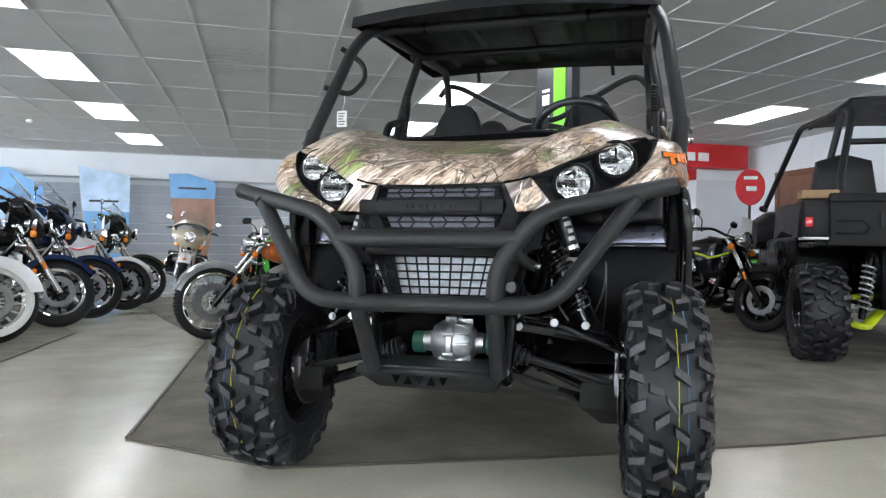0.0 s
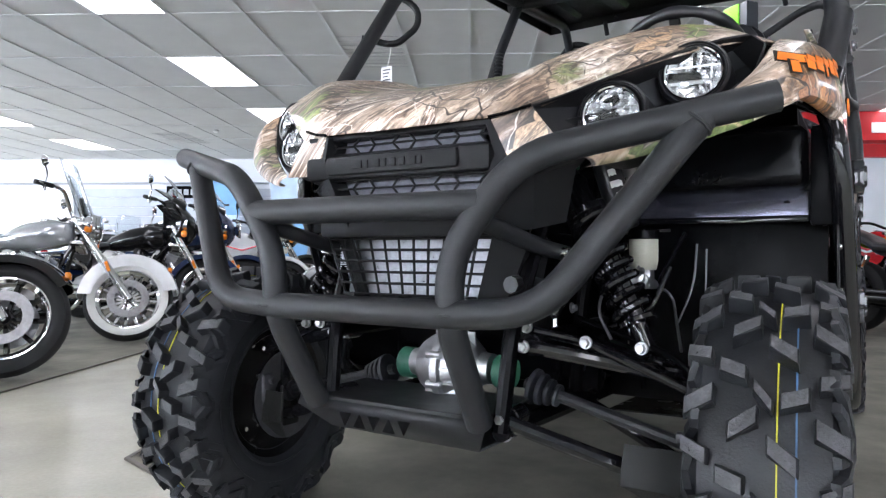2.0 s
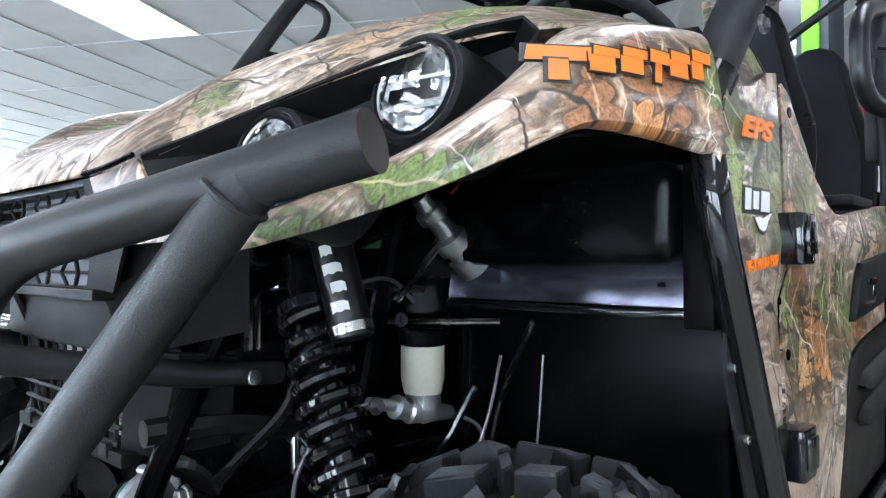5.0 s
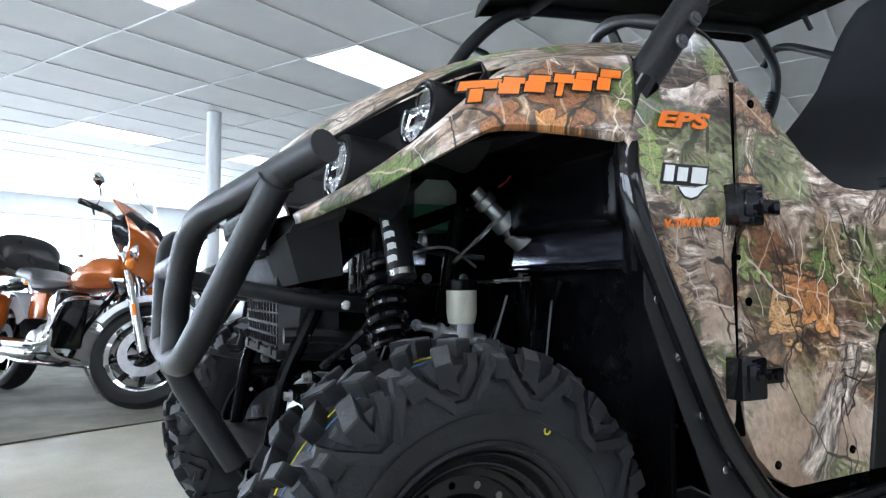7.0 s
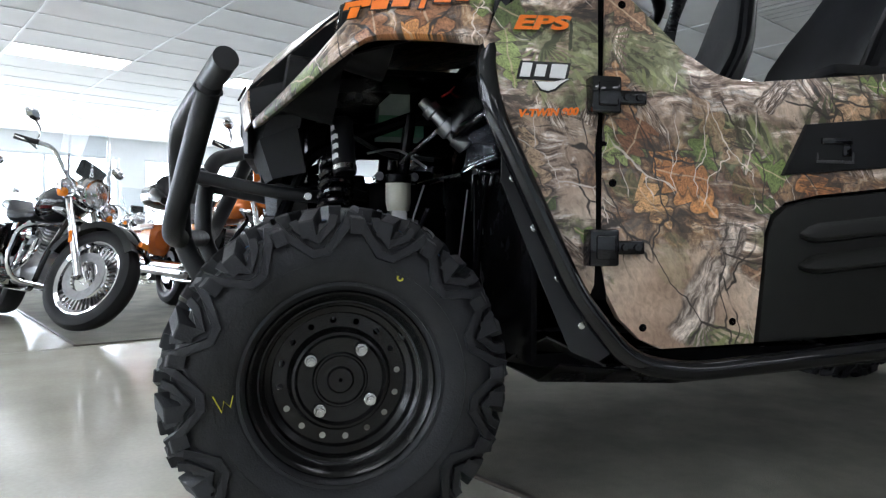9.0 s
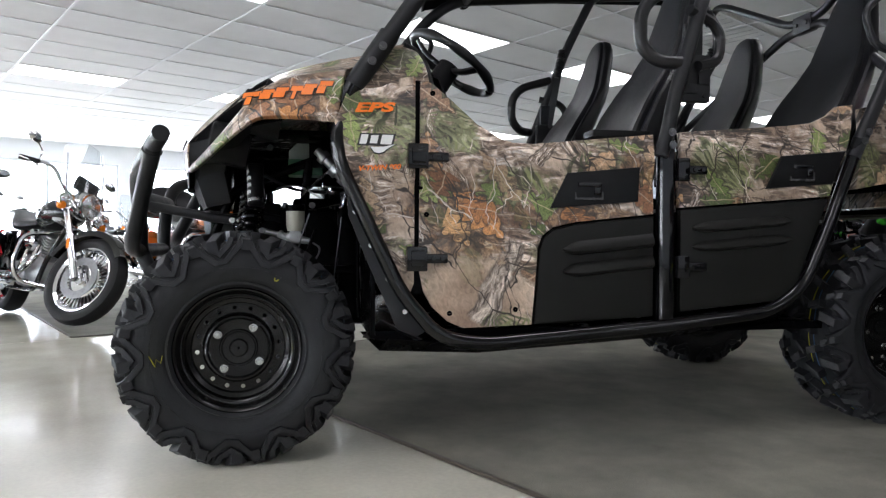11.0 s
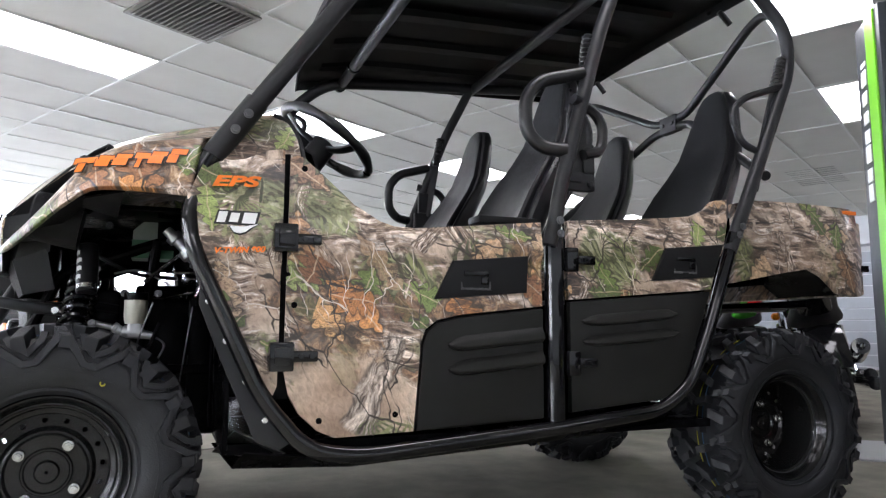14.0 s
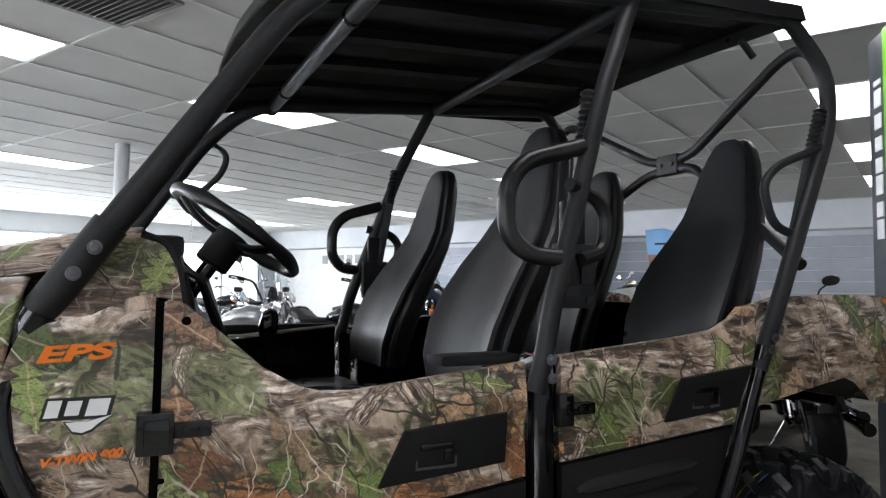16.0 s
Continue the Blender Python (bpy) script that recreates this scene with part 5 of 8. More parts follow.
for s in (1, -1):
    bm = bmesh.new()
    box(bm, 0.28, 0.700, 0.290, 0.42, 0.828, 0.965, 0.030, seg=4)
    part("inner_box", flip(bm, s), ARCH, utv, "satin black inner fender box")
    part("ledge", flip(B(0.28, 0.70, -0.005, 0.005, -0.028, 0.028, 0.002, m=pose(0, 0.352, 0.800, -10)), s), PLATE, utv, "dark angled plate tinted for its ceiling reflection")
    part("ledge_lip", flip(B(0.28, 0.70, 0.335, 0.372, 0.758, 0.771, 0.004), s), GLOSS, utv)
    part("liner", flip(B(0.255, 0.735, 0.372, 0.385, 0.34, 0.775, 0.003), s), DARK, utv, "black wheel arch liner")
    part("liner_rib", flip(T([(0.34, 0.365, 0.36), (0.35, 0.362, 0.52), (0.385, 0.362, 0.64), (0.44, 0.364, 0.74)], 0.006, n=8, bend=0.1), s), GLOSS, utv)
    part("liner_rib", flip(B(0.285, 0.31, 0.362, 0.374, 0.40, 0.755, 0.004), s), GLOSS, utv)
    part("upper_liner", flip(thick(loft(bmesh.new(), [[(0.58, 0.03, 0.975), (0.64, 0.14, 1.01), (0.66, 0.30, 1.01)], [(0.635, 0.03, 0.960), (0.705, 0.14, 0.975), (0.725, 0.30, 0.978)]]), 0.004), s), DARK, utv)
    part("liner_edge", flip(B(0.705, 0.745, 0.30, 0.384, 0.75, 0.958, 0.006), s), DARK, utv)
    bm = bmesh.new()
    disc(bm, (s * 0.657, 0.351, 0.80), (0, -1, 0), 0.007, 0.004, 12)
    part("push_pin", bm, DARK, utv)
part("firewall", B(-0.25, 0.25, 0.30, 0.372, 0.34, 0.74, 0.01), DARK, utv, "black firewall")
# plain dark boxes added to close bright views through the bay
for nm, dims in (("infill_low", (-0.21, 0.22, 0.10, 0.32, 0.40, 0.735)), ("infill_mid", (-0.12, 0.10, 0.14, 0.298, 0.735, 0.782)), ("infill_side", (-0.20, -0.14, 0.06, 0.20, 0.70, 0.765)), ("infill_top", (-0.05, 0.06, 0.25, 0.37, 0.83, 0.95))):
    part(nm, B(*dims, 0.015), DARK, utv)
# added panel that blocks the window light seen through the far side
part("far_view_blocker", B(-0.33, -0.32, -0.05, 0.30, 0.855, 0.98, 0.004), DARK, utv)
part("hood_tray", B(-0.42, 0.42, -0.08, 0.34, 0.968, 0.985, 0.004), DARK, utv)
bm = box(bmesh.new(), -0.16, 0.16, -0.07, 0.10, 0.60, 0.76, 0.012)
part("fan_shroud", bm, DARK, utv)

# body sides
def lift(y, z):
    """How far the body side stands out at y along and z up."""
    x = 0.766 - 0.010 * max(0, y - 1.3)
    x += 0.010 * math.exp(-((z - 0.60) / 0.16) ** 2) - 0.034 * max(0, z - 0.90) - 0.02 * max(0, 0.55 - z)
    crease = 0.80 + 0.05 * max(0, y - 0.5) if y < 1.3 else 0.86 + 0.02 * (y - 1.3)
    return x - 0.011 * min(1, max(0, (crease + 0.02 - z) / 0.04)) + 0.006 * math.exp(-((z - crease - 0.05) / 0.03) ** 2)


COWL = [(0.268, 0.958), (0.300, 1.040), (0.330, 1.048), (0.400, 1.062), (0.455, 1.090), (0.498, 1.098), (0.493, 0.50), (0.478, 0.462), (0.400, 0.605), (0.325, 0.745), (0.292, 0.83)]
DOOR1 = [(0.512, 1.082), (0.520, 1.088), (0.545, 1.080), (0.60, 1.035), (0.68, 0.965), (0.75, 0.925), (0.79, 0.914), (0.85, 0.912), (1.238, 0.952), (1.242, 0.708), (0.99, 0.682), (0.915, 0.666), (0.880, 0.640), (0.866, 0.60), (0.852, 0.374), (0.64, 0.368), (0.595, 0.388), (0.548, 0.432), (0.520, 0.482), (0.508, 0.54)]
LOW1 = [(0.860, 0.374), (0.873, 0.60), (0.886, 0.634), (0.918, 0.659), (0.99, 0.675), (1.243, 0.701), (1.246, 0.390), (0.95, 0.377)]
DOOR2 = [(1.328, 0.962), (1.70, 0.995), (1.80, 1.008), (1.86, 1.034), (1.90, 1.066), (1.955, 1.074), (1.948, 0.985), (1.872, 0.772), (1.330, 0.728)]
LOW2 = [(1.332, 0.722), (1.868, 0.765), (1.758, 0.505), (1.738, 0.452), (1.70, 0.432), (1.335, 0.402)]
HAND1 = [(0.905, 0.722), (0.958, 0.828), (1.188, 0.850), (1.186, 0.745)]
HAND2 = [(1.634, 0.792), (1.680, 0.896), (1.912, 0.918), (1.876, 0.812)]
GRIDZ = [0.42 + 0.04 * i for i in range(17)]
for s in (1, -1):
    def sy(lo, hi, step=0.05):
        return [lo + step * i for i in range(int((hi - lo) / step) + 1)]
    cp = part("cowl_panel", slab(COWL, lift, 0.012, GRIDZ, sy(0.30, 0.5), 0.004, s), CAMO, utv, "camouflage printed cowl side panel")
    d1 = part("front_door", slab(DOOR1, lift, 0.02, GRIDZ, sy(0.55, 1.25), 0.005, s), CAMO, utv, "camouflage printed front door")
    d2 = part("rear_door", slab(DOOR2, lift, 0.02, GRIDZ, sy(1.35, 1.95), 0.005, s), CAMO, utv, "camouflage printed rear door")
    for d, low, (ya, yb_), zz in ((d1, LOW1, (0.945, 1.235), ((0.598, 0.034), (0.533, 0.034))), (d2, LOW2, (1.37, 1.72), ((0.665, 0.028), (0.605, 0.028)))):
        part("lower_panel", slab(low, lambda y, z: lift(y, z) + 0.004, 0.02, (), (), 0.010, s), PLASTG, d, "dark grey moulded lower panel")
        for zc, hh in zz:
            bm = bmesh.new()
            k = 0.10 if d is d1 else 0.08
            rows = []
            for i in range(13):
                y = ya + (yb_ - ya) * i / 12
                w = hh * 0.62 * min(1, (i + 0.3) / 1.7) * (1 if d is d1 else min(1, (12.3 - i) / 1.5))
                z = zc + (y - ya) * k
                x = lift(y, z) + 0.004
                rows.append([(x - 0.002, y, z - w), (x + 0.012, y, z - w * 0.78), (x + 0.016, y, z - w * 0.45), (x + 0.014, y, z + w * 0.15), (x + 0.005, y, z + w * 0.7), (x - 0.002, y, z + w)])
            part("pressed_rib", flip(loft(bm, rows), s), PLASTG, d)
    for d, plate, c, sgn in ((d1, HAND1, (1.025, 0.785), 1), (d2, HAND2, (1.758, 0.855), 1)):
        hp = part("handle_plate", slab(plate, lambda y, z: lift(y, z) + 0.012, 0.012, (), (), 0.004, s), PLAST, d, "black latch plate")
        bm = bmesh.new()
        y, z = c
        x = lift(y, z) + 0.012
        for a, b_, e, f in ((y - 0.046, y + 0.046, z + 0.024, z + 0.030), (y - 0.046, y + 0.046, z - 0.036, z - 0.030), (y - 0.046, y - 0.040, z - 0.03, z + 0.024), (y + 0.040, y + 0.046, z - 0.03, z + 0.024)):
            box(bm, x - 0.002, x + 0.005, a, b_, e, f, 0.0015)
        part("latch_rim", flip(bm, s), LATCH, d)
        part("latch_lever", flip(box(box(bmesh.new(), x - 0.002, x + 0.010, y - 0.036, y + 0.038, z + 0.002, z + 0.016, 0.003), x - 0.002, x + 0.008, y + 0.016, y + 0.038, z - 0.022, z + 0.004, 0.003), s), GLOSS, d, "gloss black pull latch")
    for d, yy, zz in ((d1, 0.505, 0.865), (d1, 0.502, 0.573), (d2, 1.325, 0.845), (d2, 1.325, 0.545)):
        rear = d is d2
        x = 0.772
        bm = box(bmesh.new(), x - 0.01, x + 0.028 * (0.6 if rear else 1), yy - 0.034 + (0.02 if rear else 0), yy + 0.026, zz - 0.036, zz + 0.036, 0.006)
        if not rear:
            box(bm, x + 0.02, x + 0.033, yy - 0.022, yy + 0.018, zz - 0.022, zz + 0.024, 0.004)
        part("hinge", flip(bm, s), GLOSS, d, "gloss black hinge block")
        bm = box(bmesh.new(), x - 0.006, x + 0.010, yy + 0.02, yy + 0.088, zz - 0.014, zz + 0.014, 0.005)
        for q in (0.045, 0.072):
            disc(bm, (x + 0.009, yy + q, zz), (1, 0, 0), 0.007, 0.005, 12)
        part("hinge_strap", flip(bm, s), GLOSS, d)
    for y, z in ((0.548, 1.050), (0.60, 0.412), (0.80, 0.42), (0.53, 0.70)):
        bm = bmesh.new()
        disc(bm, (lift(y, z) - 0.001, y, z), (1, 0, 0), 0.008, 0.003, 12)
        part("push_pin", flip(bm, s), DARK, d1)
    part("door_gap", flip(B(0.745, 0.757, 0.488, 0.52, 0.47, 1.085), s), DARK, utv)
    # glossy lower frame loop and the pillars
    part("frame_loop", flip(T([(0.735, 0.300, 0.985), (0.752, 0.272, 0.930), (0.762, 0.285, 0.835), (0.772, 0.455, 0.475), (0.772, 0.565, 0.345), (0.768, 0.70, 0.322), (0.766, 1.26, 0.362), (0.757, 1.66, 0.398), (0.757, 1.775, 0.48), (0.756, 1.86, 0.66), (0.748, 1.985, 0.96)], 0.021, n=14, bend=0.06), s), GLOSS, utv, "gloss black lower frame tube")
    bm = slab([(0.305, 0.775), (0.325, 0.775), (0.50, 0.42), (0.535, 0.365), (0.50, 0.345), (0.445, 0.37), (0.345, 0.60), (0.305, 0.70)], lambda y, z: 0.757, 0.004, (), (), 0, s)
    gu = part("gusset", bm, TEXT, utv, "black bolted gusset plate")
    for y, z in ((0.327, 0.706), (0.370, 0.611), (0.419, 0.514), (0.468, 0.420)):
        bm = bmesh.new()
        disc(bm, (0.756, y, z), (1, 0, 0), 0.0075, 0.006, 12)
        part("bolt", flip(bm, s), STEEL, gu, "plated bolt")
    part("rocker_panel", flip(thick(loft(bmesh.new(), [[(0.765, 0.42, 0.345), (0.765, 0.70, 0.315), (0.765, 1.26, 0.355), (0.757, 1.68, 0.385)], [(0.70, 0.40, 0.30), (0.70, 0.70, 0.285), (0.70, 1.26, 0.315), (0.70, 1.70, 0.34)], [(0.25, 0.38, 0.295), (0.25, 0.70, 0.28), (0.25, 1.26, 0.30), (0.25, 1.72, 0.31)]]), 0.004), s), DARK, utv)
    part("splash_panel", flip(thick(loft(bmesh.new(), [[(0.75, 0.40, 0.40), (0.76, 0.52, 0.34)], [(0.60, 0.36, 0.33), (0.62, 0.52, 0.30)]]), 0.004), s), PLASTG, utv)
    # pillars of the cage
    part("front_pillar", flip(T([(0.735, 0.318, 1.060), (0.752, 0.410, 1.190), (0.705, 0.735, 1.665), (0.665, 0.890, 1.795), (0.662, 1.62, 1.865), (0.662, 2.15, 1.915)], 0.0255, n=16, bend=0.11), s), TEXT, utv, "black front pillar and roof rail tube")
    part("pillar_foot", flip(T([(0.728, 0.290, 1.020), (0.752, 0.425, 1.215)], 0.030, n=14, bend=0), s), TEXT, utv)
    for y, z in ((0.372, 1.130), (0.402, 1.173)):
        bm = bmesh.new()
        disc(bm, (0.778, y, z), (1, -0.02, 0.1), 0.012, 0.006, 16)
        disc(bm, (0.783, y, z), (1, -0.02, 0.1), 0.008, 0.005, 6, 0.001)
        part("pillar_bolt", flip(bm, s), BOLT, utv, "dark flange bolt")
    part("socket_weld", flip(T([(0.722, 0.285, 0.995), (0.736, 0.325, 1.068)], 0.032, n=14, bend=0), s), GLOSS, utv)
    part("centre_pillar", flip(T([(0.768, 1.262, 0.885), (0.769, 1.285, 0.965), (0.766, 1.305, 1.06), (0.705, 1.500, 1.60), (0.665, 1.625, 1.862)], 0.0225, n=16, bend=0.06), s), TEXT, utv, "black centre pillar tube")
    part("pillar_post", flip(B(0.735, 0.775, 1.258, 1.310, 0.345, 0.925, 0.016, seg=3), s), GLOSS, utv, "gloss black door post")
    for x, y, z in ((0.792, 1.286, 0.957), (0.792, 1.288, 0.918), (0.768, 1.990, 0.955), (0.768, 2.005, 0.985)):
        bm = bmesh.new()
        disc(bm, (x, y, z), (1, 0, 0), 0.012, 0.005, 16)
        disc(bm, (x + 0.004, y, z), (1, 0, 0), 0.007, 0.005, 6, 0.001)
        part("pillar_bolt", flip(bm, s), BOLT, utv, "dark flange bolt")
    part("rear_pillar", flip(T([(0.750, 1.960, 0.90), (0.742, 2.045, 1.06), (0.694, 2.342, 1.60), (0.684, 2.352, 1.76), (0.668, 2.205, 1.915), (0.662, 2.10, 1.912)], 0.0228, n=16, bend=0.09), s), TEXT, utv, "black rear pillar tube")
    # grab loops on the pillars
    part("grab_handle", flip(T([(0.725, 1.420, 1.445), (0.722, 1.265, 1.400), (0.722, 1.215, 1.34), (0.724, 1.215, 1.235), (0.735, 1.26, 1.185), (0.758, 1.335, 1.178)], 0.021, n=12, bend=0.04), s), VINYLS, utv, "padded black grab handle")
    part("grab_handle", flip(T([(0.704, 2.295, 1.53), (0.710, 2.10, 1.46), (0.711, 2.035, 1.40), (0.714, 2.07, 1.29), (0.716, 2.15, 1.265), (0.72, 2.19, 1.29)], 0.0125, n=10, bend=0.04), s), TEXT, utv, "bare black grab loop")
    part("grab_handle", flip(T([(0.745, 1.37, 1.35), (0.715, 1.47, 1.325), (0.71, 1.50, 1.285), (0.715, 1.49, 1.20), (0.745, 1.40, 1.175)], 0.017, n=10, bend=0.04), s), VINYLS, utv, "padded black rear grab handle")
    bm = box(bmesh.new(), 0.705, 0.735, 1.345, 1.450, 1.065, 1.215, 0.006)
    box(bm, 0.707, 0.727, 1.365, 1.428, 1.215, 1.315, 0.006)
    box(bm, 0.733, 0.741, 1.352, 1.366, 1.14, 1.20, 0.003)
    box(bm, 0.733, 0.742, 1.35, 1.40, 1.09, 1.12, 0.003)
    box(bm, 0.733, 0.742, 1.405, 1.445, 1.12, 1.19, 0.003)
    disc(bm, (0.735, 1.43, 1.085), (1, 0, 0), 0.010, 0.008, 12)
    part("belt_bracket", flip(bm, s), TEXT, utv, "black perforated belt bracket")
    for y0, z0, y1, z1, off in ((1.462, 1.545, 1.405, 1.20, -0.012), (2.300, 1.60, 2.12, 1.12, -0.012)):
        x0 = 0.70 + off
        part("belt_webbing", flip(T([(x0, y0, z0), (x0 + 0.02, y1, z1)], 0.022, n=8, bend=0, flat=0.1), s), WEB, utv, "black seat belt webbing")
        bm = bmesh.new()
        d = Vector((0.008, y1 - y0, z1 - z0)).normalized()
        tube(bm, [Vector((x0, y0, z0)) + d * (-0.05 + k * 0.008) for k in range(19)], [0.021 if k % 2 else 0.014 for k in range(19)], n=12, bend=0)
        part("belt_boot", flip(bm, s), VINYLS, utv, "ribbed rubber belt boot")

# passenger grab handle on the front pillar with its price tag
part("grab_handle", T([(-0.705, 0.735, 1.66), (-0.62, 0.80, 1.60), (-0.60, 0.775, 1.52), (-0.635, 0.68, 1.43), (-0.725, 0.60, 1.45)], 0.012, n=10, bend=0.04), TEXT, utv, "black grab loop")
part("tie_string", T([(-0.67, 0.70, 1.44), (-0.665, 0.69, 1.405), (-0.675, 0.685, 1.36)], 0.0015, n=5, bend=0.02), PAPER, utv)
tag = thing("price_tag", "small white paper price tag hung on the grab handle", "price tag", pose(-0.675, 0.682, 1.325))
part("sheet", B(-0.024, 0.024, -0.0008, 0.0008, -0.036, 0.036, 0.0004), PAPER, tag)
bm = bmesh.new()
for i in range(5):
    box(bm, -0.017, 0.017 - 0.005 * (i % 3), -0.0014, -0.0009, 0.022 - i * 0.012, 0.027 - i * 0.012)
part("printed_bar", bm, INK, tag, "", False)

# cross tubes
for nm, pts, r in (
    ("cross_tube", [(-0.66, 0.96, 1.800), (0.66, 0.96, 1.800)], 0.0235), ("cross_tube", [(-0.66, 1.64, 1.862), (0.66, 1.64, 1.862)], 0.0225),
    ("cross_tube", [(-0.72, 0.52, 1.10), (0.72, 0.52, 1.10)], 0.022),
    ("rear_brace", [(0.680, 2.330, 1.785), (0.62, 2.330, 1.860), (0.53, 2.335, 1.840), (0.10, 2.382, 1.612), (-0.10, 2.382, 1.612), (-0.53, 2.335, 1.840), (-0.62, 2.330, 1.860), (-0.680, 2.330, 1.785)], 0.018),
    ("rear_brace", [(0.722, 2.17, 1.18), (0.12, 2.380, 1.572), (-0.12, 2.380, 1.572), (-0.722, 2.17, 1.18)], 0.018),
    ("rear_brace", [(0.700, 2.20, 1.03), (-0.65, 2.20, 1.03)], 0.020),
):
    part(nm, T(pts, r, n=14, bend=0.06), TEXT, utv)
bm = box(bmesh.new(), -0.055, 0.055, 2.36, 2.40, 1.555, 1.632, 0.004)
for x in (-0.03, 0.03):
    disc(bm, (x, 2.36, 1.593), (0, -1, 0), 0.009, 0.006, 12)
part("brace_plate", bm, TEXT, utv)
for x in (-0.66, -0.40, 0.40, 0.66):
    bm = bmesh.new()
    disc(bm, (x - 0.02 if x > 0 else x + 0.02, 0.96, 1.80), (1, 0, 0), 0.028, 0.014, 16)
    part("tube_clamp", bm, GLOSS, utv)

# roof: one moulded shell with a turned-down lip and ribs beneath
def roof_z(y):
    return 1.800 + 0.075 * min(1, max(0, (y - 0.70) / 0.35)) ** 0.7 + 0.052 * max(0, y - 0.95)


ys = [0.700, 0.715, 0.78, 0.90, 1.05, 1.25, 1.45, 1.65, 1.85, 2.00, 2.12, 2.22, 2.26, 2.27]
xs = [-0.705, -0.70, -0.66, -0.60, -0.45, -0.40, -0.15, -0.10, 0.10, 0.15, 0.40, 0.45, 0.60, 0.66, 0.70, 0.705]
rows = []
for j, y in enumerate(ys):
    row = []
    for x in xs:
        z = roof_z(y) + 0.028 * (1 - (x / 0.7) ** 2)
        if abs(x) in (0.45, 0.15) and 0.8 < y < 2.2:
            z += 0.0
        if abs(x) in (0.40, 0.10) and 0.8 < y < 2.2:
            z += 0.018
        if abs(x) > 0.702 or j in (0, len(ys) - 1):
            z -= 0.045
        w = 1 - 0.06 * max(0, (0.95 - y) / 0.25) ** 1.5
        row.append((x * w, y + (0.05 * (x / 0.7) ** 2 if y < 0.95 else -0.03 * (x / 0.7) ** 4 if y > 2.2 else 0), z))
    rows.append(row)
rf = part("roof", thick(loft(bmesh.new(), rows), 0.006), PLAST, utv, "black moulded plastic roof")
for x0, x1 in ((-0.56, -0.50), (-0.31, -0.25), (-0.03, 0.03), (0.25, 0.31), (0.50, 0.56)):
    rows = []
    for i in range(8):
        y = 0.84 + 1.30 * i / 7
        z = roof_z(y) + 0.026 * (1 - ((x0 + x1) / 1.4) ** 2) - 0.004
        rows.append([(x0 - 0.02, y, z), (x0, y, z - 0.018), (x1, y, z - 0.018), (x1 + 0.02, y, z)])
    part("roof_rib", loft(bmesh.new(), rows), PLAST, rf)
for s in (1, -1):
    part("clip", flip(T([(0.40, 2.24, 1.93), (0.41, 2.28, 1.955), (0.39, 2.30, 1.975)], 0.008, n=8, bend=0.01), s), PLAST, rf)
    part("roof_bracket", flip(T([(0.46, 2.25, 1.92), (0.465, 2.30, 1.87)], 0.012, n=8, bend=0), s), TEXT, rf)

# seats
def seat(parent, x0, y0, rise=0.0):
    o = new("seat")
    o.parent = parent
    tagged(o, "black vinyl bucket seat")
    H = [  # height along the back, half width, thickness, depth of the bowl
        (0.0, 0.205, 0.055, 0.02), (0.08, 0.228, 0.060, 0.03), (0.18, 0.240, 0.062, 0.036), (0.28, 0.238, 0.060, 0.034), (0.37, 0.222, 0.055, 0.028),
        (0.45, 0.194, 0.050, 0.020), (0.53, 0.162, 0.046, 0.014), (0.62, 0.136, 0.044, 0.010), (0.69, 0.117, 0.042, 0.006), (0.74, 0.096, 0.038, 0.003), (0.775, 0.068, 0.030, 0.001), (0.79, 0.035, 0.016, 0.0)]
    for nm, zone, mt in (("back_pad", 0.80, VINYL), ("back_shell", 1.0, VINYLS)):
        rows = []
        for h, w, t, bowl in H:
            ybase = np.interp(h, (0.0, 0.12, 0.30, 0.50, 0.66, 0.79), (1.292, 1.308, 1.385, 1.492, 1.526, 1.546))
            z = 0.840 + h * 0.905 + rise * h / 0.79
            row, n = [], 22
            w_ = w * zone
            for k in range(n):
                a = 2 * math.pi * k / n
                c, q = math.cos(a), math.sin(a)
                xx = w_ * math.copysign(abs(c) ** 0.7, c)
                front = -bowl * (abs(c) ** 3) * 1.3
                dy = (t * 0.55 if q < 0 else t) * math.copysign(abs(q) ** 0.6, q)
                yy = ybase + dy + front + (0.016 if nm == "back_shell" else 0)
                row.append((x0 + xx, y0 + yy, z))
            rows.append(row)
        part(nm, loft(bmesh.new(), rows, close_cols=True, caps=True), mt, o)
    m_ = pose(x0, y0, 0)
    part("cushion", blob(bmesh.new(), [(0.70, 0, 0.675, 0.17, 0.03), (0.72, 0, 0.68, 0.215, 0.06), (0.88, 0, 0.695, 0.235, 0.075), (1.06, 0, 0.705, 0.235, 0.075), (1.20, 0, 0.72, 0.21, 0.06)], 18, 3.2, m_ @ Matrix(((0, 1, 0, 0), (1, 0, 0, 0), (0, 0, 1, 0), (0, 0, 0, 1)))), VINYLS, o)
    return o


for y0, xr in ((0.0, -0.345), (0.752, -0.31)):
    seat(utv, 0.365, y0, 0.02 if y0 < 0.1 else 0.06)
    seat(utv, xr, y0, 0.0 if y0 < 0.1 else 0.05)
    for s in (1, -1):
        for k in range(3):
            part("seat_rib", B(s * 0.355 - 0.10, s * 0.355 + 0.10, y0 + 1.33 + k * 0.05, y0 + 1.345 + k * 0.05, 0.98 + k * 0.1, 1.01 + k * 0.1, 0.004), VINYLS, utv)

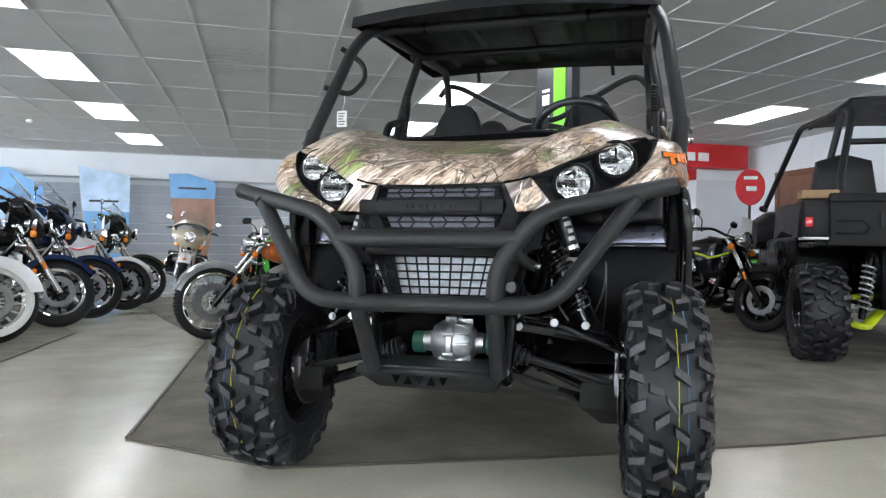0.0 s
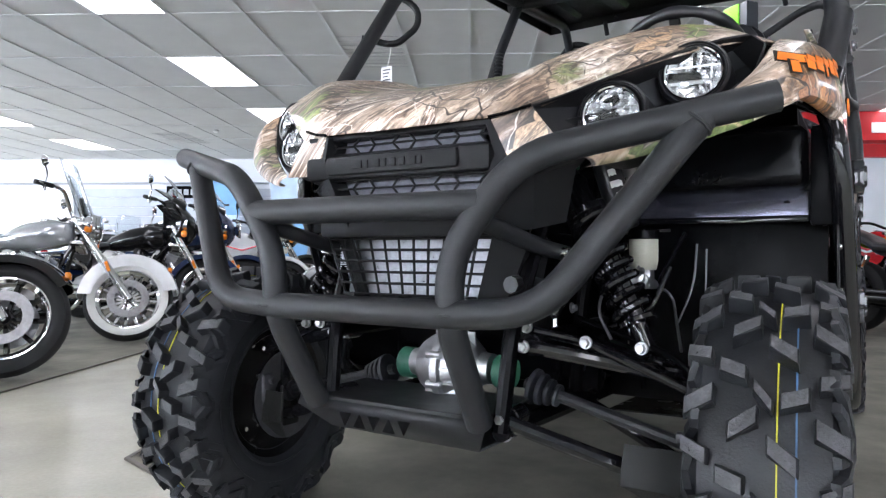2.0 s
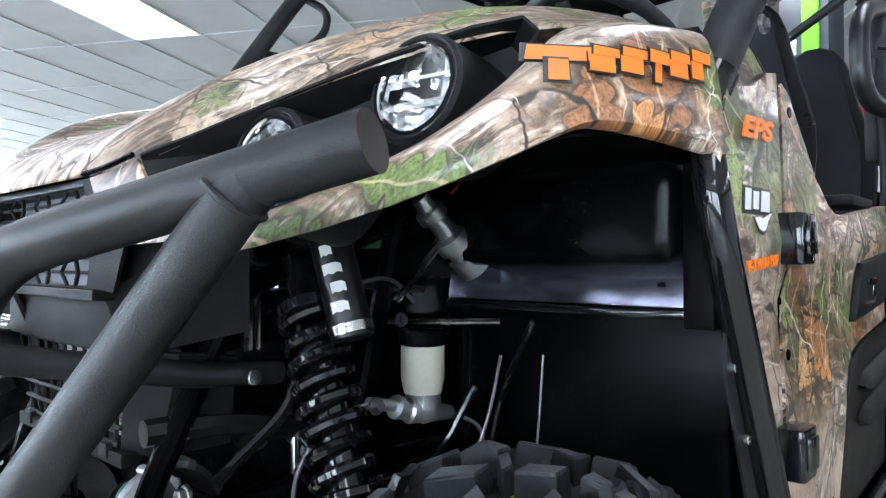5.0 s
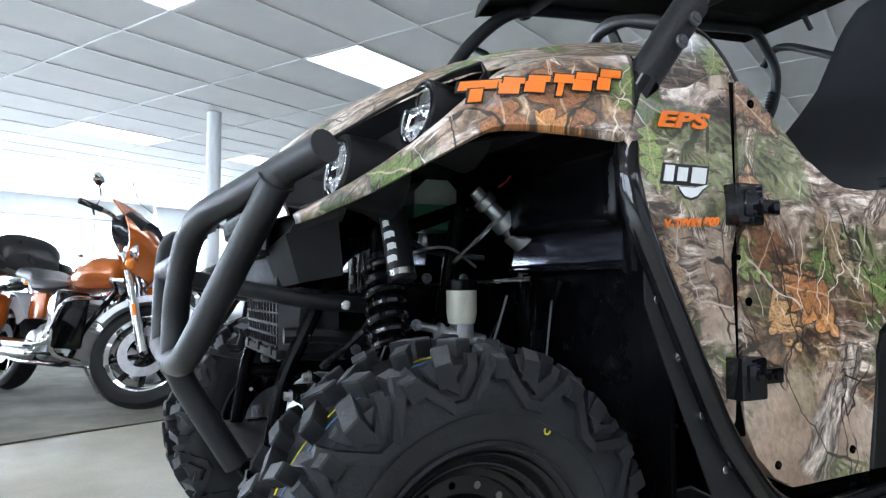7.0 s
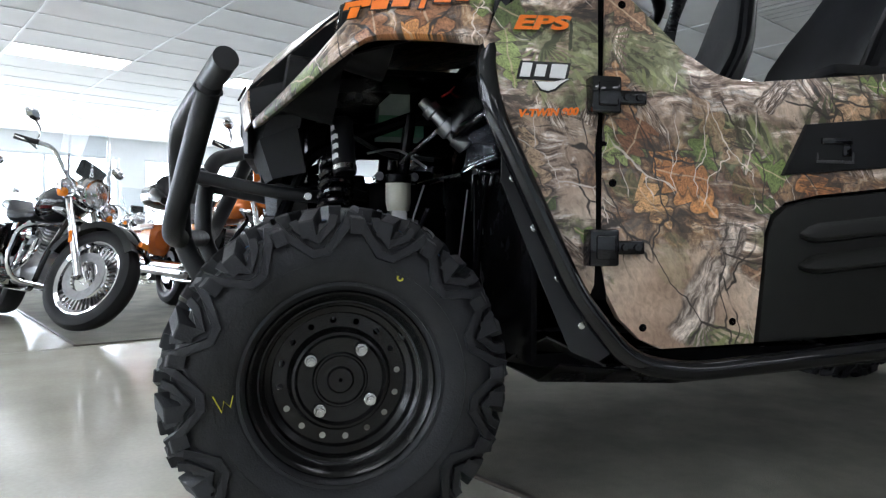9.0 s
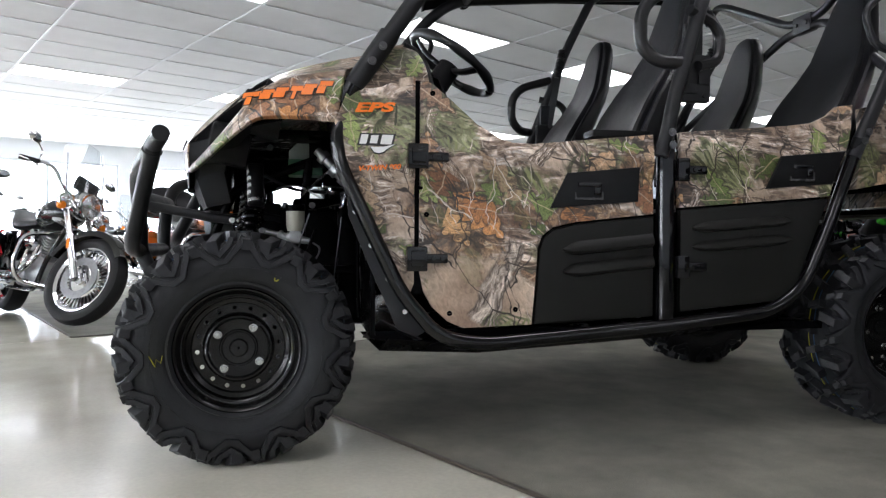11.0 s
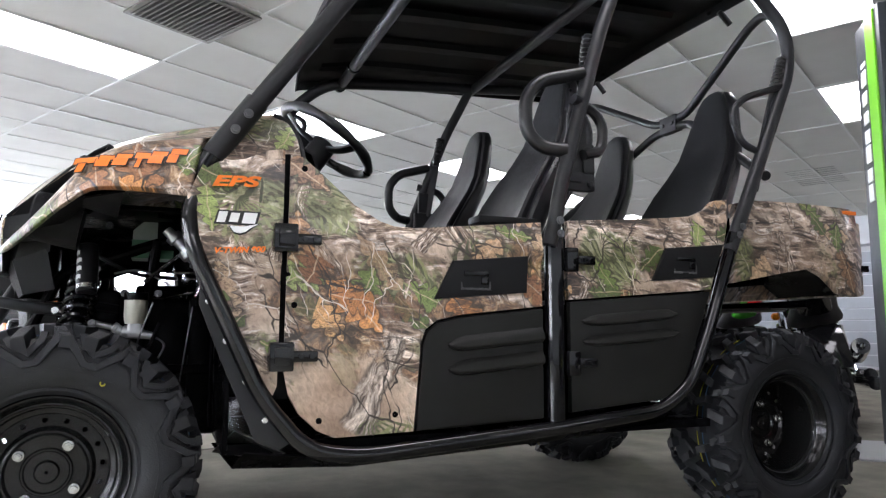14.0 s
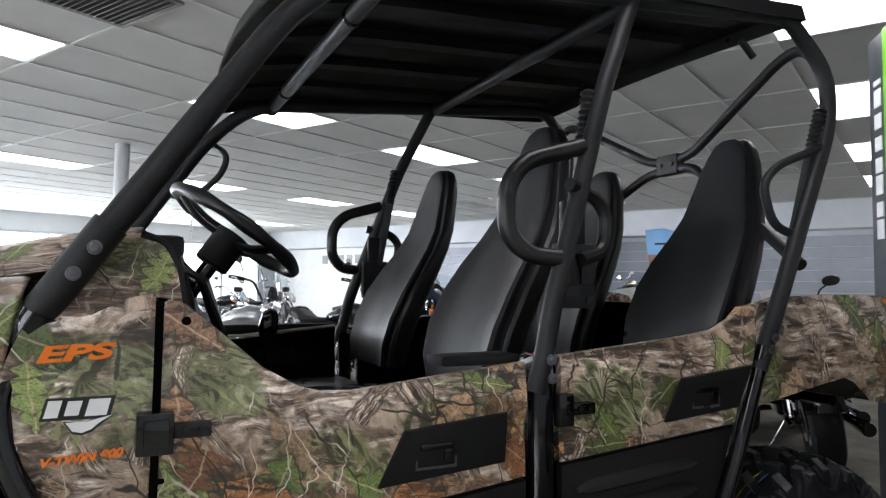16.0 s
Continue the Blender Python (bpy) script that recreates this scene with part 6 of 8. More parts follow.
# upper corners of the cowl beside the windshield line, and black inner door skins
CAP = [(0.330, 1.040), (0.345, 1.075), (0.385, 1.150), (0.425, 1.196), (0.470, 1.206), (0.512, 1.190), (0.535, 1.140), (0.545, 1.072), (0.520, 1.088), (0.498, 1.090), (0.455, 1.082), (0.400, 1.056)]
for s in (1, -1):
    part("cowl_cap", slab(CAP, lambda y, z: 0.752 - 0.42 * max(0, z - 1.06), 0.012, (), (), 0.004, s), CAMO, utv, "camouflage printed upper cowl corner")
    part("cowl_edge", flip(T([(0.690, 0.474, 1.204), (0.692, 0.516, 1.188), (0.712, 0.540, 1.138), (0.738, 0.549, 1.076)], 0.008, n=8, bend=0.02), s), PLAST, utv)
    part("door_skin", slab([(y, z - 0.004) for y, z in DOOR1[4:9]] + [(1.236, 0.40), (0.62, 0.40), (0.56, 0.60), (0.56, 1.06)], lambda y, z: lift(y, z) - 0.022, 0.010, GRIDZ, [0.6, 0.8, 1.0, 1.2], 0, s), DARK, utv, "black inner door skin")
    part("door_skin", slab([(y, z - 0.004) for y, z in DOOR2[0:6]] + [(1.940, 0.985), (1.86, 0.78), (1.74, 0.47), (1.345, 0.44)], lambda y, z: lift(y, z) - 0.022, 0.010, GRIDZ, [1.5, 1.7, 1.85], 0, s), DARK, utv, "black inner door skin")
    if s < 0:
        part("door_edge", flip(T([(0.741, 0.80, 0.916), (0.741, 1.236, 0.955)], 0.005, n=8, bend=0), s), CLOUDY, utv, "pale sealing strip along the door top")

# cabin: dash, tunnel, floor, wheel, shifter
part("dash", thick(loft(bmesh.new(), [[(-0.66, 0.47, 1.17), (-0.2, 0.49, 1.205), (0.2, 0.49, 1.215), (0.66, 0.47, 1.18)], [(-0.66, 0.53, 1.15), (-0.2, 0.57, 1.18), (0.25, 0.575, 1.20), (0.66, 0.545, 1.155)], [(-0.66, 0.57, 1.0), (-0.2, 0.63, 0.98), (0.25, 0.64, 1.0), (0.66, 0.59, 1.0)], [(-0.66, 0.48, 0.70), (-0.2, 0.55, 0.68), (0.25, 0.55, 0.68), (0.66, 0.50, 0.70)]]), 0.01), PLAST, utv, "black moulded dashboard")
bm = box(bmesh.new(), 0.30, 0.43, 0.50, 0.57, 1.17, 1.222, 0.015)
part("dash_end", thick(loft(bmesh.new(), [[(0.655, 0.50, 1.165), (0.655, 0.590, 1.120), (0.645, 0.640, 1.000), (0.640, 0.640, 0.86)], [(0.50, 0.52, 1.180), (0.50, 0.615, 1.125), (0.50, 0.655, 1.000), (0.50, 0.655, 0.86)], [(0.42, 0.52, 1.180), (0.42, 0.600, 1.130), (0.42, 0.645, 1.000), (0.42, 0.645, 0.86)]]), 0.006), PLAST, utv, "black dashboard end beside the column")
part("gauge_pod", bm, PLAST, utv, "black gauge pod behind the wheel")
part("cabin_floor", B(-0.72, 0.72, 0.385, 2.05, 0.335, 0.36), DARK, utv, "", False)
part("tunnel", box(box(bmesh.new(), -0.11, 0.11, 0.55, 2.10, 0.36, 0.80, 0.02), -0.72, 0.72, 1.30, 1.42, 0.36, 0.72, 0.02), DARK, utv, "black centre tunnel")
part("far_door_cap", B(-0.745, -0.70, 0.80, 1.24, 0.925, 0.962, 0.006), PLAST, utv)
part("armrest", B(0.66, 0.742, 1.05, 1.24, 0.945, 0.968, 0.008), PLAST, utv)
part("shifter_stem", T([(0.04, 0.80, 0.80), (0.045, 0.83, 0.97)], 0.009, n=8, bend=0), GLOSS, utv)
part("shifter_knob", blob(bmesh.new(), [(-0.026, 0, 0, 0.010, 0.012), (-0.016, 0, 0.0, 0.022, 0.045), (0.004, 0, 0.01, 0.024, 0.05), (0.026, 0, 0.02, 0.012, 0.03)], 12, 2.2, pose(0.045, 0.83, 0.99, 0, 0, 90)), GLOSS, utv, "gloss black gear knob")
part("belt_buckle", B(0.085, 0.11, 1.69, 1.725, 0.83, 0.90, 0.006), pbr("red_buckle", (0.45, 0.02, 0.02), 0.4), utv, "red buckle release")
wheel = new("steering_wheel")
wheel.parent = utv
tagged(wheel, "black padded three-spoke steering wheel")
wm = Matrix.Translation((0.365, 0.688, 1.240)) @ Matrix.Scale(0.95, 4) @ Vector((0, 0.57, 0.82)).to_track_quat("Z", "Y").to_matrix().to_4x4()
wheel.matrix_local = wm
n = 40
part("wheel_rim", tube(bmesh.new(), [(0.168 * math.cos(2 * math.pi * k / n), 0.168 * math.sin(2 * math.pi * k / n), 0) for k in range(n)], [0.0165 + 0.002 * math.cos(2 * math.pi * k / n * 8) for k in range(n)], n=12, closed=True), VINYLS, wheel)
for a in (90, 210, 330):
    c, q = math.cos(math.radians(a)), math.sin(math.radians(a))
    part("spoke", T([(0.03 * c, 0.03 * q, -0.03), (0.10 * c, 0.10 * q, -0.028), (0.164 * c, 0.164 * q, 0)], 0.016, n=10, bend=0.04, flat=0.5), VINYLS, wheel)
bm = bmesh.new()
disc(bm, (0, 0, -0.105), (0, 0, 1), 0.043, 0.095, 24)
part("hub", bm, PLAST, wheel)
part("column", T([(0, 0, -0.05), (0, 0, -0.20)], 0.020, n=12, bend=0), GLOSS, wheel)
bm = bmesh.new()
disc(bm, (0.03, 0.0, -0.13), (1, 0, 0), 0.012, 0.05, 10)
disc(bm, (0, 0.0, -0.16), (0, 1, 0.2), 0.018, 0.06, 12)
part("tilt_lever", bm, STEEL, wheel)

# cargo bed
BED = [(2.005, 0.800), (2.035, 1.075), (2.10, 1.092), (2.35, 1.098), (2.60, 1.094), (2.66, 1.078), (2.685, 1.03), (2.70, 0.90), (2.695, 0.775), (2.60, 0.765), (2.52, 0.775), (2.44, 0.835), (2.37, 0.862), (2.24, 0.842)]
bed = new("cargo_bed")
bed.parent = utv
tagged(bed, "camouflage printed cargo bed")
for s in (1, -1):
    part("bed_side", slab(BED, lambda y, z: 0.712 + 0.012 * math.exp(-((z - 0.93) / 0.1) ** 2) - 0.10 * max(0, (y - 2.55) / 0.15) ** 2 * 0.6 - (0.006 if z > 1.02 else 0), 0.03, GRIDZ, [2.05 + 0.05 * i for i in range(13)], 0.006, s), CAMO, bed)
    part("reflector", flip(B(0.655, 0.662, 2.55, 2.63, 1.072, 1.086, 0.002, m=pose(0.045, 0, 0)), s), ORANGE, bed, "small orange side reflector")
    part("bed_arch", flip(thick(loft(bmesh.new(), [[(0.70, 2.23, 0.85), (0.70, 2.37, 0.872), (0.70, 2.45, 0.84), (0.68, 2.55, 0.775)], [(0.40, 2.23, 0.85), (0.40, 2.37, 0.872), (0.40, 2.45, 0.84), (0.40, 2.55, 0.775)]]), 0.004), s), DARK, bed)
part("tailgate", B(-0.64, 0.64, 2.70, 2.735, 0.775, 1.06, 0.012), CAMO, bed, "camouflage printed tailgate")
part("bed_floor", B(-0.64, 0.69, 2.17, 2.70, 0.862, 0.885), DARK, bed, "", False)
part("bed_front", B(-0.66, 0.69, 2.17, 2.19, 0.80, 1.06), DARK, bed, "", False)
for nm, pts, r in (("rear_frame", [(0.30, 1.7, 0.40), (0.30, 2.0, 0.72), (0.30, 2.68, 0.74)], 0.02), ("rear_frame", [(-0.30, 1.7, 0.40), (-0.30, 2.0, 0.72), (-0.30, 2.68, 0.74)], 0.02), ("rear_frame", [(-0.5, 2.6, 0.745), (0.5, 2.6, 0.745)], 0.018), ("rear_axle", [(-0.55, 2.176, 0.322), (0.55, 2.176, 0.322)], 0.018), ("rear_arm", [(0.25, 2.05, 0.33), (0.56, 2.17, 0.27)], 0.018), ("rear_arm", [(-0.25, 2.05, 0.33), (-0.56, 2.17, 0.27)], 0.018), ("rear_arm", [(0.25, 2.1, 0.52), (0.56, 2.17, 0.46)], 0.016), ("rear_arm", [(-0.25, 2.1, 0.52), (-0.56, 2.17, 0.46)], 0.016)):
    part(nm, T(pts, r, n=10, bend=0.05), GLOSS, utv)
part("engine_block", B(-0.24, 0.24, 1.75, 2.35, 0.36, 0.70, 0.04), DARK, utv, "black engine and transaxle under the bed")

# decals on the left side: words as lettering, brand marks as plain shapes
SIDE = Matrix(((0, 0, 1, 0), (1, 0, 0, 0), (0, 1, 0, 0), (0, 0, 0, 1)))
letters("decal_letters", "EPS", 0.052, Matrix.Translation((0.7715, 0.375, 1.000)) @ pose(0, 0, 0, 2.5, 0, 0) @ SIDE @ Matrix.Diagonal((1.42, 0.68, 1, 1)), ORANGE, utv, 0.0012, 0.25, 0.002)
letters("decal_letters", "V-TWIN 800", 0.026, Matrix.Translation((0.7715, 0.392, 0.831)) @ pose(0, 0, 0, 4, 0, 0) @ SIDE @ Matrix.Diagonal((0.86, 0.74, 1, 1)), ORANGE, utv, 0.0012, 0.3, 0.001)


def mark(name, spots, material, x, parent, skew=0.25, t=0.0012):
    """Slanted plates laid on the side: (y0, y1, z0, z1)."""
    bm = bmesh.new()
    for y0, y1, z0, z1 in spots:
        k = (z1 - z0) * skew
        bm.faces.new([bm.verts.new((x(y, z) if callable(x) else x, y, z)) for y, z in ((y0, z0), (y1, z0), (y1 + k, z1), (y0 + k, z1))])
    thick(bm, t)
    return part(name, bm, material, parent, "", False)


lx = lambda y, z: lift(y, z) + 0.0012
mark("black_mark", [(0.330, 0.432, 0.893, 0.929)], BLACKD, lx, utv)
up = lambda y, z: lift(y, z) + 0.0022
for y0, y1, z0, z1 in ((0.336, 0.356, 0.898, 0.925), (0.365, 0.386, 0.900, 0.923), (0.395, 0.427, 0.898, 0.925)):
    mark("white_mark", [(y0, y1, z0, z1)], WHITE, up, utv)
for dx, g, first in ((0.0018, 0.004, True), (0.003, 0.0, False)):
    ring = [(0.368 - g, 0.889 + g * 0.4), (0.378, 0.875 - g), (0.392, 0.872 - g), (0.406 + g * 0.3, 0.877 - g), (0.416 + g, 0.886 - g * 0.4), (0.436 + g, 0.898 + g * 0.5), (0.414, 0.893 + g * 0.4), (0.398, 0.889), (0.384, 0.890)]
    part("black_mark" if first else "white_mark", thick((lambda m_: (m_.faces.new([m_.verts.new((lift(y, z) + dx, y, z)) for y, z in ring]), m_)[1])(bmesh.new()), 0.001), BLACKD if first else WHITE, utv, "" if first else "white tail-shaped mark", False)


def fender_x(y, z):
    """The fender's outer face."""
    a, b_ = FEND[0], FEND[1]
    for p, q in zip(FEND, FEND[1:]):
        if p[1][1] <= y <= q[1][1]:
            a, b_ = p, q
    t = (y - a[1][1]) / max(1e-6, b_[1][1] - a[1][1])
    sh, lo2 = Vector(a[1]).lerp(Vector(b_[1]), t), Vector(a[2]).lerp(Vector(b_[2]), t)
    k = (sh.z - z) / max(1e-6, sh.z - lo2.z)
    return sh.x + (lo2.x - sh.x) * k + 0.006 * (1 - abs(2 * k - 1)) + 0.0035


# the wordmark: leaning orange plates with slits, on a black edge
WORD = [(0.000, 0.052), (0.058, 0.090), (0.096, 0.130), (0.136, 0.168), (0.174, 0.208), (0.216, 0.252)]
for i, (y0, y1) in enumerate(WORD):
    zb, zt = 1.016 + y0 * 0.10 - (0.008 if i in (0, 3) else 0), 1.042 + y0 * 0.13 + (0.004 if i in (0, 5) else 0)
    zm, w, lean = zb + (zt - zb) * 0.5, y1 - y0, 0.010
    plates = [(y0 + lean, y1 + lean, zm + 0.004, zt), (y0 + w * (0.30 if i in (0, 3) else 0.0), y0 + w * (0.62 if i in (0, 3, 5) else 0.92), zb, zm + 0.0035)]
    for a, b_, z0, z1 in plates:
        for nm, mt, g, lay in (("black_mark", BLACKD, 0.0025, 0.0), ("orange_mark", ORANGE, 0.0, 0.0014)):
            bm = bmesh.new()
            k = (z1 - z0) * 0.35
            ring = [(a - g, z0 - g), (b_ + g, z0 - g), (b_ + k + g, z1 + g), (a + k - g, z1 + g)]
            bm.faces.new([bm.verts.new((fender_x(y, z) + lay, y, z)) for y, z in ring])
            part(nm, thick(bm, 0.0008), mt, utv, "orange wordmark plate" if nm == "orange_mark" else "", False)

# ---- motorcycles: local x runs forward, y to the left, z up ----
def paint(name, col, metal=0.0, rough=0.18):
    return pbr(name, col, rough, metal, 0.12, 6, coat=0.6, rvary=0.04)


P_ORANGE, P_BLACK, P_SILVER = paint("orange_metallic_paint", (0.48, 0.115, 0.012), 0.3), pbr("black_bike_paint", (0.006, 0.006, 0.007), 0.10, 0, 0.15, 6, rvary=0.04), paint("silver_bike_paint", (0.50, 0.52, 0.54), 0.6)
P_BLUE, P_WHITE, P_GOLD = paint("deep_blue_paint", (0.006, 0.020, 0.075), 0.2), paint("white_bike_paint", (0.74, 0.75, 0.76)), paint("champagne_paint", (0.52, 0.44, 0.34), 0.5)
P_GREEN, P_LIME, P_RED = paint("bright_green_paint", (0.05, 0.42, 0.03)), paint("lime_green_paint", (0.50, 0.62, 0.02)), paint("red_bike_paint", (0.55, 0.012, 0.02))
P_OLIVE = paint("dark_olive_paint", (0.030, 0.034, 0.018), 0.3)
AMBER = pbr("amber_lens", (0.75, 0.20, 0.01), 0.15, 0, 0.05, 8, coat=0.5)
REDLENS = pbr("red_lens", (0.55, 0.01, 0.01), 0.15, 0, 0.05, 8, coat=0.5)
SCREEN = glass("tinted_screen", (0.80, 0.84, 0.86))
BTYRE = pbr("street_tyre_rubber", (0.011, 0.011, 0.012), 0.6, 0, 0.25, 16, 0.3, 300, spec=0.3)
WALL = pbr("whitewall_rubber", (0.70, 0.70, 0.68), 0.55, 0, 0.08, 10)


def bike_wheel(parent, name, x, R, w, spokes, wall=False, rimmat=None, knob=False):
    o = new(name)
    o.parent = parent
    o.matrix_local = pose(x, 0, R)
    h = w / 2
    rin = R - w * 0.72
    bm = spin(bmesh.new(), [(h * 0.72, rin), (h * 0.98, rin + w * 0.18), (h, rin + w * 0.36), (h * 0.8, R - w * 0.14), (h * 0.4, R - 0.006), (0, R), (-h * 0.4, R - 0.006), (-h * 0.8, R - w * 0.14), (-h, rin + w * 0.36), (-h * 0.98, rin + w * 0.18), (-h * 0.72, rin)], 40, "y")
    for k in range(30 if knob else 0):
        a = 2 * math.pi * k / 30
        for yy in (-h * 0.5, 0, h * 0.5):
            box(bm, -0.012, 0.012, yy - 0.013, yy + 0.013, R - 0.01, R + 0.006, m=pose(0, 0, 0, 0, math.degrees(a) + (6 if yy == 0 else 0), 0))
    part("tyre", bm, BTYRE, o, "black street tyre")
    if wall:
        for s in (1, -1):
            part("whitewall", spin(bmesh.new(), [(s * h * 0.84, rin + w * 0.03), (s * (h * 0.98 + 0.003), rin + w * 0.16), (s * (h + 0.004), rin + w * 0.34), (s * (h * 0.93 + 0.004), rin + w * 0.46), (s * h * 0.88, rin + w * 0.47), (s * h * 0.80, rin + w * 0.06)], 40, "y"), WALL, o, "white sidewall band")
    rm = rimmat or CHROME
    part("wheel_rim", spin(bmesh.new(), [(h * 0.76, rin + 0.008), (h * 0.80, rin - 0.002), (h * 0.62, rin - 0.022), (0, rin - 0.028), (-h * 0.62, rin - 0.022), (-h * 0.80, rin - 0.002), (-h * 0.76, rin + 0.008), (0, rin - 0.012)], 40, "y"), rm, o)
    bm = bmesh.new()
    disc(bm, (0, -h * 0.9, 0), (0, 1, 0), 0.045, h * 1.8, 20)
    if spokes == "wire":
        for k in range(28):
            a = 2 * math.pi * k / 28
            s = 1 if k % 2 else -1
            tube(bm, [(0.04 * math.cos(a + 0.5 * s), s * h * 0.7, 0.04 * math.sin(a + 0.5 * s)), ((rin - 0.02) * math.cos(a), 0, (rin - 0.02) * math.sin(a))], 0.0028, n=5, bend=0)
    elif spokes == "disc":
        disc(bm, (0, -h * 0.75, 0), (0, 1, 0), rin * 0.55, h * 1.5, 28, 0.03)
        for k in range(36):
            a = 360 * k / 36
            box(bm, rin * 0.52, rin - 0.018, -h * 0.25, h * 0.25, -0.006, 0.006, m=pose(0, 0, 0, 0, a, 0))
    else:
        for k in range(spokes):
            a = 360 * k / spokes
            box(bm, 0.03, rin - 0.016, -h * 0.28, h * 0.28, -0.012, 0.012, 0.004, m=pose(0, 0, 0, 0, a, 0), seg=1)
    part("spokes", bm, STEEL if spokes == "wire" else P_BLACK if spokes == 9 else rm, o)
    for s in (1, -1):
        bm = spin(bmesh.new(), [(s * h * 0.98, rin * 0.42), (s * h * 0.98, rin * 0.66), (s * h * 1.04, rin * 0.66), (s * h * 1.04, rin * 0.42)], 36, "y")
        part("brake_disc", bm, DISCM, o)
    return o


def arc_fender(R, w, a0, a1, drop=0.0):
    rows = []
    n = 18
    for i in range(n + 1):
        a = math.radians(a0 + (a1 - a0) * i / n)
        c, s = math.cos(a), math.sin(a)
        rows.append([(c * (R - 0.055 - drop), -w * 0.56, s * (R - 0.055 - drop)), (c * (R - 0.01), -w * 0.54, s * (R - 0.01)), (c * R, -w * 0.30, s * R), (c * (R + 0.008), 0, s * (R + 0.008)), (c * R, w * 0.30, s * R), (c * (R - 0.01), w * 0.54, s * (R - 0.01)), (c * (R - 0.055 - drop), w * 0.56, s * (R - 0.055 - drop))])
    return thick(loft(bmesh.new(), rows), 0.004)


def moved_bm(bm, m):
    bmesh.ops.transform(bm, matrix=m, verts=bm.verts)
    return bm


def round_lamp(parent, name, c, r, depth=0.09, d=(1, 0, 0.05)):
    bm = bmesh.new()
    d = Vector(d).normalized()
    q = Matrix.Translation(c) @ d.to_track_quat("Z", "Y").to_matrix().to_4x4()
    spin(bm, [(-depth, r * 0.35), (-depth * 0.6, r * 0.8), (0, r), (0.012, r * 1.03), (0.012, r * 0.92), (-depth * 0.3, r * 0.4)], 24, "z", q)
    part(name, bm, CHROME, parent, "chrome lamp shell")
    bm = spin(bmesh.new(), [(0.014, 0.0005), (0.012, r * 0.6), (0.004, r * 0.92), (0.0, r * 0.92), (-0.002, 0.0005)], 24, "z", q, closed=False)
    part(name + "_lens", bm, REFL, parent, "bright glazed lamp face")


# what turns with the fork
TURNS = {"front_wheel", "fork_leg", "fork_tube", "fork_reflector", "fork_clamp", "front_fender", "fender_trim", "fender_lamp", "handlebar", "grip", "lever", "mirror_stem", "mirror", "turn_signal", "headlamp", "headlamp_lens", "nacelle", "passing_lamp", "passing_lamp_lens", "lamp_bar", "windscreen", "screen_brace", "lower_bag", "fairing", "fairing_inner", "price_sheet"}


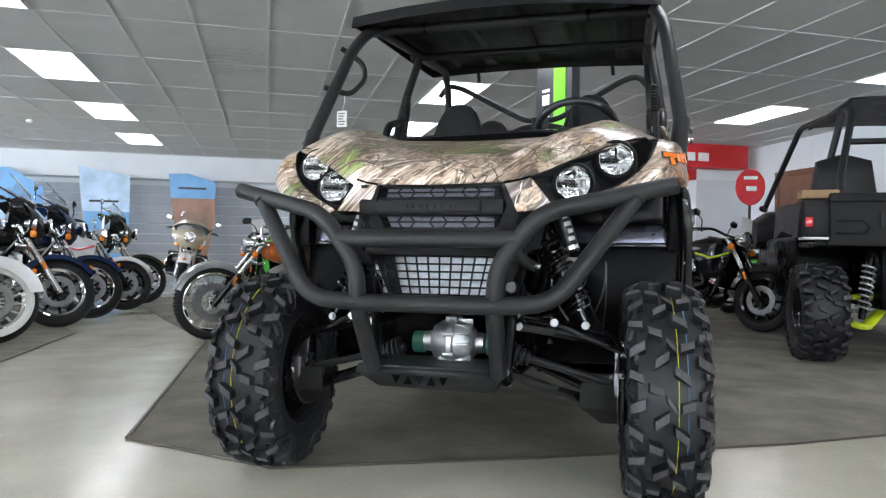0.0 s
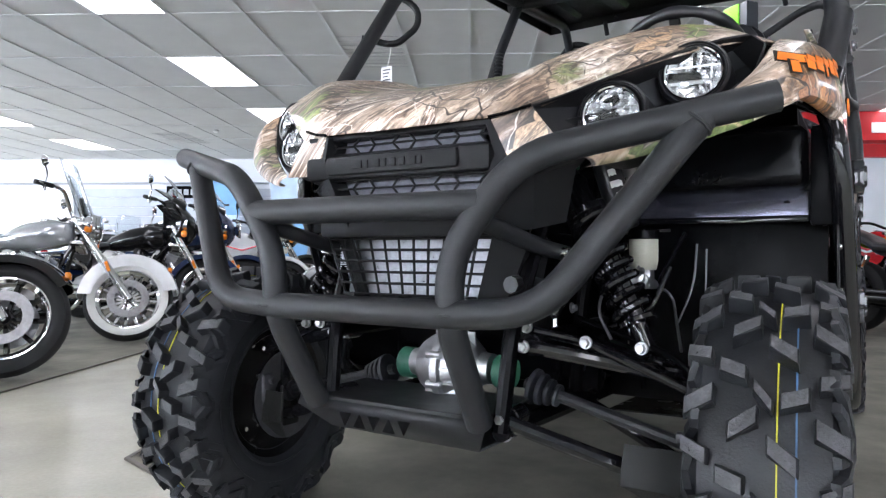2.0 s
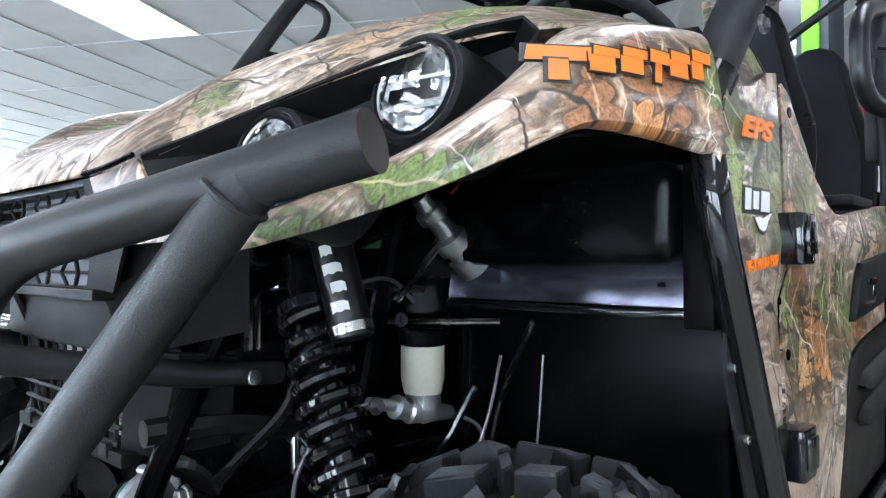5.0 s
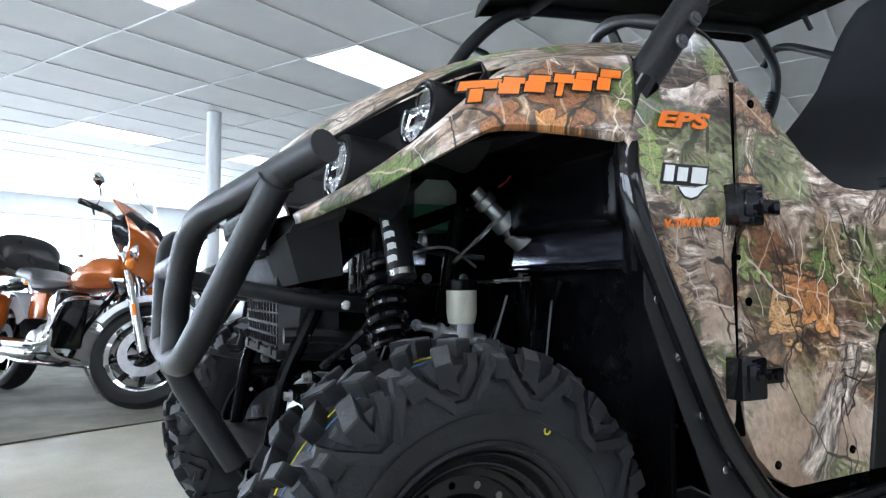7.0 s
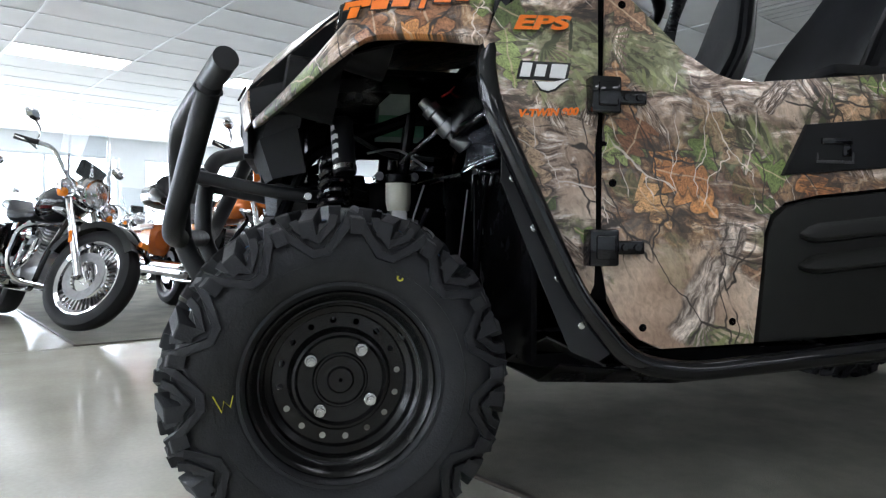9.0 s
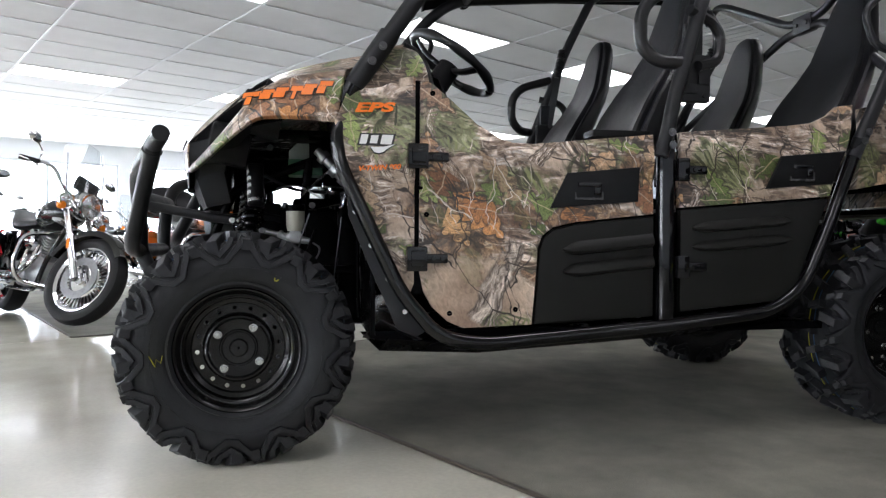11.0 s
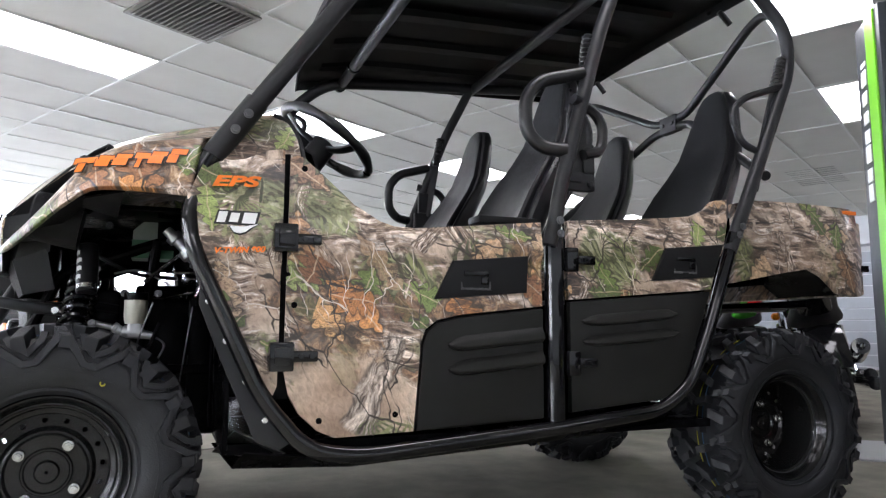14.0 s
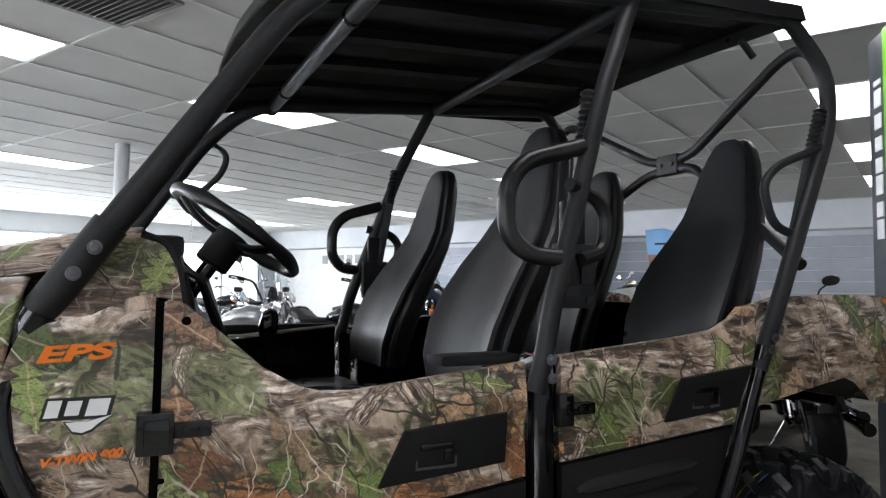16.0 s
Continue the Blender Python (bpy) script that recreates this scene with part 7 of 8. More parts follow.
def moto(label, F, heading, style, body, fender=None, wheel="wire", wall=False, screen=False, bags=False, top=False, crash=True, group="motorcycles", accent=None, rim=None, R=0.325, size=1.0, steer=0.0):
    """A motorcycle whose front tyre touches the floor at F."""
    fender = fender or body
    wb = {"cruiser": 1.62, "touring": 1.64, "naked": 1.42, "dirt": 1.46}[style]
    o = thing("motorcycle", label, "motorcycle", pose(F[0], F[1], 0.008, 0, 0, heading) @ Matrix.Scale(size, 4) @ pose(-wb, 0, 0, -9), group)
    naked, dirt = style == "naked", style == "dirt"
    Rf, Rr, wf, wr = (R, R - 0.005, 0.13, 0.15) if not (naked or dirt) else (0.30, 0.315, 0.12, 0.18) if naked else (0.345, 0.33, 0.10, 0.13)
    ft = bike_wheel(o, "front_wheel", wb, Rf, wf, wheel, wall, rim, dirt)
    bike_wheel(o, "rear_wheel", 0, Rr, wr, wheel if wheel != "disc" else 9, wall, rim, dirt)
    head = Vector((wb - {"touring": 0.32, "cruiser": 0.40, "naked": 0.36, "dirt": 0.40}[style], 0, 0.86))
    axle = Vector((wb, 0, Rf))
    up = (head - axle)
    for s in (1, -1):
        y = s * (wf * 0.5 + 0.045)
        a, b_ = axle + Vector((0, y, 0)), axle + up * 1.08 + Vector((0, y, 0))
        part("fork_leg", T([a - up.normalized() * 0.03, a + up * 0.52], 0.029, n=12, bend=0), CHROME if not (naked or dirt) else P_BLACK, o, "polished fork leg")
        part("fork_tube", T([a + up * 0.50, b_], 0.022, n=12, bend=0), STEEL, o)
        part("fork_reflector", box(bmesh.new(), -0.012, 0.012, y + s * 0.026, y + s * 0.032, -0.04, 0.04, 0.003, m=pose(axle.x + up.x * 0.40, 0, axle.z + up.z * 0.40, 0, -25)), AMBER, o, "amber fork reflector")
    for x, z in ((0.005, 0.70), (-0.028, 0.875)):
        part("fork_clamp", B(head.x + x - 0.047, head.x + x + 0.047, -0.12, 0.12, z, z + 0.028, 0.012), CHROME if not naked else P_BLACK, o)
    if dirt:
        part("front_fender", moved_bm(arc_fender(Rf + 0.03, wf * 1.2, 20, 150), pose(axle.x, 0, axle.z)), P_SILVER if accent is None else accent, o, "polished front mudguard")
    else:
        part("front_fender", moved_bm(arc_fender(Rf + 0.04, wf * 1.3, 14 if wall else 34, 178 if wall else 160, 0.05 if wall else 0.0), pose(axle.x, 0, axle.z)), fender, o, "painted front mudguard")
        if not naked:
            part("fender_trim", T([(axle.x + (Rf + 0.05) * math.cos(math.radians(a)), 0, axle.z + (Rf + 0.054) * math.sin(math.radians(a))) for a in range(36, 84, 8)], 0.006, n=6, bend=0), CHROME, o)
            part("fender_lamp", B(axle.x + Rf * 0.80, axle.x + Rf * 0.90, -0.03, 0.03, axle.z + 0.245, axle.z + 0.28, 0.008), AMBER, o, "amber fender tip lamp")
    # engine
    ex = wb * 0.47
    bm = blob(bmesh.new(), [(ex - 0.30, 0, 0.36, 0.10, 0.09), (ex - 0.20, 0, 0.36, 0.15, 0.13), (ex + 0.10, 0, 0.35, 0.16, 0.13), (ex + 0.22, 0, 0.35, 0.10, 0.09)], 16, 3)
    for s in (1, -1):
        disc(bm, (ex - 0.02, s * 0.13, 0.34), (0, s, 0), 0.095, 0.05, 24, 0.015)
        disc(bm, (ex - 0.22, s * 0.10, 0.36), (0, s, 0), 0.07, 0.06, 20, 0.015)
    part("crankcase", bm, CAST if not naked else P_BLACK, o, "polished engine case")
    for s, t in ((1, 24), (-1, -24)):
        bm = bmesh.new()
        rows = []
        for i in range(10):
            for z, w in ((0.088, 0.06), (0.098, 0.06), (0.100, 0.085), (0.110, 0.085)):
                rows.append([pose(ex, 0, 0.36, 0, t) @ Vector((x * w, y * w, z + i * 0.024)) for x, y in ((-1, -0.8), (-0.8, -1), (0.8, -1), (1, -0.8), (1, 0.8), (0.8, 1), (-0.8, 1), (-1, 0.8))])
        loft(bm, rows, close_cols=True, caps=True)
        part("cylinder", bm, CAST if not naked else P_BLACK, o, "finned cylinder")
    bm = bmesh.new()
    disc(bm, (ex, -0.09, 0.60), (0, -1, 0), 0.085, 0.07, 24, 0.02)
    part("air_cleaner", bm, CHROME, o, "round chrome air cleaner")
    for k in range(2):
        z = 0.27 + k * 0.05
        part("exhaust_pipe", T([(ex + (0.12 if k else -0.10), -0.10, 0.55), (ex + 0.22 - 0.2 * (1 - k), -0.17, 0.42), (ex - 0.05, -0.19, z), (-0.30 + 0.1 * k, -0.20, z + 0.02)], [0.024] * 14 + [0.040] * 4, n=12, bend=0.12), CHROME if not naked else P_BLACK, o, "exhaust pipe")
    for s in (1, -1):
        part("frame_tube", T([(head.x - 0.02, 0, 0.80), (ex + 0.30, s * 0.10, 0.45), (ex + 0.24, s * 0.13, 0.22), (0.30, s * 0.13, 0.22), (0.0, s * 0.11, Rr)], 0.018, n=8, bend=0.08), P_BLACK, o)
        part("swing_arm", T([(0.32, s * 0.11, 0.36), (0.0, s * 0.12, Rr)], 0.022, n=8, bend=0), P_BLACK, o)
        part("rear_shock", T([(0.02, s * 0.14, Rr + 0.02), (0.14, s * 0.13, 0.66)], 0.024, n=10, bend=0), CHROME, o)
        part("foot_board", B(ex + 0.05, ex + 0.32, s * 0.20, s * 0.31, 0.275, 0.295, 0.008) if s > 0 else B(ex + 0.05, ex + 0.32, -0.31, -0.20, 0.275, 0.295, 0.008), P_BLACK, o)
    part("side_stand", T([(ex - 0.05, 0.12, 0.24), (ex - 0.02, 0.27, 0.025), (ex + 0.04, 0.29, 0.022)], 0.010, n=8, bend=0.03), STEEL, o)
    # tank, seat, side covers
    tx = head.x - 0.10
    part("fuel_tank", blob(bmesh.new(), [(tx - 0.52, 0, 0.745, 0.05, 0.03), (tx - 0.46, 0, 0.765, 0.10, 0.065), (tx - 0.28, 0, 0.80, 0.155, 0.105), (tx - 0.10, 0, 0.825, 0.155, 0.11), (tx + 0.02, 0, 0.83, 0.10, 0.085), (tx + 0.05, 0, 0.83, 0.05, 0.05)], 20, 2.3), body, o, "painted fuel tank")
    bm = bmesh.new()
    disc(bm, (tx - 0.18, 0, 0.92), (0, 0, 1), 0.035, 0.022, 18)
    part("fuel_cap", bm, CHROME, o)
    sx = tx - 0.50
    part("seat", blob(bmesh.new(), [(sx + 0.06, 0, 0.745, 0.08, 0.03), (sx - 0.08, 0, 0.725, 0.16, 0.05), (sx - 0.26, 0, 0.735, 0.18, 0.06), (sx - 0.36, 0, 0.80, 0.15, 0.06), (sx - 0.60, 0, 0.83 if not naked else 0.90, 0.13, 0.05), (sx - 0.72, 0, 0.83 if not naked else 0.93, 0.08, 0.03)], 18, 2.6), VINYL, o, "black bike saddle")
    for s in (1, -1):
        part("side_cover", B(ex - 0.34, ex - 0.14, 0.115, 0.15, 0.50, 0.68, 0.03) if s > 0 else B(ex - 0.34, ex - 0.14, -0.15, -0.115, 0.50, 0.68, 0.03), body, o)
    if not (naked or dirt):
        part("rear_fender", moved_bm(arc_fender(Rr + 0.06, wr * 1.35, 30, 200, 0.05), pose(0, 0, Rr)), fender, o, "painted rear mudguard")
    else:
        part("tail", blob(bmesh.new(), [(sx - 0.45, 0, 0.80, 0.11, 0.05), (sx - 0.62, 0, 0.87, 0.09, 0.04), (sx - 0.80, 0, 0.93, 0.03, 0.02)], 14, 2.2), accent or body, o)
        part("rear_fender", moved_bm(arc_fender(Rr + 0.05, wr * 1.1, 95, 165), pose(0, 0, Rr)), P_BLACK, o)
    bm = box(bmesh.new(), -0.03, 0.01, -0.05, 0.05, 0.0, 0.05, 0.012, m=pose(-0.42 if not naked else sx - 0.76, 0, 0.66 if not naked else 0.86))
    part("tail_lamp", bm, REDLENS, o, "red tail lamp")
    # bars, mirrors, lamps
    hx, hz = head.x - 0.06, 0.92
    wide, rise = (0.40, 0.16) if not naked else (0.36, 0.06)
    part("handlebar", T([(hx - 0.20, wide, hz + rise - 0.03), (hx - 0.05, wide * 0.62, hz + rise), (hx, 0.10, hz + 0.02), (hx, -0.10, hz + 0.02), (hx - 0.05, -wide * 0.62, hz + rise), (hx - 0.20, -wide, hz + rise - 0.03)], 0.014, n=10, bend=0.06), CHROME if not naked else P_BLACK, o, "handlebar")
    for s in (1, -1):
        g0 = Vector((hx - 0.20, s * wide, hz + rise - 0.03))
        d = Vector((-0.15, s * 0.155 * wide / 0.4, -0.03)).normalized()
        part("grip", T([g0 - d * 0.13, g0 + d * 0.01], 0.018, n=10, bend=0), BTYRE, o)
        part("lever", T([g0 + Vector((0.03, -s * 0.14, 0.0)), g0 + Vector((0.055, -s * 0.05, 0.0)), g0 + Vector((0.03, s * 0.03, -0.01))], 0.006, n=6, bend=0.03), STEEL, o)
        part("mirror_stem", T([g0 + Vector((0.02, -s * 0.13, 0.01)), g0 + Vector((0.04, -s * 0.10, 0.12)), g0 + Vector((0.03, -s * 0.04, 0.155))], 0.006, n=6, bend=0.04), CHROME if not naked else P_BLACK, o)
        part("mirror", blob(bmesh.new(), [(-0.014, 0, 0, 0.055, 0.034), (0.0, 0, 0, 0.06, 0.038), (0.022, 0, 0, 0.03, 0.018)], 16, 2.2, Matrix.Translation(g0 + Vector((0.03, -s * 0.01, 0.18)))), CHROME if not (naked or dirt) else P_BLACK, o, "rear-view mirror")
        bm = bmesh.new()
        disc(bm, (head.x + 0.06, s * 0.20, 0.80), (1, 0, 0), 0.032, 0.05, 16, 0.012)
        part("turn_signal", bm, AMBER, o, "amber turn signal")
    lx_, lz = head.x + 0.13, 0.94 if top == "fairing" else 0.88
    if top != "fairing":
        round_lamp(o, "headlamp", (lx_, 0, lz), 0.10 if not dirt else 0.08, 0.14)
    if not (naked or dirt):
        part("nacelle", blob(bmesh.new(), [(lx_ - 0.16, 0, lz, 0.08, 0.07), (lx_ - 0.08, 0, lz + 0.01, 0.115, 0.105), (lx_ - 0.02, 0, lz, 0.10, 0.098)], 18, 2.2), CHROME, o, "chrome headlamp nacelle")
        for s in (1, -1):
            round_lamp(o, "passing_lamp", (lx_ - 0.04, s * 0.185, lz - 0.04), 0.062, 0.08)
        part("lamp_bar", T([(lx_ - 0.08, 0.19, lz - 0.09), (lx_ - 0.08, -0.19, lz - 0.09)], 0.010, n=8, bend=0), CHROME, o)
    if screen:
        rows = []
        for i in range(7):
            t = i / 6
            z = lz + 0.03 + 0.46 * t
            rows.append([(lx_ - 0.02 - 0.20 * t - 0.10 * q * q, 0.24 * q * (1 - 0.25 * t ** 3), z) for q in (-1, -0.66, -0.33, 0, 0.33, 0.66, 1)])
        g = part("windscreen", thick(loft(bmesh.new(), rows), 0.004), SCREEN, o, "clear touring windscreen")
        g.visible_shadow = False
        for s in (1, -1):
            part("screen_brace", T([(lx_ - 0.10, s * 0.16, lz + 0.02), (lx_ - 0.24, s * 0.19, lz + 0.34)], 0.008, n=6, bend=0), CHROME, o)
        part("lower_bag", B(lx_ - 0.16, lx_ - 0.11, -0.10, 0.10, lz + 0.10, lz + 0.21, 0.015), VINYLS, o)
    if top == "fairing":
        rows = []
        for i in range(9):
            t = i / 8
            z = lz - 0.16 + 0.44 * t
            hw_ = (0.15, 0.21, 0.26, 0.30, 0.31, 0.30, 0.27, 0.24, 0.20)[i]
            bulge = (0.04, 0.09, 0.12, 0.13, 0.12, 0.09, 0.05, 0.0, -0.05)[i]
            rows.append([(lx_ - 0.03 + bulge - (0.13 + 0.02 * t) * q * q - 0.10 * t, hw_ * q, z) for q in (-1, -0.8, -0.55, -0.28, 0, 0.28, 0.55, 0.8, 1)])
        part("fairing", thick(loft(bmesh.new(), rows), 0.012), body, o, "painted fork-mounted fairing")
        part("fairing_inner", blob(bmesh.new(), [(lx_ - 0.24, 0, lz + 0.10, 0.26, 0.10), (lx_ - 0.16, 0, lz + 0.10, 0.30, 0.14), (lx_ - 0.05, 0, lz + 0.06, 0.24, 0.15)], 22, 2.2), P_BLACK, o, "black instrument panel")
        for s in (1, -1):
            part("lower_fairing", B(ex + 0.30, ex + 0.37, s * 0.12 if s > 0 else -0.32, 0.32 if s > 0 else -0.12, 0.32, 0.68, 0.03), P_BLACK, o, "black lower leg fairing")
        round_lamp(o, "headlamp", (lx_ + 0.10, 0, lz), 0.085, 0.05)
        rows = [[(lx_ - 0.06 - 0.12 * t - 0.08 * q * q, 0.25 * q * (1 - 0.2 * t), lz + 0.26 + 0.16 * t) for q in (-1, -0.5, 0, 0.5, 1)] for t in (0, 0.5, 1)]
        g = part("windscreen", thick(loft(bmesh.new(), rows), 0.004), SCREEN, o, "short tinted windscreen")
        g.visible_shadow = False
    if bags:
        for s in (1, -1):
            y = s * 0.235
            part("saddlebag", blob(bmesh.new(), [(-0.42, y, 0.50, 0.06, 0.09), (-0.38, y, 0.50, 0.095, 0.14), (-0.05, y, 0.52, 0.105, 0.15), (0.16, y, 0.53, 0.09, 0.13), (0.20, y, 0.53, 0.05, 0.08)], 18, 3.2), body, o, "painted hard saddlebag")
            part("bag_rail", T([(-0.44, y + s * 0.10, 0.60), (-0.10, y + s * 0.125, 0.60), (0.22, y + s * 0.09, 0.62)], 0.010, n=8, bend=0.05), CHROME, o)
    if bags == "trunk":
        part("top_case", blob(bmesh.new(), [(-0.50, 0, 0.93, 0.16, 0.07), (-0.46, 0, 0.94, 0.24, 0.11), (-0.20, 0, 0.94, 0.26, 0.12), (-0.12, 0, 0.94, 0.20, 0.09)], 18, 3.0), P_BLACK, o, "black top case")
        part("back_rest", blob(bmesh.new(), [(-0.14, 0, 0.94, 0.24, 0.10), (-0.08, 0, 0.98, 0.26, 0.15), (-0.02, 0, 0.97, 0.22, 0.12), (0.04, 0, 0.90, 0.20, 0.06)], 18, 2.5), VINYLS, o, "padded black backrest")
        for s in (1, -1):
            part("arm_rest", blob(bmesh.new(), [(-0.10, s * 0.25, 0.92, 0.04, 0.06), (0.04, s * 0.26, 0.90, 0.05, 0.05), (0.14, s * 0.24, 0.86, 0.03, 0.03)], 12, 2.4), VINYLS, o)
    if crash and not (naked or dirt):
        for s in (1, -1):
            part("crash_bar", T([(ex + 0.36, s * 0.05, 0.66), (ex + 0.38, s * 0.30, 0.62), (ex + 0.36, s * 0.34, 0.40), (ex + 0.32, s * 0.28, 0.28), (ex + 0.28, s * 0.08, 0.25)], 0.015, n=10, bend=0.08), CHROME, o, "chrome engine guard")
    if naked:
        for s in (1, -1):
            bm = thick(flip(loft(bmesh.new(), [[(ex + 0.46, 0.14, 0.80), (ex + 0.30, 0.19, 0.84), (ex + 0.02, 0.19, 0.82)], [(ex + 0.44, 0.15, 0.66), (ex + 0.28, 0.20, 0.62), (ex + 0.08, 0.19, 0.70)], [(ex + 0.30, 0.12, 0.50), (ex + 0.22, 0.15, 0.48), (ex + 0.12, 0.16, 0.56)]]), 1), 0.006)
            for v in bm.verts:
                v.co.y *= s
            part("side_shroud", bm, body, o, "painted side shroud")
            part("stripe", T([(ex + 0.44, s * 0.17, 0.74), (ex + 0.28, s * 0.215, 0.68), (ex + 0.10, s * 0.21, 0.73)], 0.011, n=6, bend=0.03), accent or body, o)
        part("radiator", B(ex + 0.34, ex + 0.38, -0.14, 0.14, 0.40, 0.66, 0.01), DARK, o)
        part("belly_pan", blob(bmesh.new(), [(ex - 0.20, 0, 0.24, 0.10, 0.03), (ex, 0, 0.24, 0.14, 0.06), (ex + 0.28, 0, 0.28, 0.11, 0.07), (ex + 0.36, 0, 0.33, 0.05, 0.03)], 14, 2.5), P_BLACK, o)
        part("price_sheet", B(lx_ - 0.02, lx_ - 0.015, -0.10, 0.10, lz + 0.10, lz + 0.24, m=None), PAPER, o, "white price sheet", False)
        bm = spin(bmesh.new(), [(0.30, 0.03), (0.26, 0.05), (0.02, 0.056), (0.0, 0.052), (0.0, 0.026), (0.05, 0.022)], 20, "z", pose(-0.16, -0.19, 0.52) @ Vector((1, 0, -0.28)).to_track_quat("Z", "Y").to_matrix().to_4x4())
        part("muffler", bm, CHROME, o, "short chrome muffler")
    if steer:
        pivot = Matrix.Translation(head) @ Matrix.Rotation(radians(steer), 4, (head - axle).normalized()) @ Matrix.Translation(-head)
        for ob in o.children:
            if ob.name.split(".")[0] in TURNS:
                ob.matrix_basis = pivot @ ob.matrix_basis
    if dirt:
        part("skid_guard", blob(bmesh.new(), [(ex - 0.1, 0, 0.24, 0.08, 0.02), (ex + 0.2, 0, 0.25, 0.11, 0.04), (ex + 0.34, 0, 0.36, 0.08, 0.05)], 12, 2.6), CAST, o)
    return o


moto("black and chrome touring cruiser with disc wheels and a bare bar", (-2.50, -1.37), 36, "cruiser", P_BLACK, wheel="disc", screen=True, bags=True, steer=28)
moto("orange metallic touring motorcycle with batwing fairing and top case", (-2.84, -0.33), 31, "touring", P_ORANGE, fender=P_WHITE, wheel=9, bags="trunk", top="fairing", steer=40)
moto("black cruiser with multi-spoke wheels and chrome guard", (-3.13, 0.56), 34, "cruiser", P_BLACK, wheel=9, crash=False, R=0.315, steer=18)
moto("silver and white cruiser with whitewall tyres and tall windscreen", (-3.95, 1.83), 34, "cruiser", P_SILVER, fender=P_WHITE, wheel=16, wall=True, screen=True, bags=True, R=0.315, steer=20)
moto("black bagger with dark fairing and silver fork", (-4.43, 2.94), 34, "touring", P_BLACK, fender=P_BLUE, wheel=9, top="fairing", bags=True, R=0.315, steer=20)
moto("deep blue sport touring motorcycle", (-4.78, 3.73), 36, "touring", P_BLUE, wheel=9, top="fairing", bags=True, R=0.31, steer=14)
moto("white adventure motorcycle with windscreen", (-5.16, 4.69), 36, "naked", P_WHITE, wheel=10, accent=P_RED, rim=P_BLACK, steer=14)
moto("dark olive touring motorcycle with hard bags", (-5.65, 5.60), 36, "touring", P_OLIVE, wheel=9, top="fairing", bags="trunk", R=0.31, steer=14)
moto("champagne touring motorcycle facing the aisle", (-6.42, 7.45), -58, "touring", P_GOLD, fender=P_WHITE, wheel=9, top="fairing", bags=True)
moto("orange scrambler motorcycle with wire wheels and knobbly tyres", (-2.74, 2.80), 236, "dirt", P_ORANGE, wheel="wire", accent=P_SILVER, size=0.88, steer=-12)
moto("black and lime naked motorcycle with white price sheet", (1.80, 5.02), -38, "naked", P_BLACK, wheel=10, accent=P_LIME, rim=P_BLACK)
moto("green and white trail motorcycle", (2.55, 6.05), -60, "dirt", P_GREEN, wheel="wire", accent=P_WHITE)
moto("red sport motorcycle with white side stripes", (1.15, 6.6), -50, "naked", P_RED, wheel=10, accent=P_WHITE, rim=P_BLACK)
moto("black street motorcycle with red tail lamp", (-1.81, 5.39), 135, "naked", P_BLACK, wheel=10, rim=P_BLACK)
moto("black and green street motorcycle", (-3.00, 5.45), 150, "naked", P_BLACK, wheel=10, accent=P_GREEN, rim=P_BLACK)
moto("green street motorcycle with white tail behind the black one", (-3.90, 5.60), 150, "naked", P_GREEN, wheel=10, accent=P_WHITE, rim=P_BLACK)
far = moto("chrome cruiser in the far display row", (0, 0), 0, "cruiser", P_BLACK, wheel=16, screen=True, bags=True, group="far display row")
for k, (u, v, h_) in enumerate(((1.2, -9.2, 40), (2.4, -9.3, 35), (3.6, -9.1, 42), (4.8, -9.3, 38), (6.0, -9.2, 36), (7.2, -9.3, 44), (8.4, -9.1, 40), (9.6, -9.0, 42), (10.6, -6.2, -30))):
    p = uv(u, v)
    if k == 0:
        far.matrix_world = pose(p[0], p[1], 0.0, 0, 0, h_) @ pose(-1.62, 0, 0, -5)
    else:
        copy_thing(far, pose(p[0], p[1], 0.0, 0, 0, h_) @ pose(-1.62, 0, 0, -5))
near = moto("red cruiser beside the chrome touring cruiser", (0, 0), 0, "cruiser", P_RED, wheel=16, bags=True, group="front display row")
for k, (x, y, h_) in enumerate(((-3.15, -2.35, 42), (-3.75, -3.2, 40), (-4.6, -3.95, 40))):
    m = pose(x, y, 0.008, 0, 0, h_) @ pose(-1.62, 0, 0, -5)
    if k == 0:
        near.matrix_world = m
    else:
        copy_thing(near, m)

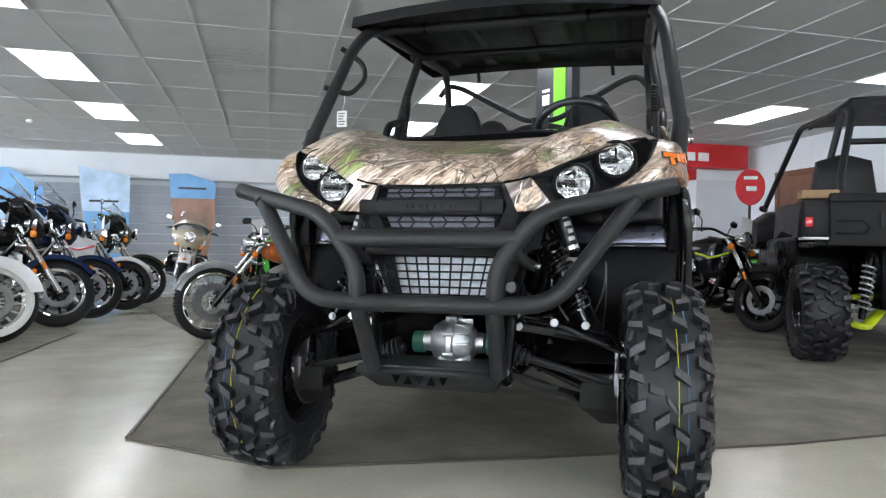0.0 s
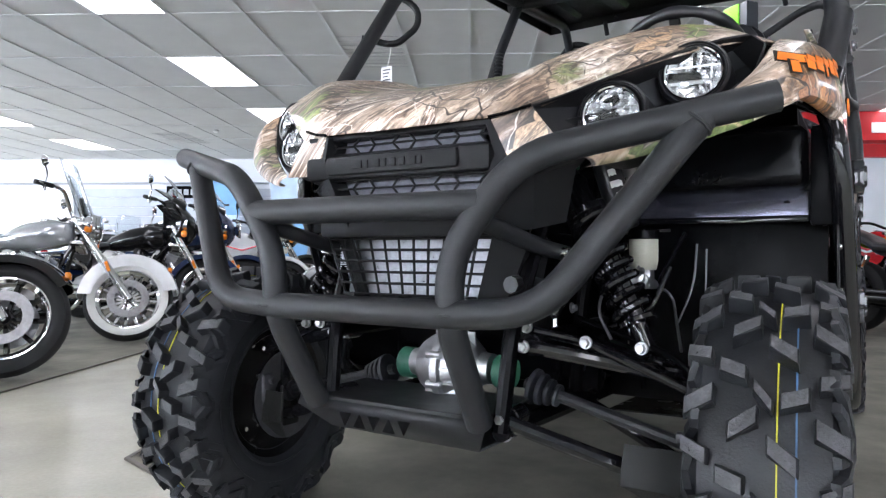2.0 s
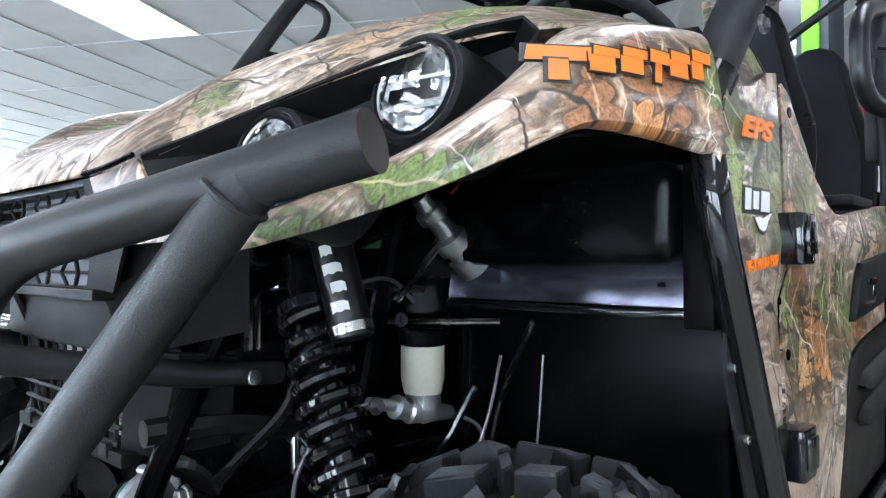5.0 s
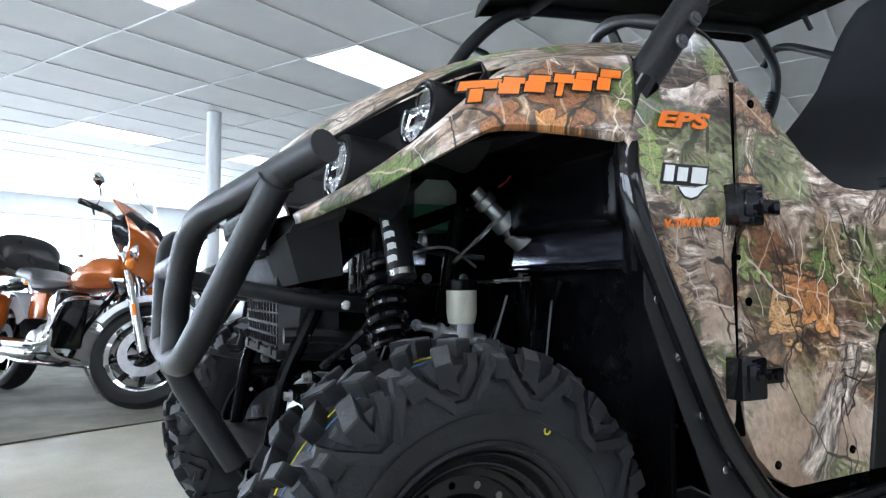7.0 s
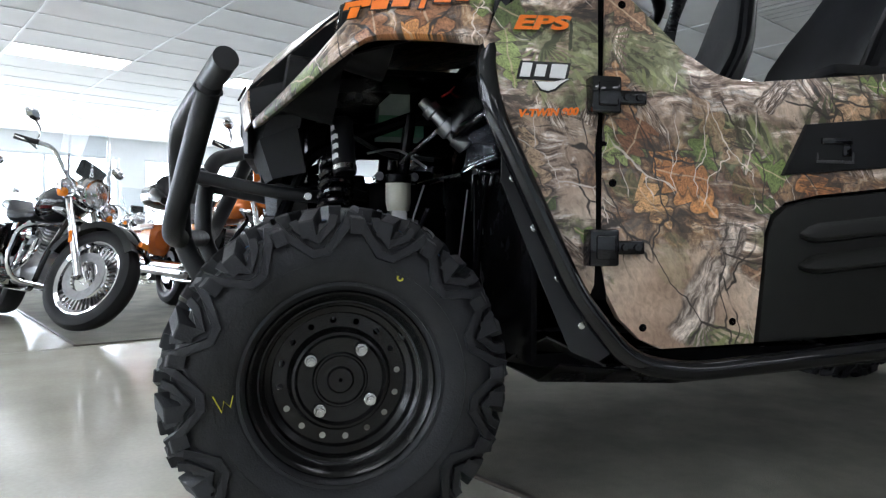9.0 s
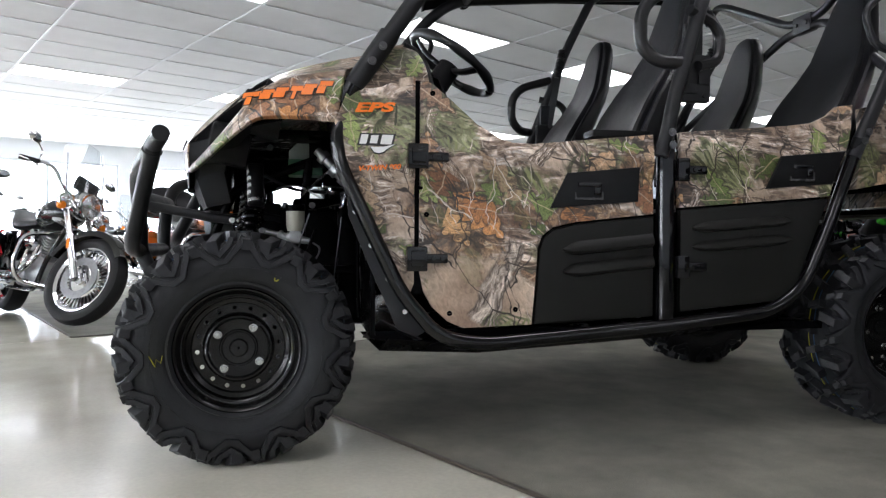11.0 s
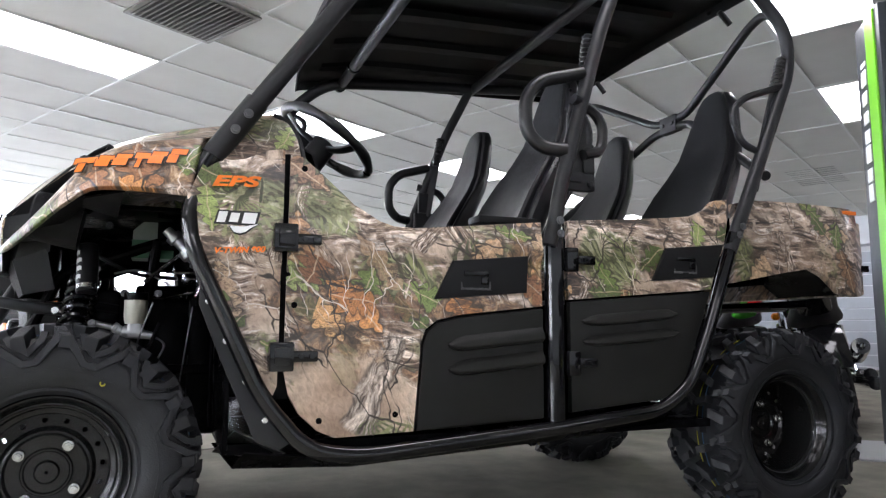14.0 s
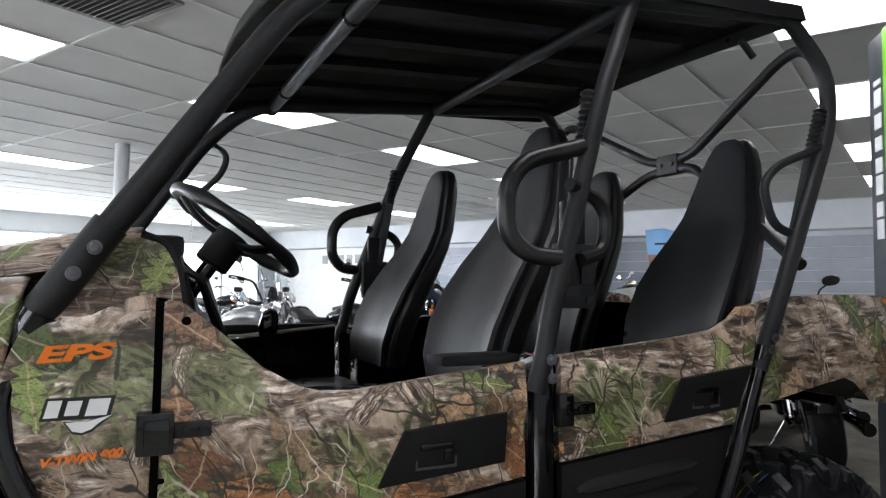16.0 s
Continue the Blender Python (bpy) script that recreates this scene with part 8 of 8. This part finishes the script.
# ---- the black side-by-side that stands with its tail to the aisle ----
b2 = thing("utility_vehicle", "black off-road side-by-side with cargo bed and lime suspension arms", "utility vehicle", pose(2.58, 3.52, 0.008))
for s in (1, -1):
    for yy in (-0.27, 2.1):
        ty = part("tyre", tread_parts(0.28, 0.345, 0.315), RUBBER, b2, "new knobbly off-road tyre")
        ty.matrix_local = pose(s * 0.72, yy, 0.335, 0, 0, 0 if s > 0 else 180) @ Matrix.Scale(1.03, 4)
        chevrons(ty, 0.14, RUBBER)
        for me, ph, every in blocks:
            for k in range(0, 26 if yy < 0 else 0, every):
                q = new("tread_block", me)
                q.parent = ty
                q.matrix_local = pose(0, 0, 0, -math.degrees(step * (k + ph)), 0, 0) @ Matrix.Scale(1.03, 4)
        rm = part("rim", rim_mesh(bmesh.new(), 0.14, -0.01), GLOSS, b2)
        rm.matrix_local = pose(s * 0.72, yy, 0.335, 0, 0, 0 if s > 0 else 180)
    part("trailing_arm", flip(T([(0.30, -0.20, 0.34), (0.46, -0.44, 0.25), (0.60, -0.42, 0.30), (0.64, -0.30, 0.32)], 0.042, n=10, bend=0.05, flat=0.6), s, 0), P_LIME, b2, "lime green suspension arm")
    part("trailing_arm", flip(T([(0.30, -0.17, 0.46), (0.62, -0.28, 0.43)], 0.020, n=10, bend=0), s, 0), P_LIME, b2, "lime green upper link")
    a, b_ = Vector((0.46, -0.36, 0.30)), Vector((0.36, -0.26, 0.84))
    ax = (b_ - a).normalized()
    e1 = ax.orthogonal().normalized()
    e2 = ax.cross(e1)
    part("shock_spring", flip(T([a + ax * (0.05 + 0.33 * i / 96) + (e1 * math.cos(i / 96 * 50) + e2 * math.sin(i / 96 * 50)) * 0.042 for i in range(97)], 0.008, n=8, bend=0), s, 0), P_SILVER, b2, "silver coil spring")
    bm = bmesh.new()
    disc(bm, a, ax, 0.024, 0.48, 14)
    part("shock_body", flip(bm, s, 0), P_BLACK, b2)
    part("tail_lamp", flip(B(0.80, 0.85, -0.525, -0.48, 0.93, 1.00, 0.012), s, 0), REDLENS, b2, "red tail lamp")
    part("lamp_panel", flip(B(0.68, 0.86, -0.50, -0.30, 0.86, 1.12, 0.02), s, 0), PLAST, b2)
    part("white_panel", flip(B(0.70, 0.86, -0.50, -0.36, 0.845, 0.862, 0.004), s, 0), WHITE, b2)
    for nm, pts in (("cage_tube", [(0.48, 0.0, 1.12), (0.48, 0.10, 1.30), (0.33, 0.36, 1.84), (0.32, 0.48, 1.92), (0.44, 1.55, 1.95), (0.62, 2.25, 1.25)]), ("cage_tube", [(0.48, 0.72, 1.15), (0.33, 0.62, 1.91)]), ("cage_tube", [(0.50, 0.62, 1.18), (0.47, 0.02, 1.20)])):
        part(nm, flip(T(pts, 0.027, n=12, bend=0.08), s, 0), TEXT, b2)
    part("fender", flip(thick(loft(bmesh.new(), [[(0.55, -0.40, 0.80), (0.60, -0.42, 1.14), (0.86, -0.42, 1.10), (0.88, -0.42, 0.86)], [(0.55, 0.0, 0.88), (0.60, 0.0, 1.16), (0.86, 0.0, 1.12), (0.90, 0.0, 0.92)], [(0.55, 0.4, 0.82), (0.60, 0.4, 1.16), (0.86, 0.4, 1.12), (0.88, 0.4, 0.86)]]), 0.006), s, 0), PLAST, b2)
    part("seat", flip(blob(bmesh.new(), [(0.10, 0.55, 1.05, 0.05, 0.20), (0.14, 0.55, 1.15, 0.07, 0.36), (0.34, 0.56, 1.17, 0.07, 0.40), (0.54, 0.55, 1.15, 0.07, 0.36), (0.58, 0.55, 1.05, 0.05, 0.20)], 18, 2.6), s, 0), VINYL, b2, "black bucket seat")
part("tailgate", box(box(bmesh.new(), -0.70, 0.70, -0.52, -0.46, 0.80, 1.16, 0.02), -0.70, 0.70, -0.535, -0.51, 1.10, 1.16, 0.01), PLAST, b2, "black moulded tailgate with a raised wordmark")
bm = bmesh.new()
for i, w in enumerate((0.10, 0.07, 0.10, 0.07, 0.07, 0.07, 0.09, 0.03)):
    x = -0.40 + i * 0.105
    box(bm, x, x + w, -0.532, -0.518, 0.93, 1.03, 0.004)
part("raised_mark", bm, PLASTG, b2)
bm = tube(bmesh.new(), [(-0.66, -0.525, 0.97), (-0.50, -0.525, 0.97), (-0.46, -0.525, 0.93), (-0.50, -0.525, 0.885), (-0.66, -0.525, 0.885)], 0.006, n=6, bend=0)
part("pressed_line", bm, PLASTG, b2)
part("bed_box", B(-0.70, 0.70, -0.46, 0.38, 0.80, 0.84, 0.01), DARK, b2)
part("chassis", box(box(bmesh.new(), -0.34, 0.34, -0.36, 2.2, 0.36, 0.80, 0.04), -0.70, 0.70, 0.5, 2.2, 0.36, 0.9, 0.05), DARK, b2)
part("hood", blob(bmesh.new(), [(-0.75, 2.3, 0.95, 0.35, 0.15), (-0.6, 2.3, 1.0, 0.5, 0.2), (0.6, 2.3, 1.0, 0.5, 0.2), (0.75, 2.3, 0.95, 0.35, 0.15)], 16, 3), PLAST, b2)
part("roof", thick(loft(bmesh.new(), [[(x, y, 1.955 + 0.035 * (1 - (x / 0.7) ** 2) - (0.03 if abs(x) > 0.35 else 0)) for x in (-0.36, -0.34, -0.2, 0, 0.2, 0.34, 0.36)] for y in (0.36, 0.42, 0.8, 1.5, 1.62)]), 0.02), PLAST, b2, "black plastic roof")
part("rear_cross_tube", T([(-0.39, 0.26, 1.62), (0.39, 0.26, 1.62)], 0.024, n=12, bend=0), TEXT, b2)
sign = thing("round_sign", "red round sign with white marks on a slim black post", "sign", pose(1.98, 6.90, 0.008, 0, 0, 8))
part("post", box(box(bmesh.new(), -0.014, 0.014, 0.0, 0.028, 0.012, 1.42, 0.003), -0.12, 0.12, -0.10, 0.14, 0, 0.012, 0.003), TEXT, sign, "black steel post and foot")
part("disc", blob(bmesh.new(), [(-0.012, 0, 0, 0.165, 0.212), (0.0, 0, 0, 0.175, 0.222), (0.012, 0, 0, 0.165, 0.212)], 28, 2.0, pose(0, -0.013, 1.57, 0, 0, 90)), P_RED, sign, "glossy red oval face")
part("white_mark", B(-0.08, 0.08, -0.029, -0.022, 1.66, 1.70, 0.003), WHITE, sign)
part("white_mark", B(-0.05, 0.07, -0.029, -0.022, 1.52, 1.58, 0.003), WHITE, sign)
crate = thing("cardboard_box", "small brown cardboard box in the bed of the black side-by-side", "box", pose(1.89, 3.36, 1.155))
part("carton", B(-0.12, 0.12, -0.08, 0.08, 0, 0.06, 0.003), pbr("cardboard", (0.36, 0.23, 0.12), 0.8, 0, 0.12, 10), crate)

# ---- display tower, banners, signs, posters ----
tower = thing("display_tower", "tall charcoal and lime display tower with a white vertical wordmark", "display tower", pose(-0.24, 3.98, 0.008, 0, 0, -38))
part("base_plate", B(-0.12, 0.55, -0.26, 0.36, 0, 0.012, 0.004), GREY, tower, "grey steel foot plate")
part("body", B(0.0, 0.42, 0.0, 0.10, 0.012, 2.40, 0.006), pbr("charcoal_tower_panel", (0.030, 0.034, 0.040), 0.4, 0, 0.1, 4), tower, "charcoal tower panel")
part("stripe", B(0.215, 0.355, -0.012, 0.001, 0.014, 2.40, 0.005), pbr("lime_stripe", (0.16, 0.50, 0.02), 0.35, 0, 0.06, 4), tower, "lime green stripe", False)
for i, w in enumerate((0.11, 0.085, 0.11, 0.085, 0.08, 0.085, 0.10, 0.03)):
    z = 1.36 + i * 0.112
    part("white_mark", box(bmesh.new(), 0.075, 0.160, -0.006, 0.001, z, z + w * 0.9, 0.003), WHITE, tower, "", False)

SAIL = pbr("sky_print", (0.16, 0.36, 0.62), 0.5, 0, 0.25, 1.2)
SAND = pbr("desert_print", (0.30, 0.17, 0.12), 0.6, 0, 0.3, 3.0)
PALE = pbr("pale_print", (0.45, 0.58, 0.74), 0.5, 0, 0.3, 2.0)
for v, mats, wid, lean, lab in ((-5.15, (SAIL, PALE), 0.95, 0.55, "bright blue wing-shaped display banner"), (-3.62, (PALE, SAIL), 0.92, -0.1, "pale blue wing-shaped display banner"), (-2.02, (SAIL, SAND), 0.88, 0.22, "sky and desert wing-shaped display banner")):
    o = thing("banner", lab, "banner", ROOM @ pose(v, 12.3, 0))
    h_ = wid / 2
    out = [(-h_, 2.22 + max(0, -lean)), (-h_ * 0.2, 2.24), (h_, 2.22 - abs(lean) * 0.6), (h_ * 0.98, 1.3), (h_ * 0.55, 0.35), (-h_ * 0.45, 0.35), (-h_ * 0.85, 1.6)]
    cut = 1.75 if mats[1] is SAND else 1.45
    for nm, keep, mt in (("upper_print", 1, mats[0]), ("lower_print", -1, mats[1])):
        bm = bmesh.new()
        bm.faces.new([bm.verts.new((x, 0, z)) for x, z in out])
        bmesh.ops.bisect_plane(bm, geom=bm.verts[:] + bm.edges[:] + bm.faces[:], plane_co=(0, 0, cut), plane_no=(0, 0, keep), clear_inner=True)
        part(nm, thick(bm, 0.012), mt, o, "", False)
    part("dark_mark", B(-0.26, 0.26, -0.016, -0.004, cut + 0.18, cut + 0.22, 0.004), BLACKD, o, "", False)
    part("stand", box(box(bmesh.new(), -0.02, 0.02, 0.0, 0.04, 0.02, 0.6), -0.25, 0.25, -0.2, 0.2, 0.0, 0.02, 0.004), GREY, o)

sign = thing("wall_sign", "red fascia sign with a white wordmark above the partition", "sign", ROOM, kind="")
part("fascia", B(2.9, 7.40, 8.0, 8.28, 2.23, TOP - 0.006, 0.006), REDP, sign, "", False)
for i, w in enumerate((0.20, 0.20, 0.20, 0.19, 0.20)):
    part("white_mark", box(bmesh.new(), 5.42 + i * 0.25, 5.42 + i * 0.25 + w, 7.985, 7.999, 2.33, 2.47, 0.004), WHITE, sign, "", False)
part("soffit_trim", B(5.25, 6.6, 8.3, 8.44, 2.05, 2.23), REDP, sign, "", False)
dr = thing("door_1", "brown wooden door in the side wall", "door", ROOM, kind="structure")
part("leaf", B(V1 - 0.05, V1 - 0.004, 6.6, 7.5, 0.01, 2.05, 0.006), WOOD, dr)
part("door_frame", box(box(box(bmesh.new(), V1 - 0.06, V1 - 0.004, 6.52, 6.598, 0, 2.13), V1 - 0.06, V1 - 0.004, 7.502, 7.58, 0, 2.13), V1 - 0.06, V1 - 0.004, 6.6, 7.5, 2.052, 2.13), WOOD, dr)
bm = bmesh.new()
disc(bm, (V1 - 0.05, 7.42, 1.02), (-1, 0, 0), 0.025, 0.06, 16)
part("door_handle", bm, STEEL, dr)
for v, z0, z1, w, wallu, mt, lab in ((-6.1, 1.84, 2.10, 0.75, 12.94, DARK, "dark framed poster on the back wall"), (-9.15, 1.7, 2.10, 1.1, 12.94, WHITE, "white wall sign with a dark red wordmark")):
    o = thing("poster", lab, "poster", ROOM @ pose(v, wallu, 0))
    part("frame", B(-w / 2, w / 2, -0.03, 0.0, z0, z1, 0.006), mt, o, "", False)
    for i in range(4):
        part("printed_bar", B(-w * 0.4 + i * w * 0.2, -w * 0.4 + i * w * 0.2 + w * 0.14, -0.036, -0.031, (z0 + z1) / 2 - 0.06, (z0 + z1) / 2 + 0.06, 0.002), GREY if mt is DARK else REDP, o, "", False)
sheet = thing("notice", "white printed notice on the window wall", "notice", ROOM @ pose(V0 + 0.02, 8.25, 0))
part("paper", B(0, 0.006, -0.24, 0.24, 1.35, 2.0), PAPER, sheet, "", False)
part("printed_bar", B(0.007, 0.009, -0.2, 0.2, 1.92, 1.97), INK, sheet, "", False)
hw = thing("wall_sign", "white wall panel with grey wordmark letters", "sign", ROOM @ pose(-10.9, 12.93, 0))
part("panel", B(-2.4, 2.4, -0.03, 0.0, 0.25, 2.12), WHITE, hw, "", False)
for i in range(5):
    part("grey_mark", B(-0.75 + i * 0.3, -0.75 + i * 0.3 + 0.2, -0.04, -0.031, 1.72, 1.95, 0.004), GREY, hw, "", False)
dome = thing("security_camera", "small white ceiling camera", "camera", ROOM @ pose(-4.0, 9.2, TOP))
bm = bmesh.new()
disc(bm, (0, 0, -0.05), (0, 0, 1), 0.05, 0.045, 20, 0.02)
part("housing", bm, WHITE, dome)
